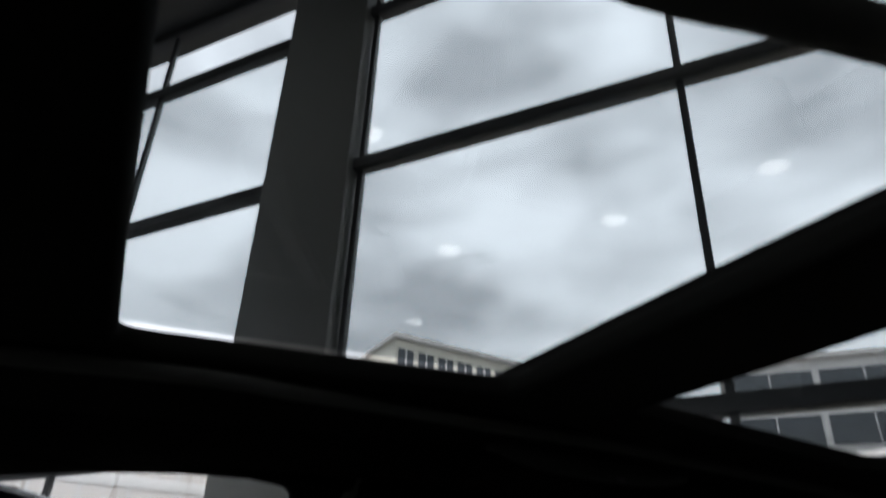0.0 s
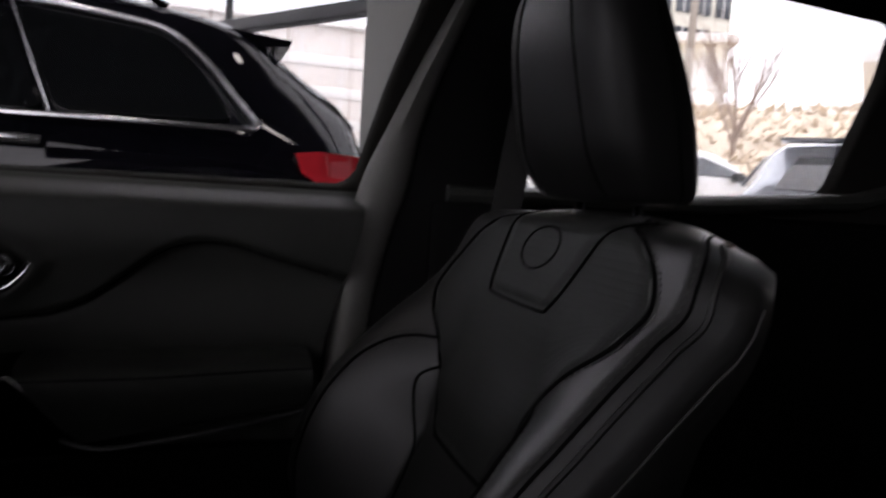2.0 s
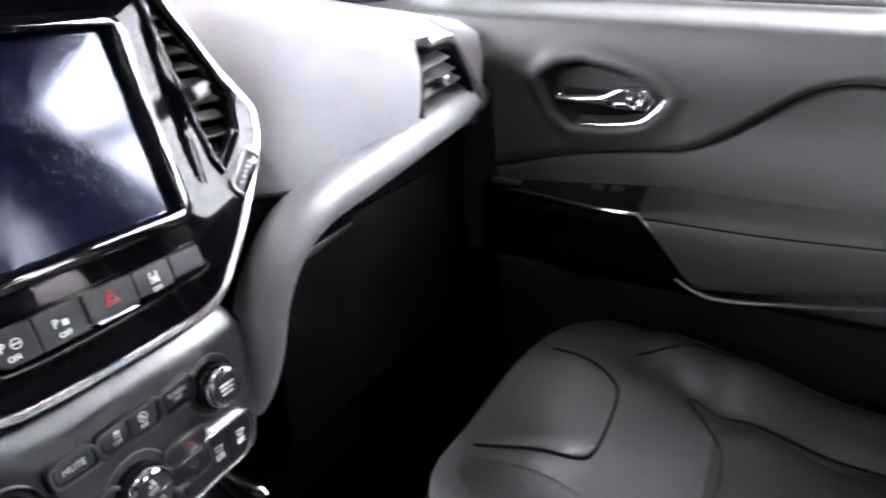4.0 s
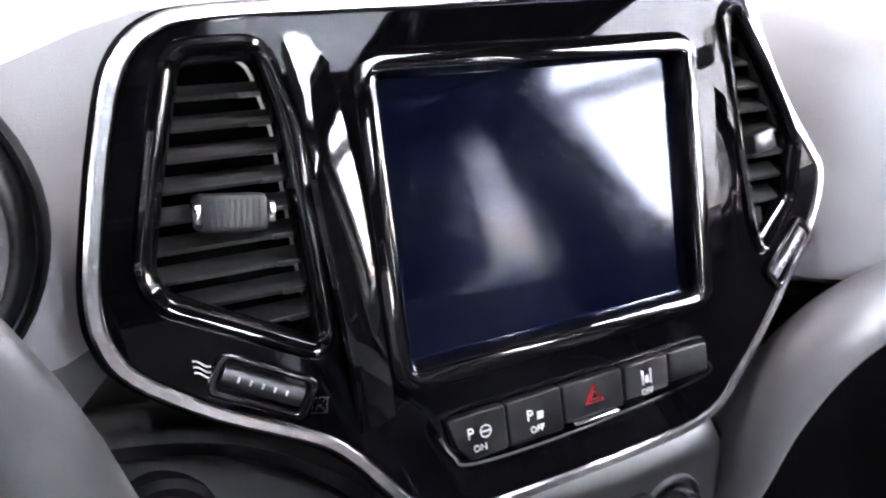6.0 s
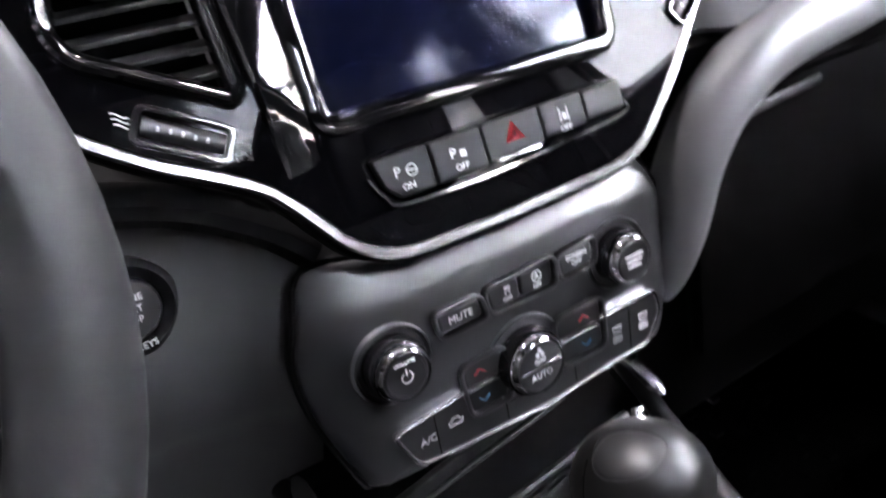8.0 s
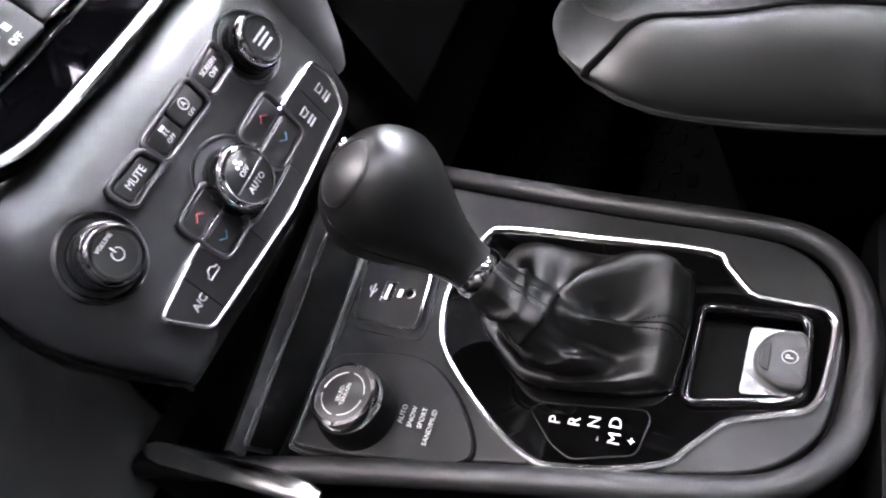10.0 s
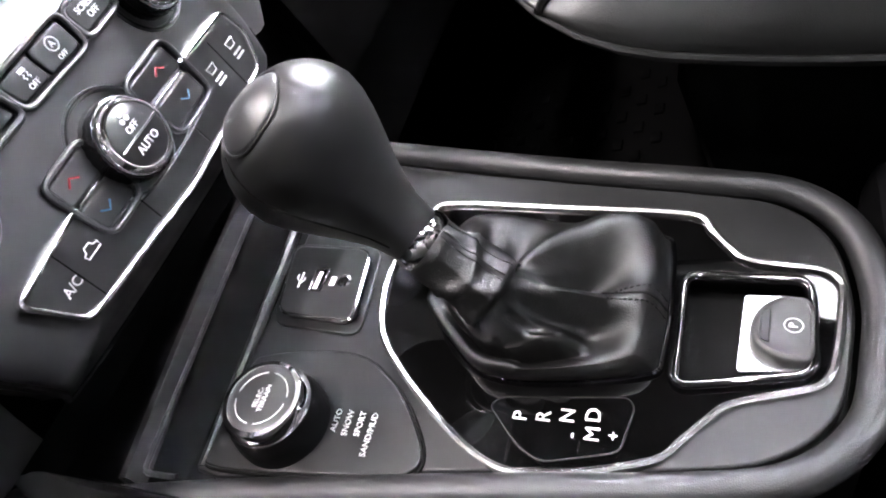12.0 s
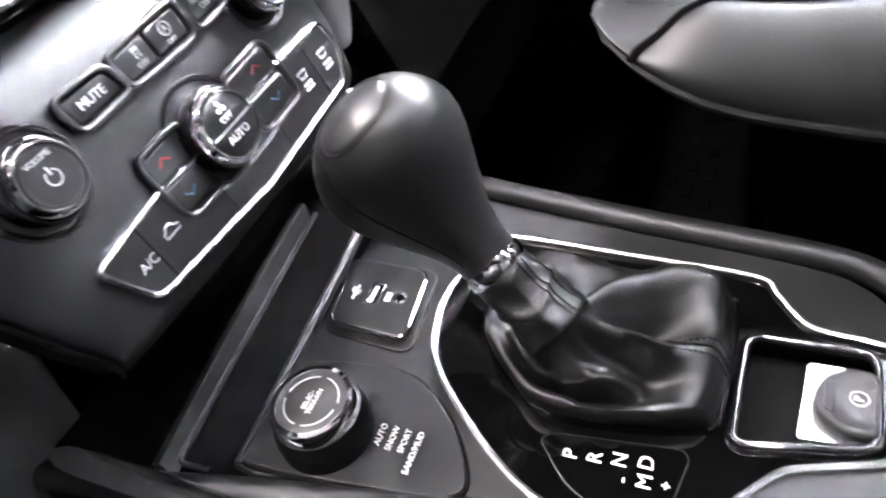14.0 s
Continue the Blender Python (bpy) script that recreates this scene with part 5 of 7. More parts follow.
# gear letters
gl = panel("gear_plate", rounded([(-0.0705, 0.0350), (-0.0655, 0.0290), (-0.0590, -0.0350), (-0.0640, -0.0385), (-0.0880, -0.0335), (-0.0980, 0.0035), (-0.0905, 0.0172)], 0.005), DECK, M_GATE, console, "glossy black gear indicator", depth=0.0022, bevel=0.0006, lift=-0.002)
part("plate_edge", sweep(on(DECK, rounded([(-0.0705, 0.0350), (-0.0655, 0.0290), (-0.0590, -0.0350), (-0.0640, -0.0385), (-0.0880, -0.0335), (-0.0980, 0.0035), (-0.0905, 0.0172)], 0.005), -0.0002), disc(0.0004, 5), closed=True), M_CONS, gl)
for w, x, y, sz in (("P", -0.0752, 0.0172, 0.0105), ("R", -0.0742, 0.0053, 0.0105), ("N", -0.0722, -0.0068, 0.0105), ("D", -0.0706, -0.0194, 0.0105), ("-", -0.0825, -0.0095, 0.0095), ("M", -0.0806, -0.0200, 0.0105), ("+", -0.0803, -0.0301, 0.0085)):
    lettering("gear_letter", w, DECK @ Matrix.Translation((x, y, 0.0004)), sz, M_WHITE, gl)

# parking brake switch in its well
epb = thing("parking_brake_switch", "satin grey parking brake switch in a black well", "switch")
panel("well_floor", rounded([(0.0205, -0.056), (0.0190, -0.1210), (-0.0395, -0.1200), (-0.0525, -0.053)], 0.006), DECK, M_DARK, epb, depth=0.003, lift=-0.0185)
part("well_edge", sweep(on(DECK, rounded([(0.0192, -0.0578), (0.0178, -0.1192), (-0.0383, -0.1182), (-0.0508, -0.0548)], 0.009), -0.0006), disc(0.0032, 10), closed=True), M_GLOSS, epb)
part("tongue", lofted([on(DECK, rounded([(0.0095 * k, -0.0880), (0.0090 * k, -0.1185), (-0.0355 * k, -0.1170), (-0.0390 * k, -0.0840)], 0.003), hh) for k, hh in ((1.0, -0.018), (1.0, -0.006), (0.97, -0.003))]), M_SATIN, epb, "bright satin silver tongue")
ROCK = [(-0.0010, -0.0950), (0.0062, -0.1050), (0.0052, -0.1180), (-0.0010, -0.1205), (-0.0290, -0.1190), (-0.0335, -0.1165), (-0.0340, -0.1050), (-0.0293, -0.0968), (-0.0240, -0.0912), (-0.0120, -0.0900)]
rock_c = (-0.0140, -0.106)
part("rocker", lofted([on(DECK, [(rock_c[0] + (q[0] - rock_c[0]) * k, rock_c[1] + (q[1] - rock_c[1]) * k) for q in rounded(ROCK, 0.005)], hh) for k, hh in ((1.0, -0.006), (1.0, 0.0005), (0.975, 0.0025), (0.92, 0.0038), (0.82, 0.0040), (0.80, 0.0036), (0.2, 0.0034))]), M_ROCKER, epb, "grey rocker with a brake symbol", smooth=50)
em = DECK @ Matrix.Translation((-0.0134, -0.1099, 0.0043))
part("brake_symbol", sweep([em @ Vector((0.0042 * math.cos(i * math.pi / 10), 0.0042 * math.sin(i * math.pi / 10), 0)) for i in range(20)], disc(0.0004, 5), closed=True), M_WHITE, epb)
lettering("brake_symbol", "P", em, 0.0060, M_WHITE, epb)
panel("finger_grip", rounded([(-0.0060, -0.0955), (-0.0040, -0.1000), (-0.0240, -0.0990), (-0.0220, -0.0945)], 0.0015), DECK, M_CONS, epb, depth=0.0012, bevel=0.0004, lift=0.0032)

# gear lever
lever = thing("gear_lever", "black leather gear lever with a pleated boot", "gear lever")
foot, neck, tip = DECK @ Vector((-0.004, 0.012, 0.012)), Vector((-0.020, -0.204, 0.650)), Vector((0.0025, -0.146, 0.7361))
axis = (tip - neck).normalized()
side = Vector((1, 0, 0)) - axis * axis.x
side.normalize()
fwd = axis.cross(side)
length = (tip - neck).length


def knob_ring(t, n=28):
    """Egg-shaped section of the grip: slim at the collar, full and flattened at the top."""
    r = 0.0155 + 0.0262 * step(0.05, 0.72, t)
    r *= math.sqrt(max(0.0, 1 - max(0.0, (t - 0.62) / 0.40) ** 2.4))
    off = -0.004 * step(0.3, 0.9, t)
    c = neck + axis * (t * length * 1.04) + fwd * off
    return [c + side * (r * 0.98 * math.cos(a)) + fwd * (r * 1.10 * math.sin(a)) for a in [2 * math.pi * i / n for i in range(n)]]


grip = part("grip", lofted([knob_ring(t) for t in (0.02, 0.06, 0.14, 0.22, 0.3, 0.38, 0.46, 0.54, 0.62, 0.7, 0.77, 0.83, 0.88, 0.92, 0.955, 0.98, 0.995, 1.008)]), M_GRIP, lever, "smooth black leather grip", smooth=60)
crown = neck + axis * (length * 0.75)
look_ = Vector((-0.45, -0.24, 0.86)).normalized()
long_ = Vector((-0.65, 0.72, -0.27))
CAPM = basis(crown, long_ - look_ * long_.dot(look_), look_.cross(long_))


def cap_loop(k):
    return spline([(-0.024 * k, -0.006 * k, 0), (-0.008 * k, -0.016 * k, 0), (0.014 * k, -0.015 * k, 0), (0.022 * k, 0.002 * k, 0), (0.012 * k, 0.014 * k, 0), (-0.012 * k, 0.013 * k, 0)], 6, True)


def on_grip(q, h):
    """A place on the grip's skin, h proud of it."""
    a, b = 0.0, 0.08
    for _ in range(24):
        z = (a + b) / 2
        p = CAPM @ Vector((q[0], q[1], z))
        t = (p - neck).dot(axis) / (length * 1.04)
        r = (0.0155 + 0.0262 * step(0.05, 0.72, t)) * math.sqrt(max(0.0, 1 - max(0.0, (t - 0.62) / 0.40) ** 2.4))
        p -= neck + fwd * (-0.004 * step(0.3, 0.9, t))
        inside = t < 1.02 and (p.dot(side) / 0.98) ** 2 + (p.dot(fwd) / 1.10) ** 2 < r * r
        a, b = (z, b) if inside else (a, z)
    return CAPM @ Vector((q[0], q[1], a + h))


g_cap = part("grip_cap", lofted([[on_grip(q, h) for q in cap_loop(k)] for k, h in ((0.90, -0.002), (0.88, 0.0008), (0.80, 0.0012), (0.5, 0.0012), (0.2, 0.0012), (0.02, 0.0012))]), M_STACK, grip, "satin grey cap with a thin edge", smooth=60)
part("cap_edge", sweep([on_grip(q, 0.0003) for q in cap_loop(0.92)], disc(0.0006, 6), closed=True), M_CONS, g_cap)
part("release_button", block(basis(tip + axis * 0.004 + side * 0.012, side, fwd), -0.004, 0.004, -0.003, 0.003, -0.012, 0.006, 0.0015), M_CHROME, grip, "small chrome release button")
part("grip_seam", sweep([q + (q - (neck + axis * ((q - neck).dot(axis)))) * 0.005 for q in [knob_ring(t)[14] for t in (0.1, 0.2, 0.3, 0.4, 0.5, 0.6, 0.7, 0.8, 0.88)]], disc(0.0005, 5)), M_THREAD, grip)
COL = basis(neck, side, fwd)
part("collar", turned([(0.0160, -0.006), (0.0172, -0.003), (0.0176, 0.001), (0.0165, 0.004), (0.0150, 0.0045)], COL, 36), M_CHROME, lever, "narrow chrome collar")


BASE = spline([(0.050, 0.078, 0), (0.0, 0.088, 0), (-0.038, 0.060, 0), (-0.0545, 0.030, 0), (-0.046, -0.038, 0), (-0.030, -0.049, 0), (0.030, -0.0505, 0), (0.046, -0.043, 0), (0.050, 0.0, 0), (0.053, 0.045, 0)], 12, True)
sleeve = neck - axis * 0.043
BOOT_K = [i / 18 * 0.5 for i in range(19)] + [0.53, 0.56, 0.6] + [0.6 + 0.4 * i / 20 for i in range(1, 21)]


def crease(x, p):
    """A sharp-backed fold: 1 along its ridge, falling off fast."""
    return (1 - abs(math.sin(x))) ** p


def boot_ring(k, n=120):
    """Soft leather: a bag standing in the gate frame, tucked under a gathered sleeve below the collar."""
    pts, m = [], len(BASE)
    for i in range(n):
        q = BASE[int(i * m / n) % m]
        base = DECK @ Vector((q[0], q[1], 0.0))
        ang = 2 * math.pi * i / n
        d = base - (DECK @ Vector((0, 0.015, 0)))
        a = math.atan2(d.dot(fwd), d.dot(side))
        ray_ = side * math.cos(a) + fwd * math.sin(a)
        low = sleeve + ray_ * (0.0200 + 0.0030 * crease(a * 1.5 + 0.4, 2) + 0.0010 * math.sin(a * 5)) - axis * (0.006 * crease(a + 0.6, 2))
        tuck = sleeve + ray_ * 0.0165 - axis * 0.004
        if k >= 0.6:
            t = (k - 0.6) / 0.4
            r = low.lerp(neck - axis * 0.003 + ray_ * 0.0165, t)
            wrinkle = 0.0034 * crease(a * 1.5 + t * 2.6, 2.2) + 0.0026 * crease(t * 6.5 + 0.8 * math.sin(a * 2), 2.5) - 0.0018
            pts.append(r + ray_ * wrinkle * math.sin(math.pi * min(1, t * 0.9 + 0.1)))
        elif k > 0.5:
            pts.append(tuck.lerp(low, (k - 0.5) / 0.1))
        else:
            t = k / 0.5
            w = base.lerp(tuck, t)
            high = (tuck - base).dot(DN)
            w += DN * (0.021 * step(0, 0.22, t) * (1 - t ** 1.5) + high * (t ** 2.6 - t))
            w += d.normalized() * 0.004 * math.sin(math.pi * min(1, t / 0.3))
            bag = math.sin(math.pi * min(1, t * 1.02)) ** 0.7

            def near(deg, width):
                off = (math.degrees(a) - deg + 180) % 360 - 180
                return math.exp(-(off / width) ** 2)
            # a ridge to the rear seam, a pillow in the far rear corner, a hollow between them, sagging folds on the near side
            rear_ridge = 0.017 * near(-96 + 10 * t, 15) * (0.45 + 0.55 * step(0.1, 0.55, t))
            pillow = 0.020 * near(-38 + 30 * t, 17) * step(0.02, 0.30, t) + 0.010 * near(-58, 26) * math.exp(-((t - 0.20) / 0.14) ** 2)
            hollow = -0.013 * near(-66 + 14 * t, 15) * math.exp(-((t - 0.60) / 0.28) ** 2)
            sag = near(190, 62) * (0.0085 * math.exp(-((t - 0.62 + 0.10 * math.sin(a * 1.4)) / 0.10) ** 2) - 0.011 * math.exp(-((t - 0.40 + 0.10 * math.sin(a * 1.4)) / 0.13) ** 2) + 0.006 * math.exp(-((t - 0.14) / 0.10) ** 2))
            drape = 0.010 * near(-132 - 30 * t, 13) * step(0.15, 0.5, t) - 0.006 * near(-112, 12) * step(0.1, 0.5, t) + 0.010 * near(24 + 18 * t, 15) + 0.009 * near(128 - 25 * t, 16) - 0.004 * near(100, 18)
            fold = rear_ridge + pillow + hollow + sag + drape + 0.0009 * math.sin(9 * a + 5 * t) - 0.0045
            pts.append(w + (DN * 0.95 + d.normalized() * 0.25) * fold * bag)
    return pts


boot = part("boot", lofted([boot_ring(k) for k in BOOT_K], caps=False), M_BOOT, lever, "soft wrinkled black leather boot", smooth=75)
part("boot_frame", sweep(on(DECK, spline([(0.050, 0.078, 0), (0.0, 0.088, 0), (-0.038, 0.060, 0), (-0.0545, 0.030, 0), (-0.046, -0.038, 0), (-0.030, -0.049, 0), (0.030, -0.0505, 0), (0.046, -0.043, 0), (0.050, 0.0, 0), (0.053, 0.045, 0)], 6, True), -0.001), disc(0.0022, 8), closed=True), M_GLOSS, lever)
facing = Vector((-0.25, -0.75, 0.6))
ring_ = boot_ring(0.8)
mid_ = sum(ring_, Vector()) / len(ring_)
top_col = max(range(len(ring_)), key=lambda i: (ring_[i] - mid_).dot(facing))
for col in (top_col - 2, top_col + 3):
    line = [boot_ring(0.61 + 0.37 * i / 26)[col % 120] for i in range(27)]
    line = [q + (q - (neck + axis * (q - neck).dot(axis))).normalized() * 0.0004 for q in line]
    for i in range(0, len(line) - 1):
        part("stitch", sweep([line[i].lerp(line[i + 1], 0.15), line[i].lerp(line[i + 1], 0.75)], disc(0.0005, 5)), M_THREAD, boot)
part("sleeve_seam", sweep([boot_ring(0.61 + 0.37 * i / 26)[top_col] for i in range(27)], disc(0.0009, 6)), M_BOOT, boot)
ring_ = boot_ring(0.0)
rear_col = min(range(len(ring_)), key=lambda i: (ring_[i] - DECK @ Vector((-0.004, -0.050, 0))).length)
for col in (rear_col - 1, rear_col + 1):
    line = [boot_ring(0.015 + 0.20 * i / 14)[col % 120] + DN * 0.0004 for i in range(15)]
    for p, q in zip(line, line[1:]):
        part("stitch", sweep([p.lerp(q, 0.15), p.lerp(q, 0.75)], disc(0.0005, 5)), M_THREAD, boot)
part("rear_seam", sweep([boot_ring(0.015 + 0.22 * i / 20)[rear_col] for i in range(21)], disc(0.0008, 6)), M_THREAD, boot)

# rubber mat in the passenger footwell
mat_ = thing("floor_mat", "black ribbed rubber floor mat", "floor mat")
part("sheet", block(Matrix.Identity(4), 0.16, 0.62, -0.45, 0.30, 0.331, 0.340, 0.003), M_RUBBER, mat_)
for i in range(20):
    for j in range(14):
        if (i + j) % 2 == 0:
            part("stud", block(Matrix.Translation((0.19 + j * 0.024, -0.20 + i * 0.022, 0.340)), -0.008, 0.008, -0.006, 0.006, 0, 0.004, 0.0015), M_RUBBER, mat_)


# ---- passenger door ----
door = thing("passenger_door", "dark soft-lined passenger door", "door")
SWOOP = [(q.x, q.y) for q in spline([(x, y, 0) for x, y in ((-0.2, 0.78), (0.075, 0.840), (0.167, 0.864), (0.254, 0.880), (0.32, 0.8885), (0.345, 0.895), (0.378, 0.9095), (0.4165, 0.9385), (0.4673, 0.9775), (0.505, 0.993), (0.540, 0.9965), (0.58, 0.991), (0.6316, 0.9751), (0.74, 0.9455))], 8)]
CUP = [(0.135, 0.974), (0.157, 0.993), (0.191, 1.000), (0.233, 0.994), (0.284, 0.979), (0.307, 0.960), (0.298, 0.943), (0.278, 0.924), (0.236, 0.916), (0.184, 0.912), (0.157, 0.930)]


def cup_depth(u, v):
    """How far a place lies inside the handle's six-sided cup (negative outside)."""
    return min(((v - b[1]) * (c[0] - b[0]) - (u - b[0]) * (c[1] - b[1])) / -math.hypot(c[0] - b[0], c[1] - b[1]) for b, c in zip(CUP, [*CUP[1:], CUP[0]]))


def door_height(u, v):
    """How far the trim stands out from the door's plane, towards the seat."""
    h = -0.060 * step(1.044, 1.081, v) ** 1.5 + 0.004
    h += 0.012 * math.exp(-((v - 1.00) / 0.05) ** 2)
    y = follow(SWOOP, u)
    inside = step(-0.010, 0.010, y - v) * step(0.15, 0.30, u)
    h -= 0.016 * inside
    h += 0.010 * inside * step(0.10, 0.0, abs(v - 0.86))
    groove = math.exp(-((v - y) / 0.007) ** 2) * step(0.04, 0.12, u)
    h -= 0.004 * groove
    if 0.05 < u < 0.37 and 0.87 < v < 1.05:
        e = cup_depth(u, v)
        h += 0.007 * math.exp(-((e + 0.010) / 0.011) ** 2) - 0.034 * step(-0.002, 0.010, e)
    h -= 0.02 * step(0.62, 0.45, v)
    h -= 0.05 * step(0.05, -0.25, u)
    return h


def door_warp(i, j):
    v = 0.42 + (1.081 - 0.42) * j
    rear = 0.762 - 0.055 * step(1.08, 0.80, v) - 0.02 * step(0.80, 0.45, v)
    return -0.22 + (rear + 0.22) * i, v


part("trim_panel", relief(DOOR, 0, 1, 0, 1, 230, 150, door_height, 0.05, door_warp), M_DOOR, door, "soft dark vinyl door trim", smooth=50)
seam = [DOOR @ Vector((u, follow(SWOOP, u), door_height(u, follow(SWOOP, u)) + 0.0015)) for u in [0.07 + 0.64 * i / 90 for i in range(91)]]
part("insert_seam", sweep(seam, disc(0.0016, 6)), M_THREAD, door)
# arm rest: switch pod ahead, padded rest behind
pod = []
for i in range(9):
    t = i / 8
    u = 0.06 + t * 0.245
    w = 0.030 + 0.072 * step(0, 1, t)
    pod.append([DOOR @ Vector((u + 0.075 * t ** 3 * (0.83 - v) / 0.10, v - 0.020 * (1 - t), n)) for v, n in ((0.836, -0.01), (0.834, w - 0.012), (0.829, w), (0.822, w + 0.002), (0.800, w - 0.006), (0.74, w * 0.5), (0.68, -0.01))])
arm = part("switch_pod", lofted(pod), M_DARK, door, "black window switch pod")
part("pod_trim", sweep([DOOR @ Vector((0.06 + t * 0.245, 0.828 - 0.020 * (1 - t), 0.032 + 0.072 * step(0, 1, t))) for t in [i / 10 for i in range(11)]] + [DOOR @ Vector((0.330, 0.803, 0.100)), DOOR @ Vector((0.380, 0.744, 0.086))], disc(0.0028, 8)), M_SATIN, arm, "satin silver edge of the pod")
for u in (0.10, 0.235, 0.262):
    part("window_switch", block(DOOR @ Matrix.Translation((u, 0.838 - 0.020 * (0.305 - u) / 0.245, 0.035)), -0.022 if u < 0.2 else -0.008, 0.022 if u < 0.2 else 0.008, -0.001, 0.004, -0.009, 0.009, 0.002), M_BTN if u < 0.2 else M_CONS, arm)
rest = []
for i in range(17):
    t = i / 16
    u = 0.308 + t * 0.375
    w = 0.104 - 0.028 * step(0.3, 1, t)
    up_, foot_ = 0.828 + 0.004 * t, 0.728 + 0.036 * t
    lean = 0.082 * (1 - t) ** 3
    rest.append([DOOR @ Vector((u + lean * (up_ - v) / 0.10, v, n)) for v, n in ((up_ + 0.010, -0.015), (up_ + 0.008, w * 0.4), (up_ + 0.005, w * 0.75), (up_, w - 0.010), (up_ - 0.006, w - 0.002), (up_ - 0.012, w), (up_ - 0.030, w), (foot_ + 0.03, w - 0.008), (foot_ + 0.006, w - 0.016), (foot_, w - 0.024), (foot_ - 0.002, -0.01))])
rest_p = part("arm_pad", lofted(rest), M_DOOR, door, "padded dark arm rest with a stitched edge", smooth=60)
part("pad_seam", sweep([r[4] + Vector((-0.0006, 0, 0.0004)) for r in rest], disc(0.0013, 6)), M_THREAD, rest_p)
part("pad_stitching", sweep([r[4] + Vector((-0.0010, 0, -0.0050)) for r in rest], disc(0.0006, 6)), M_STITCH, rest_p)
part("pocket_lip", sweep(spline([DOOR @ Vector(q) for q in ((0.36, 0.738, 0.078), (0.41, 0.726, 0.088), (0.50, 0.735, 0.084), (0.58, 0.746, 0.076), (0.675, 0.760, 0.060))], 6), disc(0.0032, 8)), M_STACK, door, "rounded edge of the door pocket")
part("speaker_grille", block(DOOR, 0.05, 0.28, 0.50, 0.66, 0.004, 0.012, 0.006), M_DARK, door)
# handle
part("cup_rim", sweep(spline([DOOR @ Vector((x, y, 0.008)) for x, y in ((0.3075, 0.964), (0.3065, 0.955), (0.298, 0.942), (0.278, 0.925), (0.236, 0.917), (0.195, 0.914))], 6), disc(0.0050, 10), scale=lambda t: 1.0 - 0.75 * step(0.45, 1.0, t)), M_SATIN, door, "satin chrome lower rim of the handle cup")
# Dark line that draws the shadow over the handle's cup.
part("brow_line", sweep(spline([DOOR @ Vector((x, y, 0.0115)) for x, y in ((0.104, 0.9738), (0.1305, 0.9941), (0.1651, 1.0090), (0.2076, 1.0060), (0.2499, 0.9975), (0.2915, 0.989))], 6), disc(0.0022, 8)), M_THREAD, door)
part("cup_back", block(DOOR, 0.13, 0.290, 0.915, 0.998, -0.034, -0.024, 0.01), M_DARK, door)
hand_l = panel("pull_lever", rounded([(0.152, 0.950), (0.222, 0.957), (0.245, 0.970), (0.282, 0.973), (0.291, 0.956), (0.284, 0.941), (0.242, 0.940), (0.216, 0.944), (0.162, 0.944)], 0.005), DOOR, M_CHROME, door, "bright chrome pull lever", depth=0.016, bevel=0.005, lift=-0.002)
part("lever_eye", turned([(0.0125, 0.0), (0.0130, 0.006), (0.0105, 0.009), (0.0065, 0.006), (0.005, 0.001), (0.0005, 0.0)], DOOR @ Matrix.Translation((0.268, 0.957, 0.012)), 28), M_CHROME, hand_l)
# Slab in near black: shade below the arm rest is put into its colour.
part("lower_trim", block(DOOR, -0.20, 0.690, 0.40, 0.700, 0.0, 0.030, 0.012), M_DARK, door, "hard lower door trim, blackened for the shade there")

# ---- passenger seat ----
seat = thing("passenger_seat", "black leather passenger seat with stitched bolsters", "seat")


def back_width(v):
    w = 0.285
    return w * math.sqrt(max(0.0, 1 - ((v - 0.10) / 0.1355) ** 4.5)) if v > 0.10 else w


OUTER_BOLSTER = [(-0.46, 0.010), (-0.36, 0.024), (-0.325, 0.050), (-0.30, 0.090), (-0.26, 0.118), (-0.20, 0.132), (-0.14, 0.133), (-0.08, 0.120), (-0.02, 0.098), (0.03, 0.075), (0.07, 0.055), (0.12, 0.045)]
INNER_BOLSTER = [(-0.46, 0.020), (-0.37, 0.050), (-0.32, 0.090), (-0.27, 0.126), (-0.22, 0.142), (-0.155, 0.136), (-0.06, 0.107), (0.01, 0.085), (0.07, 0.066), (0.11, 0.051), (0.15, 0.045)]


def smooth_follow(pts, x):
    """follow(), with its corners eased."""
    return sum(follow(pts, x + d) for d in (-0.024, -0.012, 0.0, 0.012, 0.024)) / 5


def back_face(s, v):
    """Depth of the backrest's front: a full middle, side bolsters that stand well forward, rolled edges."""
    u = s * back_width(v)
    a = abs(s)
    mid = 0.045 - 0.062 * step(0.165, 0.238, v) ** 1.6 - 0.016 * step(-0.03, -0.12, v)
    crest = smooth_follow(OUTER_BOLSTER if s < 0 else INNER_BOLSTER, v) if v < 0.14 else mid
    bol = (crest - mid) * step(0.095, 0.245, abs(u)) * step(0.14, 0.09, v)
    crease = -0.007 * math.exp(-((abs(u) - 0.118) / 0.012) ** 2) * step(0.0, -0.06, v)
    roll = -0.046 * step(0.89, 1.0, a) ** 1.9
    dish = -0.010 * (1 - step(0.3, 0.9, a)) * step(0.10, 0.0, v)
    return mid + bol + roll + crease + dish


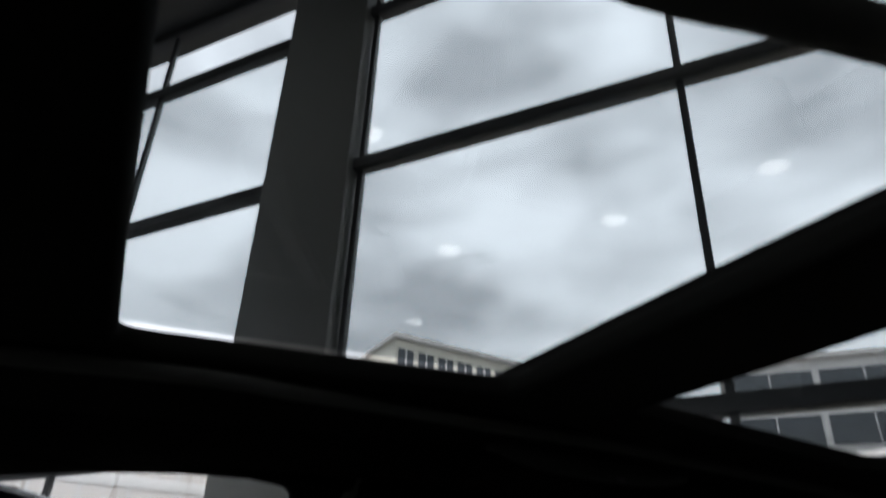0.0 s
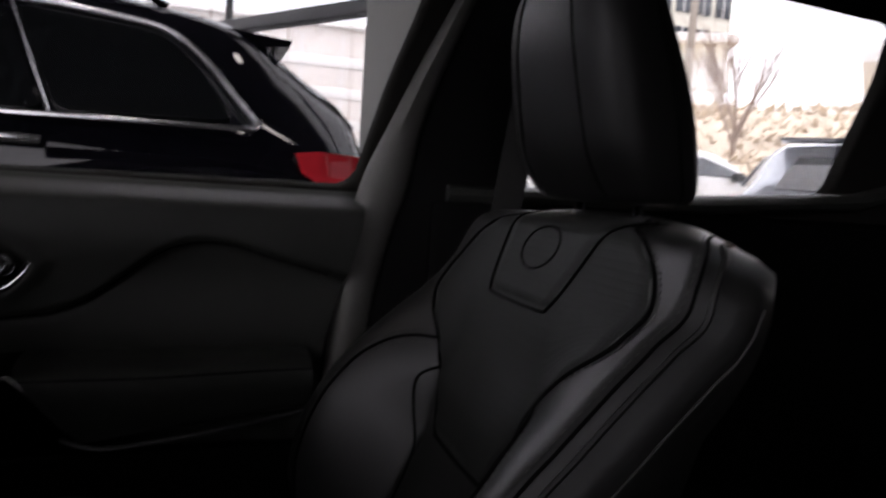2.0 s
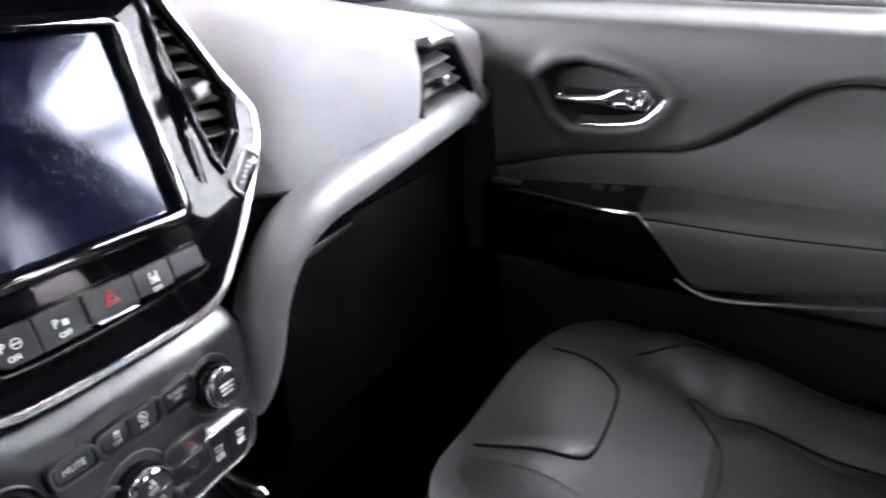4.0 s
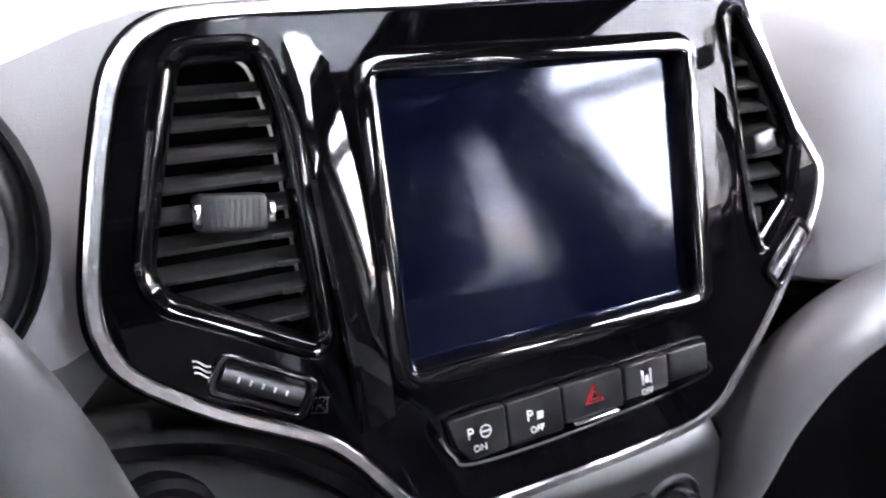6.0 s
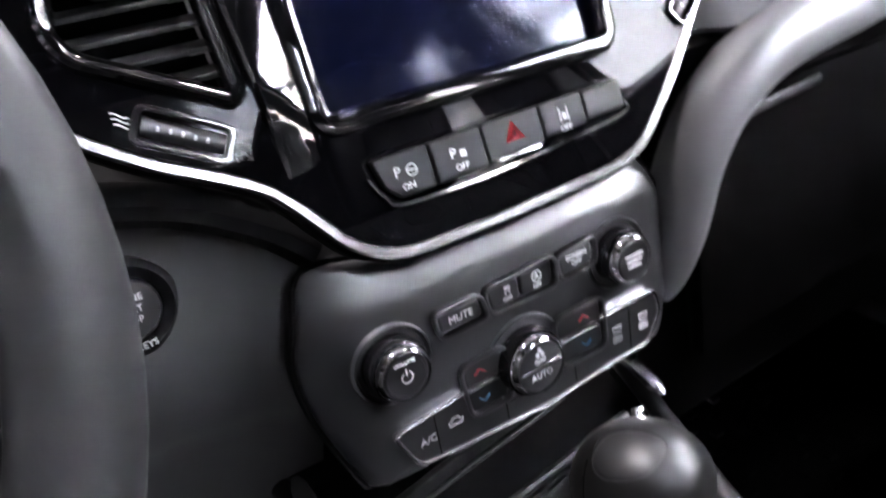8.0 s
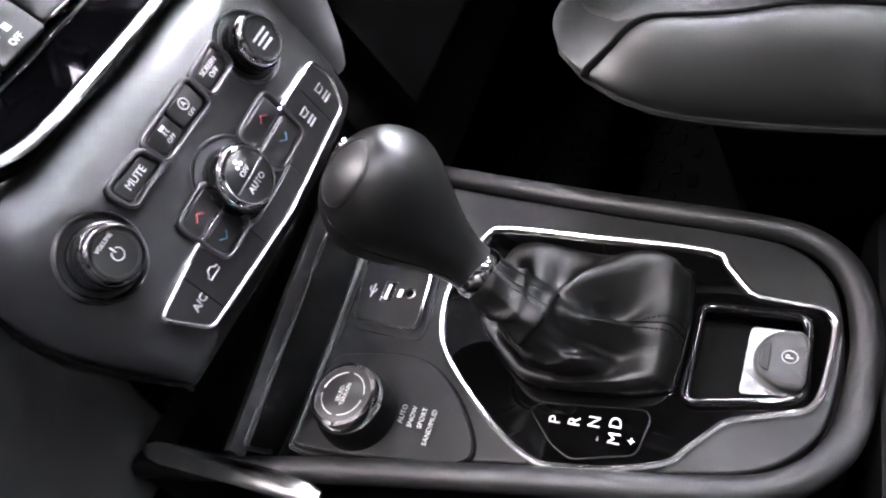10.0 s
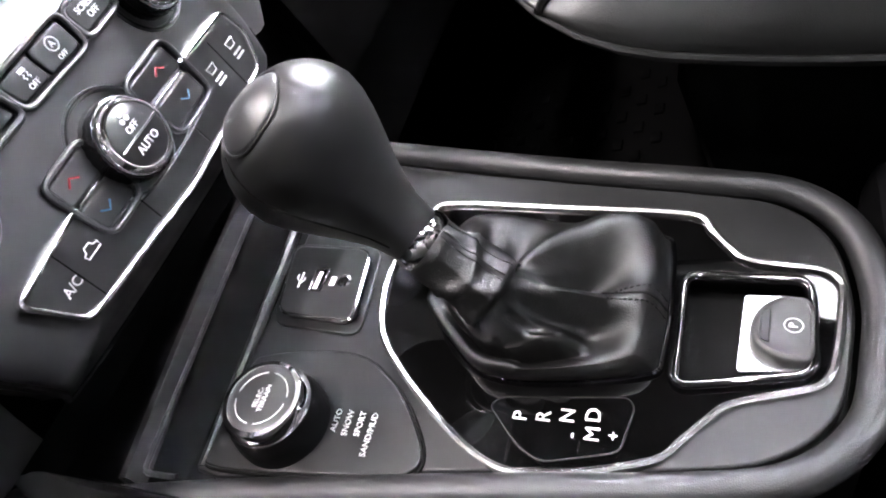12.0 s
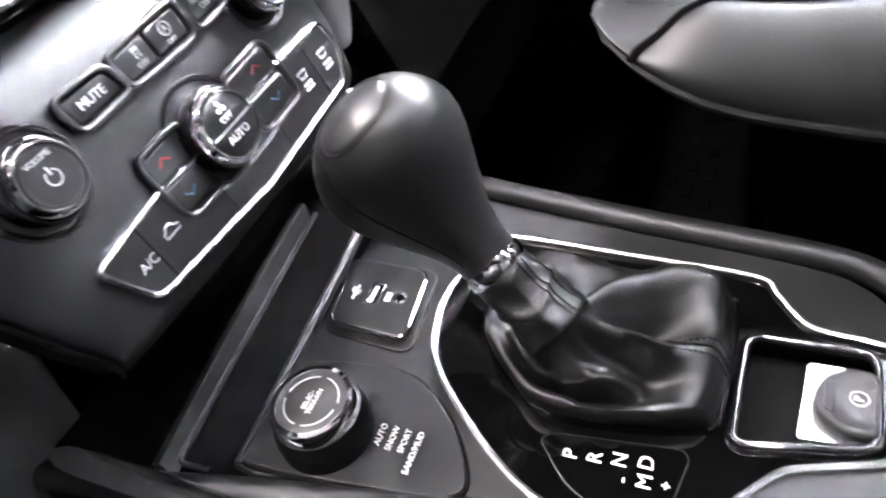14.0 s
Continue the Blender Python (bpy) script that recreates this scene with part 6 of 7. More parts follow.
rings = []
for i in range(65):
    v = -0.46 + (0.2352 + 0.46) * (1 - (1 - i / 64) ** 1.35)
    w = back_width(v)
    front = [BACK @ Vector((s * w, v, back_face(s, v))) for s in [-1 + 2 * j / 80 for j in range(81)]]
    edge = min(back_face(1.0, v), back_face(-1.0, v))
    rear = [BACK @ Vector((s * w * 0.995, v, min(edge, 0.02) - 0.012 - 0.085 * (1 - 0.72 * step(-0.15, 0.23, v)) * math.sqrt(max(0.0, 1 - (s * 0.95) ** 4)))) for s in (0.98, 0.8, 0.5, 0.2, -0.2, -0.5, -0.8, -0.98)]
    rings.append(front + rear)
backrest = part("backrest", lofted(rings), M_LEATHER, seat, "black leather backrest with deep side bolsters", smooth=70)


def on_back(s, v, h=0.0012):
    return BACK @ Vector((s * back_width(v), v, back_face(s, v) + h))


def back_at(u, v, h=0.0012):
    return on_back(max(-1.0, min(1.0, u / back_width(v))), v, h)


def back_seam(points, r=0.0016, mat=M_THREAD, h=0.0006):
    part("seam", sweep([back_at(q[0], q[1], h) for q in spline([(a, b, 0) for a, b in points], 8)], disc(r, 6)), mat, backrest)


def stitches(points, pitch=0.0062):
    """A row of short stitches along a line on the backrest."""
    line = [back_at(q[0], q[1], 0.0006) for q in spline([(a, b, 0) for a, b in points], 14)]
    bm, run = bmesh.new(), 0.0
    for p, q in zip(line, line[1:]):
        run += (q - p).length
        if run > pitch:
            run = 0.0
            sweep([p, p + (q - p).normalized() * pitch * 0.62], disc(0.0007, 5), bm=bm)
    part("stitching", bm, M_STITCH, backrest, "row of grey stitches", smooth=60)


# middle insert: a long shield of softer cloth, lying just proud of the leather
INSERT = [(-0.104, 0.074), (-0.085, 0.088), (-0.03, 0.122), (0.0, 0.146), (0.035, 0.190), (0.07, 0.226), (0.11, 0.234), (0.15, 0.212), (0.18, 0.172), (0.20, 0.122), (0.222, 0.085)]


def insert_half(v):
    return follow(INSERT, v)


ins = bmesh.new()
grid = []
for i in range(51):
    v = -0.104 + (0.222 + 0.104) * i / 50
    hw = insert_half(v)
    grid.append([ins.verts.new(back_at(hw * (-1 + 2 * j / 40), v, 0.0032 if 0 < j < 40 and 0 < i < 50 else -0.002)) for j in range(41)])
for r0, r1 in zip(grid, grid[1:]):
    for j in range(40):
        ins.faces.new((r0[j], r0[j + 1], r1[j + 1], r1[j]))
part("insert", ins, M_SUEDE, backrest, "dark perforated middle insert", smooth=70)
for sg in (1, -1):
    back_seam([(sg * insert_half(v), v) for v in (0.222, 0.20, 0.18, 0.15, 0.11, 0.07, 0.035, 0.0, -0.03, -0.085, -0.104)], 0.0026)
    stitches([(sg * (insert_half(v) + 0.008), v) for v in (0.18, 0.15, 0.11, 0.07, 0.035)])
    # over the head of the bolster, then down its outer side
    cap = [(0.146, 0.0), (0.176, -0.012), (0.202, -0.035), (0.222, -0.080), (0.228, -0.156), (0.226, -0.24), (0.216, -0.40)]
    back_seam([(sg * u, v) for u, v in cap], 0.0024)
    stitches([(sg * (u + 0.004), v + 0.009) for u, v in cap])
    stitches([(sg * (u - 0.004), v - 0.009) for u, v in cap])
    back_seam([(sg * u, v) for u, v in ((0.122, -0.03), (0.142, -0.058), (0.132, -0.10), (0.112, -0.15), (0.100, -0.21), (0.095, -0.40))], 0.0022)
    # the welt along the shoulder and down the edge
    rim_run = [(sg * back_width(v) * 0.955, v) for v in (0.205, 0.18, 0.14, 0.10, 0.06, 0.0, -0.07, -0.16, -0.28, -0.42)]
    back_seam(rim_run, 0.0030, M_LEATHER, 0.0012)
    back_seam([(u - sg * 0.0065, v) for u, v in rim_run], 0.0016)
    stitches([(u - sg * 0.011, v) for u, v in rim_run])
    part("side_seam", sweep([BACK @ Vector((sg * (back_width(v) + 0.0004), v, back_face(sg, v) - 0.010)) for v in [0.16 - 0.56 * i / 24 for i in range(25)]], disc(0.0013, 6)), M_STITCH, backrest)
back_seam([(-0.074, -0.104), (0.0, -0.106), (0.074, -0.104)], 0.0022)
# stitched patch at the top of the insert
PATCH = [(0.086, 0.066), (0.098, 0.082), (0.15, 0.098), (0.20, 0.118), (0.222, 0.130)]
patch = bmesh.new()
pg = []
for i in range(19):
    v = 0.086 + 0.134 * i / 18
    hw = follow(PATCH, v)
    pg.append([patch.verts.new(back_at(hw * (-1 + 2 * j / 20), v, 0.0062 if 0 < j < 20 and 0 < i < 18 else 0.001)) for j in range(21)])
for r0, r1 in zip(pg, pg[1:]):
    for j in range(20):
        patch.faces.new((r0[j], r0[j + 1], r1[j + 1], r1[j]))
part("patch", patch, M_SUEDE, backrest, "raised dark stitched patch", smooth=70)
part("patch_emblem", lofted([[back_at(0.040 * k * math.cos(i * math.pi / 14), 0.152 + 0.026 * k * math.sin(i * math.pi / 14), h) for i in range(28)] for k, h in ((1.0, 0.004), (0.97, 0.0054), (0.6, 0.0058), (0.1, 0.0060))]), M_SUEDE, backrest, "dark embossed oval")
part("patch_mark", sweep([back_at(0.041 * math.cos(i * math.pi / 14), 0.152 + 0.027 * math.sin(i * math.pi / 14), 0.0066) for i in range(28)], disc(0.0014, 6), closed=True), M_THREAD, backrest)
part("patch_seam", sweep([back_at(q[0], q[1], 0.0045) for q in spline([(-0.124, 0.215, 0), (-0.112, 0.185, 0), (-0.092, 0.12, 0), (-0.078, 0.092, 0), (-0.06, 0.084, 0), (0.06, 0.084, 0), (0.078, 0.092, 0), (0.092, 0.12, 0), (0.112, 0.185, 0), (0.124, 0.215, 0)], 4)], disc(0.0017, 6)), M_THREAD, backrest)

# head restraint
head = thing("head_restraint", "black leather head restraint on two posts", "head restraint")
HEAD = [(1.093, 0.096, 0.030, -0.992), (1.098, 0.118, 0.044, -0.990), (1.112, 0.128, 0.055, -0.984), (1.145, 0.132, 0.063, -0.973), (1.18, 0.133, 0.064, -0.965), (1.22, 0.132, 0.062, -0.955), (1.27, 0.128, 0.056, -0.941), (1.31, 0.121, 0.049, -0.933), (1.335, 0.112, 0.042, -0.930), (1.358, 0.098, 0.033, -0.930), (1.377, 0.074, 0.022, -0.932), (1.388, 0.045, 0.011, -0.934)]
HEAD_X = 0.362


def signed(c, p):
    return math.copysign(abs(c) ** p, c)


fine_head = spline([(a, d, y) for z, a, d, y in HEAD], 4)
fine_z = spline([(z, 0, 0) for z, a, d, y in HEAD], 4)
hr_rings = [[Vector((HEAD_X + q.x * signed(math.cos(a), 0.52), q.z + q.y * signed(math.sin(a), 0.52), zz.x)) for a in [2 * math.pi * j / 48 for j in range(48)]] for q, zz in zip(fine_head, fine_z)]
cushion_h = part("cushion", lofted(hr_rings), M_HEADREST, head, "full black leather cushion, wider at its foot", smooth=65)


def head_front(t, f):
    """A place on the front of the head restraint: t up its height, f across it."""
    x = t * (len(fine_head) - 1)
    k = min(int(x), len(fine_head) - 2)
    q, zz = fine_head[k].lerp(fine_head[k + 1], x - k), fine_z[k].x + (fine_z[k + 1].x - fine_z[k].x) * (x - k)
    c = math.copysign(abs(f) ** (1 / 0.52), f)
    return Vector((HEAD_X + q.x * f, q.z + q.y * (1 - c * c) ** 0.26 + 0.0004, zz))


for sx in (-1, 1):
    part("seam", sweep([head_front(0.12 + 0.76 * i / 20, sx * (0.60 - 0.10 * i / 20)) for i in range(21)], disc(0.0017, 6)), M_THREAD, cushion_h)
    part("seam", sweep([Vector((HEAD_X + sx * (q.x + 0.0003), q.z - q.y * 0.25, zz.x)) for q, zz in zip(fine_head[4:-6], fine_z[4:-6])], disc(0.0017, 6)), M_THREAD, cushion_h)
    part("post", sweep([(HEAD_X + sx * 0.065, -0.992, 1.02), (HEAD_X + sx * 0.065, -0.985, 1.13)], disc(0.006, 12)), M_GLOSS, head)
part("seam", sweep([head_front(0.83, -0.95 + 1.9 * i / 24) for i in range(25)], disc(0.0017, 6)), M_THREAD, cushion_h)

# cushion: a full pillow with a rounded nose
CUSH_X, NOSE = 0.372, -0.197


def cush_width(y, s=1.0):
    w = (0.262 if s > 0 else 0.273) - 0.012 * step(-0.55, -0.80, y)
    return w * max(0.0, 1 - max(0.0, (y + 0.325) / (NOSE + 0.325)) ** 3.2) ** 0.42


def cush_low(y, s=1.0):
    """Lower edge of the cushion, which curls up round its inboard front corner."""
    z = follow([(-0.82, 0.515), (-0.55, 0.552), (-0.40, 0.592), (-0.34, 0.610), (-0.28, 0.622), (-0.197, 0.634)], y)
    curl = smooth_follow([(-0.82, 0.52), (-0.55, 0.557), (-0.42, 0.592), (-0.356, 0.613), (-0.30, 0.636), (-0.266, 0.655), (-0.254, 0.672), (-0.197, 0.676)], y)
    return z + (curl - z) * step(0.15, 0.85, -s * cush_width(y, s) / 0.273)


def cush_top(s, y):
    """Height of the cushion: side bolsters behind, a broad roll ahead, everything rounded down to the edge."""
    a = abs(s)
    z = follow([(-0.82, 0.560), (-0.60, 0.602), (-0.45, 0.634), (-0.36, 0.656), (-0.29, 0.668), (-0.197, 0.660)], y)
    if s > 0:
        z += 0.036 * step(0.48, 0.78, a) * (1 - step(-0.44, -0.27, y))
    else:
        z += 0.022 * step(0.45, 0.85, a * cush_width(y, s) / 0.273) + (0.018 * math.exp(-((a - 0.90) / 0.08) ** 2) - 0.008 * math.exp(-((a - 0.80) / 0.05) ** 2)) * (1 - step(-0.305, -0.265, y))
    z -= 0.007 * math.exp(-((a - 0.47) / 0.035) ** 2) * (1 - step(-0.44, -0.38, y))
    z -= 0.006 * math.exp(-((y + 0.425 + 0.05 * (1 - a)) / 0.018) ** 2) * (1 - step(0.7, 0.95, a))
    low = cush_low(y, s) + 0.012
    nose = max(0.0, 1 - max(0.0, (y + 0.300) / (NOSE + 0.300)) ** 2.6) ** 0.5
    return low + (z - low) * nose * (max(0.0, 1 - a ** 7) ** 0.45 if s > 0 else max(0.0, 1 - a ** 6) ** 0.5)


def cush_at(x, y, h=0.0):
    w = max(cush_width(y, x - CUSH_X), 0.001)
    s = max(-1.0, min(1.0, (x - CUSH_X) / w))
    return Vector((CUSH_X + s * w, y, cush_top(s, y) + h))


cush_rings = []
for i in range(61):
    y = NOSE - 0.0002 - (0.82 + NOSE) * (i / 60) ** 1.5
    top = [Vector((CUSH_X + s * cush_width(y, s), y, cush_top(s, y))) for s in [math.sin(math.pi / 2 * (-1 + 2 * j / 64)) for j in range(65)]]
    under = [Vector((CUSH_X + s * cush_width(y, s), y, cush_low(y, s) - 0.03 * (1 - abs(s)))) for s in (0.985, 0.9, 0.5, 0.0, -0.5, -0.9, -0.985)]
    cush_rings.append(top + under)
cushion = part("seat_cushion", lofted(cush_rings), M_LEATHER, seat, "black leather seat cushion with a rounded front", smooth=70)


def cush_seam_at(points, r=0.0020, h=0.0004):
    part("seam", sweep([cush_at(q[0], q[1], h) for q in spline([(a, b, 0) for a, b in points], 8)], disc(r, 6)), M_THREAD, cushion)


FLAP = spline([(0.262, -0.206, 0), (0.272, -0.26, 0), (0.284, -0.312, 0), (0.300, -0.333, 0), (0.335, -0.338, 0), (0.415, -0.336, 0), (0.447, -0.328, 0), (0.466, -0.30, 0), (0.488, -0.26, 0), (0.500, -0.206, 0)], 5)
pad = bmesh.new()
half_n = len(FLAP) // 2
pgr = []
for i in range(half_n + 1):
    p, q = FLAP[i], FLAP[len(FLAP) - 1 - i]
    pgr.append([pad.verts.new(cush_at(p.x + (q.x - p.x) * j / 16, p.y + (q.y - p.y) * j / 16, 0.0026 if 0 < j < 16 else -0.001)) for j in range(17)])
for r0, r1 in zip(pgr, pgr[1:]):
    for j in range(16):
        pad.faces.new((r0[j], r0[j + 1], r1[j + 1], r1[j]))
part("cushion_insert", pad, M_LEATHER, cushion, "smooth front panel of the cushion", smooth=70)
cush_seam_at([(q.x, q.y) for q in FLAP[2:-2:5]] , 0.0022)
# perforated middle behind it
mid_p = bmesh.new()
mgr = []
for i in range(25):
    y = -0.44 - 0.34 * i / 24
    hw = 0.112 - 0.02 * step(-0.50, -0.44, y)
    mgr.append([mid_p.verts.new(cush_at(CUSH_X + hw * (-1 + 2 * j / 20), y, 0.002 if 0 < j < 20 and i > 0 else -0.001)) for j in range(21)])
for r0, r1 in zip(mgr, mgr[1:]):
    for j in range(20):
        mid_p.faces.new((r0[j], r0[j + 1], r1[j + 1], r1[j]))
part("middle_panel", mid_p, M_SUEDE, cushion, "dark perforated middle of the cushion", smooth=70)
cush_seam_at([(0.505, -0.80), (0.500, -0.55), (0.492, -0.44), (0.482, -0.409), (0.45, -0.435), (0.41, -0.455), (0.33, -0.455), (0.28, -0.435), (0.258, -0.409), (0.25, -0.44), (0.242, -0.55), (0.238, -0.80)])
cush_seam_at([(CUSH_X + q, y) for q, y in ((0.150, -0.335), (0.172, -0.365), (0.205, -0.43), (0.215, -0.55), (0.213, -0.78))])
cush_seam_at([(0.114, -0.254), (0.124, -0.264), (0.134, -0.278), (0.141, -0.295), (0.147, -0.33), (0.149, -0.40), (0.150, -0.55), (0.154, -0.78)], 0.0028)
front_p = bmesh.new()
fgr = []
for i in range(21):
    y = -0.222 - 0.20 * i / 20
    x0 = CUSH_X - (cush_width(y, -1) - 0.016) * min(1.0, 0.78 + 0.10 * i / 5) if i < 5 else 0.153
    fgr.append([front_p.verts.new(cush_at(x0 + (0.250 - x0) * j / 16, y, 0.0015 if 0 < j < 16 and 0 < i < 20 else -0.001)) for j in range(17)])
for r0, r1 in zip(fgr, fgr[1:]):
    for j in range(16):
        front_p.faces.new((r0[j], r0[j + 1], r1[j + 1], r1[j]))
part("front_panel", front_p, M_PERF, cushion, "perforated leather front corner of the cushion", smooth=70)
for sg in (1, -1):
    part("edge_piping", sweep([Vector((CUSH_X + sg * (cush_width(y, sg) + 0.0006), y, cush_low(y, sg) + 0.008)) for y in [-0.80 + 0.585 * i / 30 for i in range(31)]], disc(0.0022, 6)), M_LEATHER, cushion)
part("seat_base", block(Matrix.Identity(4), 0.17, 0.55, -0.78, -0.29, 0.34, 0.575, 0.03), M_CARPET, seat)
for dx in (-0.2, 0.2):
    part("slide_rail", block(Matrix.Identity(4), 0.36 + dx - 0.02, 0.36 + dx + 0.02, -0.85, -0.18, 0.33, 0.36, 0.004), M_DARK, seat)

# the driver's seat behind the camera: unseen, added to keep reflections dark
driver_seat = thing("driver_seat", "black leather driver seat behind the wheel", "seat")
twin = {seat: driver_seat}
for ob in (backrest, *backrest.children_recursive):
    twin[ob] = ob.copy()
    scene.collection.objects.link(twin[ob])
    twin[ob].parent = twin[ob.parent]
driver_seat.matrix_basis = pose(-0.76, -0.24, 0)
copy_thing(head, pose(-0.74, -0.06, 0))


# ---- vehicles ----
def vehicle(name, m, paint, label, length=4.8, hw=0.95, tall=1.68, detail=True):
    """A tall estate car; m stands at the ground under the middle of its tail, x to its right, y ahead."""
    car = thing(name, label, "car")
    k = tall / 1.68
    prof = [(0.0, 0.98), (0.015, 1.09), (0.05, 1.20), (0.115, 1.31), (0.22, 1.38), (0.36, 1.475), (0.52, 1.58), (0.72, 1.63), (1.2, 1.668), (2.0, 1.68), (2.7, 1.655), (3.05, 1.56), (3.5, 1.27), (3.75, 1.13), (4.3, 1.06), (4.65, 0.96), (4.8, 0.72)]
    ring_rows = []
    for s, h, _ in spline([(a, b, 0) for a, b in prof], 4):
        h *= k
        q = length / 4.8
        end = 1 - 0.05 * step(0.30, 0.0, s) ** 2 - 0.12 * step(4.2, 4.8, s)
        belt = min(1.04, h - 0.02)
        rise_ = h - belt
        side = [(0.70, 0.28), (0.90, 0.36), (0.95, 0.60), (0.955, 0.86), (0.945, belt), (0.938, belt + 0.14 * rise_), (0.924, belt + 0.28 * rise_), (0.882, belt + 0.42 * rise_), (0.837, belt + 0.56 * rise_), (0.795, belt + 0.68 * rise_), (0.752, belt + 0.80 * rise_), (0.70, belt + 0.91 * rise_), (0.62, belt + 0.98 * rise_), (0.40, h), (0.0, h + 0.012)]
        pts = [Vector((x * hw / 0.95 * end, s * q, z)) for x, z in side] + [Vector((-x * hw / 0.95 * end, s * q, z)) for x, z in side[-2::-1]]
        ring_rows.append([m @ p for p in pts])
    part("body", lofted(ring_rows), paint, car, smooth=58)
    sl = (0.905 - 0.70) / 0.38
    for sg in (1, -1):
        wm = m @ basis((sg * (0.945 if detail else 0.925) * hw / 0.95, 0, 1.22), (0, 1, 0), (-sg * sl, 0, 1))
        vs_ = 1.0 if detail else 0.84
        for nm, loop in (("quarter_window", [(0.55, 0.06), (0.68, 0.28), (0.79, 0.39), (0.86, 0.415), (1.05, 0.437), (1.285, 0.458), (1.120, 0.04)]), ("rear_window", [(1.155, 0.04), (1.318, 0.458), (2.05, 0.46), (2.05, 0.02)]), ("front_window", [(2.12, 0.02), (2.12, 0.455), (2.75, 0.40), (3.42, 0.02)])):
            loop = [(a, b * vs_) for a, b in loop]
            lp = rounded(loop, 0.05, 4)
            w = panel(nm, lp, wm, M_CARGLASS if detail else M_FARGLASS, car, "dark tinted side glass", depth=0.05, bevel=0.004, lift=-0.022 if sg < 0 else -0.028)
        if detail:
            lp = rounded([(0.455, 0.030), (0.53, 0.13), (0.655, 0.303), (0.75, 0.400), (0.84, 0.437), (1.0, 0.458), (1.18, 0.476), (2.08, 0.485), (2.77, 0.430), (3.5, 0.0), (2.0, 0.010)], 0.05, 5)
            part("window_chrome", sweep([wm @ Vector((q[0], q[1], 0.024 * (-1 if sg < 0 else 1))) for q in lp], disc(0.013, 8, 0.011), closed=True), M_SATIN, car, "chrome window surround")
            part("pillar_chrome", sweep([wm @ Vector((a, b, 0.026 * (-1 if sg < 0 else 1))) for a, b in ((1.130, 0.014), (1.206, 0.22), (1.300, 0.474))], disc(0.0045, 6)), M_SATIN, car, "thin chrome strip between the windows")
            for y0 in (1.155, 2.24):
                part("door_handle", sweep([m @ Vector((sg * 0.972, y0, 1.163)), m @ Vector((sg * 0.985, y0 + 0.05, 1.165)), m @ Vector((sg * 0.985, y0 + 0.20, 1.167)), m @ Vector((sg * 0.972, y0 + 0.25, 1.168))], disc(0.014, 8, 0.018)), M_SATIN, car, "chrome door handle")
            for y0 in (1.085, 2.1, 3.2):
                part("door_edge", sweep([m @ Vector((sg * 0.957, y0 + 0.008, 0.4)), m @ Vector((sg * 0.958, y0 + 0.008, 0.86)), m @ Vector((sg * 0.948, y0, 1.03))], disc(0.004, 6)), paint, car)
                part("door_gap", block(m, sg * 0.957 - 0.001, sg * 0.957 + 0.001, y0 - 0.003, y0 + 0.003, 0.4, 1.02), M_DARK, car)
        lamp = part("tail_lamp", lofted([[m @ Vector((sg * x, y, z)) for x, y, z in ((0.89 + e, 0.05, 1.082), (0.932 + e, 0.24, 1.072), (0.938 + e, 0.310, 1.118), (0.922 + e, 0.335, 1.187), (0.902 + e, 0.25, 1.200), (0.875 + e, 0.06, 1.188), (0.80, -0.005 - e, 1.15), (0.80, -0.02 - e, 1.07))] for e in (-0.05, 0.02, 0.028)]), M_TAIL, car, "red wrap-round tail lamp")
        if detail:
            for y0, tilt_ in ((0.115, 0.000), (0.205, 0.010)):
                part("lens_rib", sweep([m @ Vector((sg * (0.899 + 0.22 * (y0 - 0.05)), y0, 1.080 + tilt_ * 0.2)), m @ Vector((sg * (0.917 + 0.20 * (y0 - 0.05)), y0 + 0.006, 1.135)), m @ Vector((sg * (0.905 + 0.14 * (y0 - 0.05)), y0 + 0.016, 1.190))], disc(0.0045, 6)), M_RED, lamp)
            part("inner_lens", lofted([[m @ Vector((sg * (x + e), y, z)) for x, y, z in ((0.921, 0.125, 1.092), (0.936, 0.200, 1.090), (0.935, 0.205, 1.165), (0.918, 0.130, 1.172))] for e in (-0.01, 0.006, 0.009)]), M_TAILCLEAR, lamp, "paler red inner lens")
        part("reverse_lamp", lofted([[m @ Vector((sg * x, y, z)) for x, y, z in ((0.885 + e, 0.055, 1.000), (0.925 + e, 0.21, 0.998), (0.930 + e, 0.245, 1.066), (0.888 + e, 0.050, 1.076), (0.80, -0.01, 1.06), (0.80, -0.01, 1.0))] for e in (-0.05, 0.015, 0.020)]), M_WPAINT if detail else M_SPAINT, car)
        part("door_mirror", block(m @ Matrix.Translation((sg * 1.05, 3.2, 1.22)), -0.11, 0.11, -0.06, 0.07, -0.07, 0.08, 0.03), paint if detail else M_DARK, car)
        for y0 in (0.95, 3.85):
            wb = m @ Matrix.Translation((sg * 0.80, y0, 0.37)) @ pose(0, 0, 0, 0, 90 * sg, 0)
            wh = part("wheel", turned([(0.24, -0.10), (0.36, -0.10), (0.375, -0.06), (0.375, 0.09), (0.355, 0.12), (0.26, 0.125)], wb, 36), M_TYRE, car)
            part("rim", turned([(0.255, 0.09), (0.25, 0.118), (0.19, 0.10), (0.05, 0.115), (0.005, 0.118)], wb, 20), M_SATIN, wh)
    part("spoiler", lofted([[m @ Vector((x, y, z)) for y, z in ((0.335, 1.640), (0.342, 1.618), (0.45, 1.604), (0.66, 1.640), (0.66, 1.668))] for x in (-0.64, -0.56, 0.56, 0.64)]), paint, car, "roof spoiler over the tailgate")
    tail = [(h * k, a) for a, h in prof[:9]]
    low_, tall_ = 1.25 * k, 1.50 * k
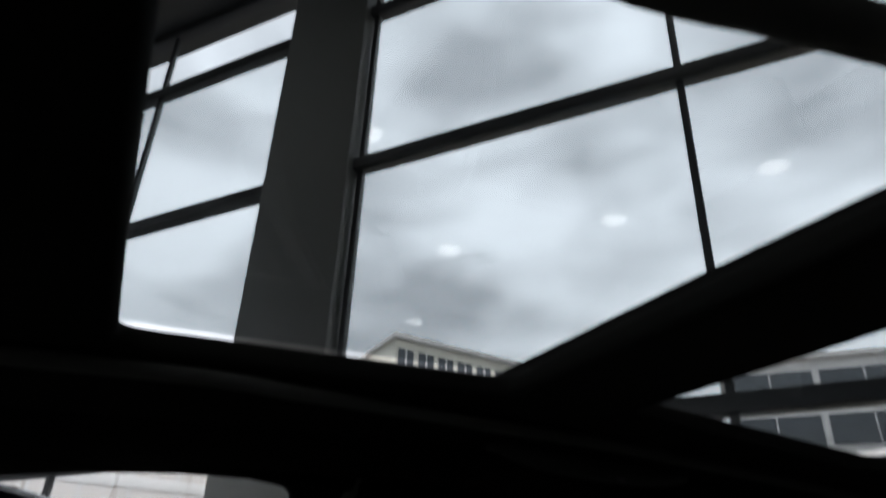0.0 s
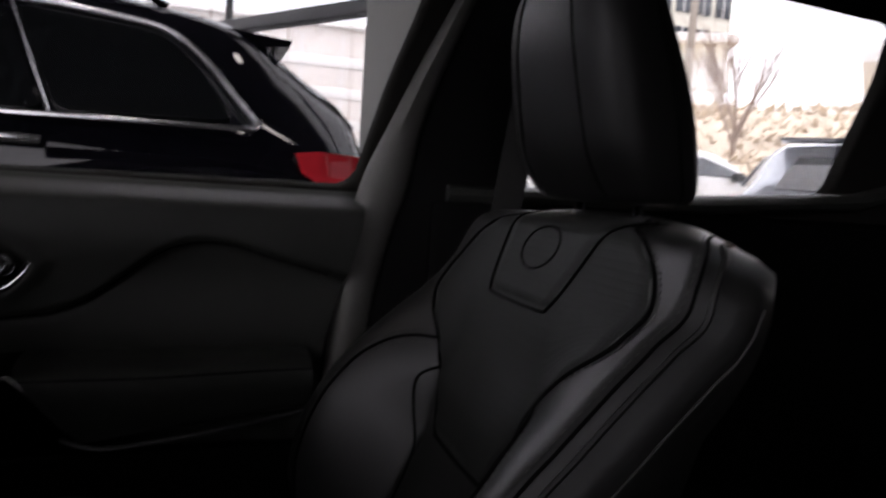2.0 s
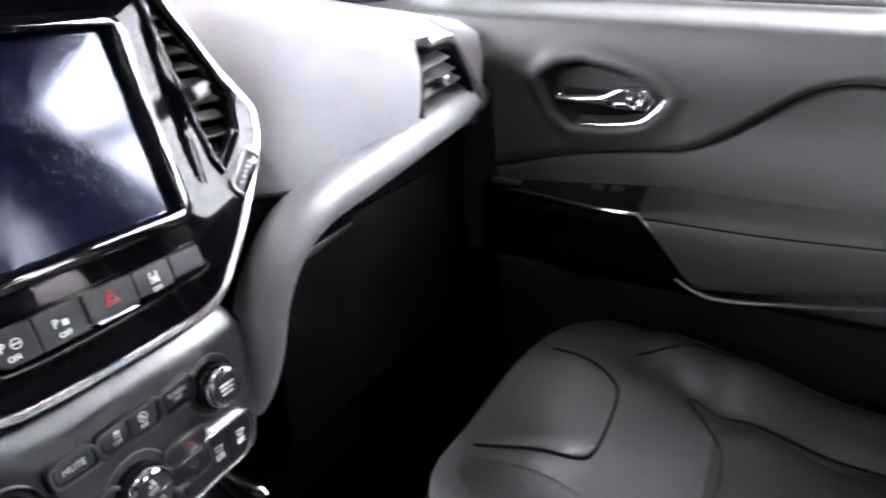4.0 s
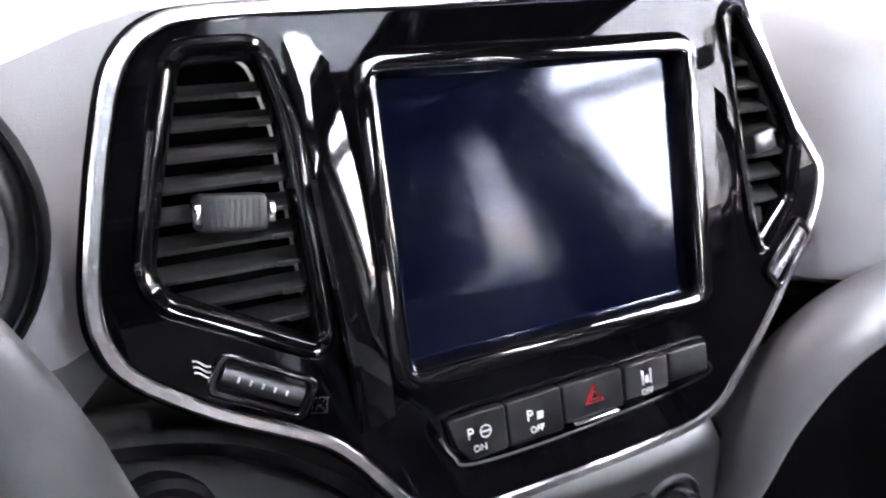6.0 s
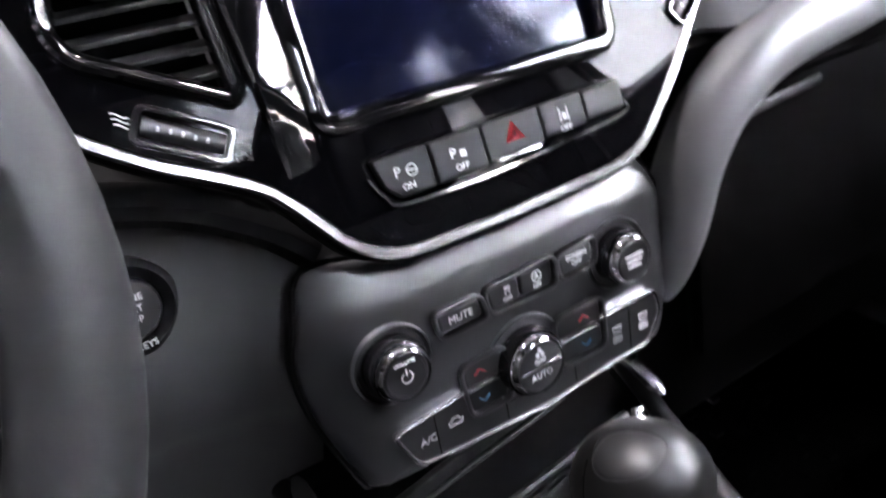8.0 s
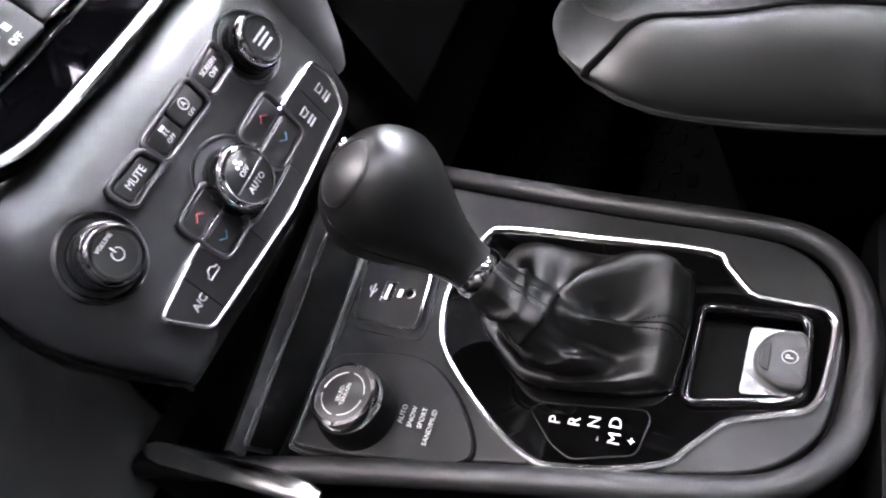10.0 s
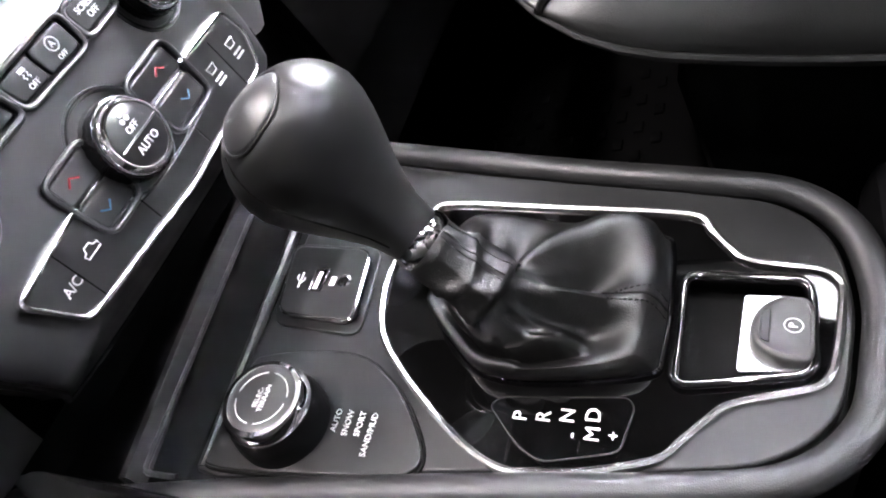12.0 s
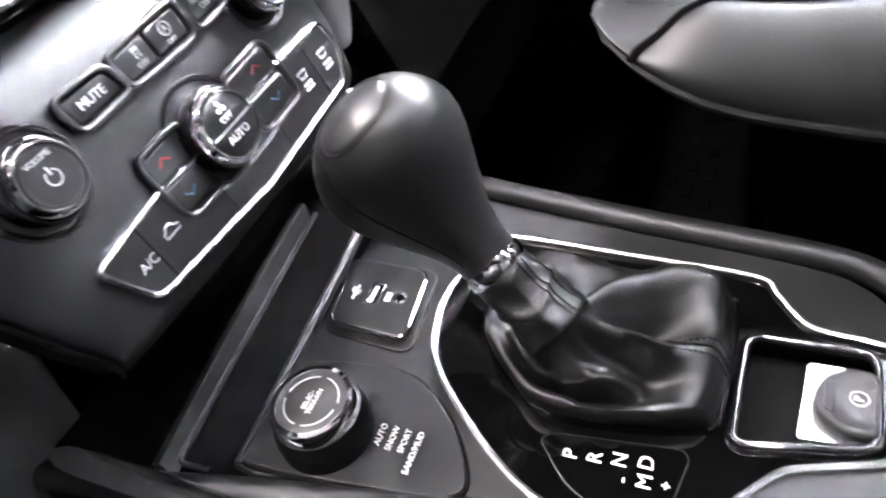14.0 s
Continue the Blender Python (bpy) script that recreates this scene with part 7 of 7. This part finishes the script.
    part("rear_window", lofted([[m @ Vector((x * w_, follow(tail, low_ + (tall_ - low_) * t) - off, low_ + (tall_ - low_) * t)) for x, w_, t in ((-1, 0.62, 0.0), (0, 0.62, 0.0), (1, 0.62, 0.0), (1, 0.58, 0.35), (1, 0.54, 0.7), (1, 0.50, 1.0), (0, 0.50, 1.0), (-1, 0.50, 1.0), (-1, 0.54, 0.7), (-1, 0.58, 0.35))] for off in (-0.04, 0.016)]), M_CARGLASS, car, "dark rear window")
    part("rear_bumper", block(m, -0.86, 0.86, -0.06, 0.12, 0.42, 0.80, 0.05), paint, car)
    if detail:
        for sg in (1, -1):
            part("roof_rail", sweep([m @ Vector((sg * 0.63, y, z)) for y, z in ((0.80, 1.71), (0.95, 1.775), (2.4, 1.80), (2.6, 1.76))], disc(0.016, 8)), M_CHROME, car)
    return car


vehicle("black_suv", Matrix.Translation((3.2, -1.16, 0)), M_PAINT, "glossy black parked car with chrome window trim", tall=1.765)
m_white = pose(0, 0, 0, 0, 0, 160)
vehicle("white_suv", Matrix.Translation(Vector((8.71, -8.31, 0.33)) - m_white @ Vector((1.05, 3.2, 0))) @ m_white, M_WPAINT, "white parked car outside the window", detail=False)
vehicle("silver_suv", Matrix.Translation((3.17, -4.69, 0)) @ pose(0, 0, 0, 0, 0, -139.2), M_SPAINT, "silver parked car outside the window", detail=False)

vehicle("white_estate", Matrix.Translation((15.6, -3.9, 0.0)) @ pose(0, 0, 0, 0, 0, 205), M_WPAINT, "white parked car at the far side of the forecourt", detail=False)

# ---- outdoors ----
gm = bmesh.new()
vs = [[gm.verts.new((Vector((x, y, 0)))) for y in range(-400, 401, 40)] for x in range(-400, 401, 40)]
for a, b in zip(vs, vs[1:]):
    for j in range(len(a) - 1):
        gm.faces.new((a[j], b[j], b[j + 1], a[j + 1]))
for v in gm.verts:
    v.co.z = -0.02
solid("ground", gm, M_ASPHALT, "grey asphalt forecourt reaching the distance", "ground")


def far(heading_x, heading_y, dist):
    """A place outdoors, that far from the car along a direction."""
    d = Vector((heading_x, heading_y, 0)).normalized()
    return Vector((-0.4, -0.5, 0)) + d * dist


# dry slope behind the forecourt
random.seed(4)
sl = bmesh.new()
rows = []
for i in range(61):
    a = radians(-95 + i * 1.2)
    rr = []
    for j in range(15):
        d = 9 + j * 2.6
        z = -0.06 + 0.38 * step(9.2, 10.8, d) + 5.2 * step(15, 36, d) + 0.35 * noise.noise(Vector((d * 0.3, a * 9, 0))) * step(14, 20, d)
        rr.append(sl.verts.new((-0.4 + d * math.cos(a), -0.5 + d * math.sin(a), z)))
    rows.append(rr)
for a, b in zip(rows, rows[1:]):
    for j in range(14):
        sl.faces.new((a[j], b[j], b[j + 1], a[j + 1]))
solid("slope", sl, M_SHRUB, "dry brown bank of winter grass", "ground")
# brush on the slope
br = bmesh.new()
for i in range(1500):
    a, d = radians(random.uniform(-80, -25)), random.uniform(17, 34)
    z = 0.3 + 5.2 * step(15, 36, d)
    p = Vector((-0.4 + d * math.cos(a), -0.5 + d * math.sin(a), z))
    for k in range(4):
        q = p + Vector((random.uniform(-0.3, 0.3), random.uniform(-0.3, 0.3), random.uniform(0.12, 0.42)))
        w = Vector((random.uniform(-0.12, 0.12), random.uniform(-0.12, 0.12), 0.04))
        br.faces.new([br.verts.new(v) for v in (p - w, p + w, q + w * 0.3, q - w * 0.3)])
tagged(part("dry_brush", br, M_SHRUB, smooth=0), "dry brown winter brush on the bank", "brush", kind="stuff")


def bare_tree(p, height, seed):
    rnd = random.Random(seed)
    tree = thing("bare_tree", "bare winter tree with upswept branches", "tree", "bare trees")
    part("trunk", sweep([p, p + Vector((0.02, 0.03, height * 0.2)), p + Vector((0.0, 0.05, height * 0.42))], disc(0.11, 8), scale=lambda t: 1 - 0.35 * t), M_BARK, tree)
    crown = bmesh.new()

    def grow(a, d, ln, r, n):
        b = a + d * ln
        sweep([a, a + d * ln * 0.5 + Vector((rnd.uniform(-0.04, 0.04), rnd.uniform(-0.04, 0.04), 0.02)), b], disc(r, 5), bm=crown, caps=False, scale=lambda t: 1 - 0.4 * t)
        if n:
            for _ in range(3 if n > 1 else 2):
                e = (d + Vector((rnd.uniform(-0.42, 0.42), rnd.uniform(-0.42, 0.42), rnd.uniform(0.0, 0.45)))).normalized()
                grow(b.lerp(a, rnd.uniform(0, 0.35)), e, ln * rnd.uniform(0.6, 0.85), r * 0.6, n - 1)
    for i in range(9):
        ang = i * 2.4
        grow(p + Vector((0, 0.05, height * (0.30 + 0.014 * i))), Vector((math.cos(ang) * 0.42, math.sin(ang) * 0.42, 0.9)).normalized(), height * 0.24, 0.045, 3)
    part("crown", crown, M_BARK, tree, "thin bare branches", smooth=60)
    return tree


bare_tree(Vector((18.73, -16.61, 1.0)), 6.3, 3)
bare_tree(Vector((24.4, -14.6, 2.2)), 5.4, 8)
pole = thing("utility_pole", "grey wooden utility pole", "pole")
part("shaft", sweep([(23.8, -18.25, 1.5), (23.75, -18.3, 11.0)], disc(0.19, 10), scale=lambda t: 1 - 0.25 * t), M_POLE, pole)
part("cross_arm", block(Matrix.Translation((23.75, -18.3, 10.2)) @ pose(0, 0, 0, 0, 0, 40), -0.9, 0.9, -0.06, 0.06, -0.07, 0.07, 0.01), M_POLE, pole)


def block_building(name, m, w, d, storeys, sh, bays, wall, label, z0=0.0, band=True, infill=None):
    """A long plain building with rows of windows, storey by storey; its front is the plane y = 0 of m."""
    b = thing(name, label, "building")
    top = z0 + storeys * sh
    part("wall", block(m, 0, w, 0.12, d, z0 - 3, top + 0.5), wall, b)
    part("roof", block(m, -0.4, w + 0.4, -0.4, d + 0.4, top + 0.5, top + 0.95, 0.05), M_CONC, b)
    for s in range(storeys):
        z = z0 + s * sh
        if band:
            part("floor_band", block(m, 0, w, -0.06, 0.10, z - 0.25, z + 0.75, 0.02), M_CONC, b)
        for i in range(bays):
            x0, x1 = w * i / bays + 0.25, w * (i + 1) / bays - 0.25
            win = part("window", block(m, x0, x1, 0.02, 0.10, z + 0.85, z + sh - 0.35), infill or M_FARGLASS, b)
            part("frame", block(m, (x0 + x1) / 2 - 0.05, (x0 + x1) / 2 + 0.05, -0.02, 0.015, z + 0.85, z + sh - 0.35), M_CONC, win)
        if band:
            for i in range(bays + 1):
                part("pier", block(m, w * i / bays - 0.2, w * i / bays + 0.2, -0.04, 0.11, z + 0.75, z + sh - 0.25), M_CONC, b)
    return b


def facing(p, toward, w):
    """A pose with its x axis along the front and its y axis away from the viewer."""
    away = (Vector(p) - Vector((-0.4, -0.5, 0)))
    away.z = 0
    away.normalize()
    ang = math.degrees(math.atan2(away.y, away.x)) - 90 + toward
    return Matrix.Translation((p[0], p[1], 0)) @ pose(0, 0, 0, 0, 0, ang)


block_building("parking_building", facing((69.0, 11.0, 0), -12, 0), 50, 14, 5, 2.9, 13, M_BRICK, "long pale parking building with open brick-filled storeys", z0=0.4, infill=M_BRICK)
block_building("pale_building", facing((33.0, -17.5, 0), 0, 0), 8, 10, 2, 2.6, 7, M_CREAM, "pale ribbed building behind the bank", z0=3.4, infill=M_WASHED)
block_building("hill_building", facing((52.0, -25.0, 0), 25, 0), 18, 12, 6, 3.6, 9, M_CREAM, "cream flat-roofed building on the hill", z0=2.0, band=False)
block_building("tall_building", facing((36.5, -47.0, 0), 0, 0), 20, 10, 6, 3.5, 3, M_CONC, "tall pale building beyond the bank", z0=0.0, band=False)
block_building("side_building", facing((22.6, -27.5, 0), 0, 0), 5, 5, 1, 2.2, 3, M_CONC, "low grey shed on the bank", z0=4.0, band=False)
block_building("service_building", facing((10.6, -13.2, 0), 0, 0), 11, 6, 1, 3.6, 3, M_CREAM, "cream service building with a grey door", z0=0.0, band=False)
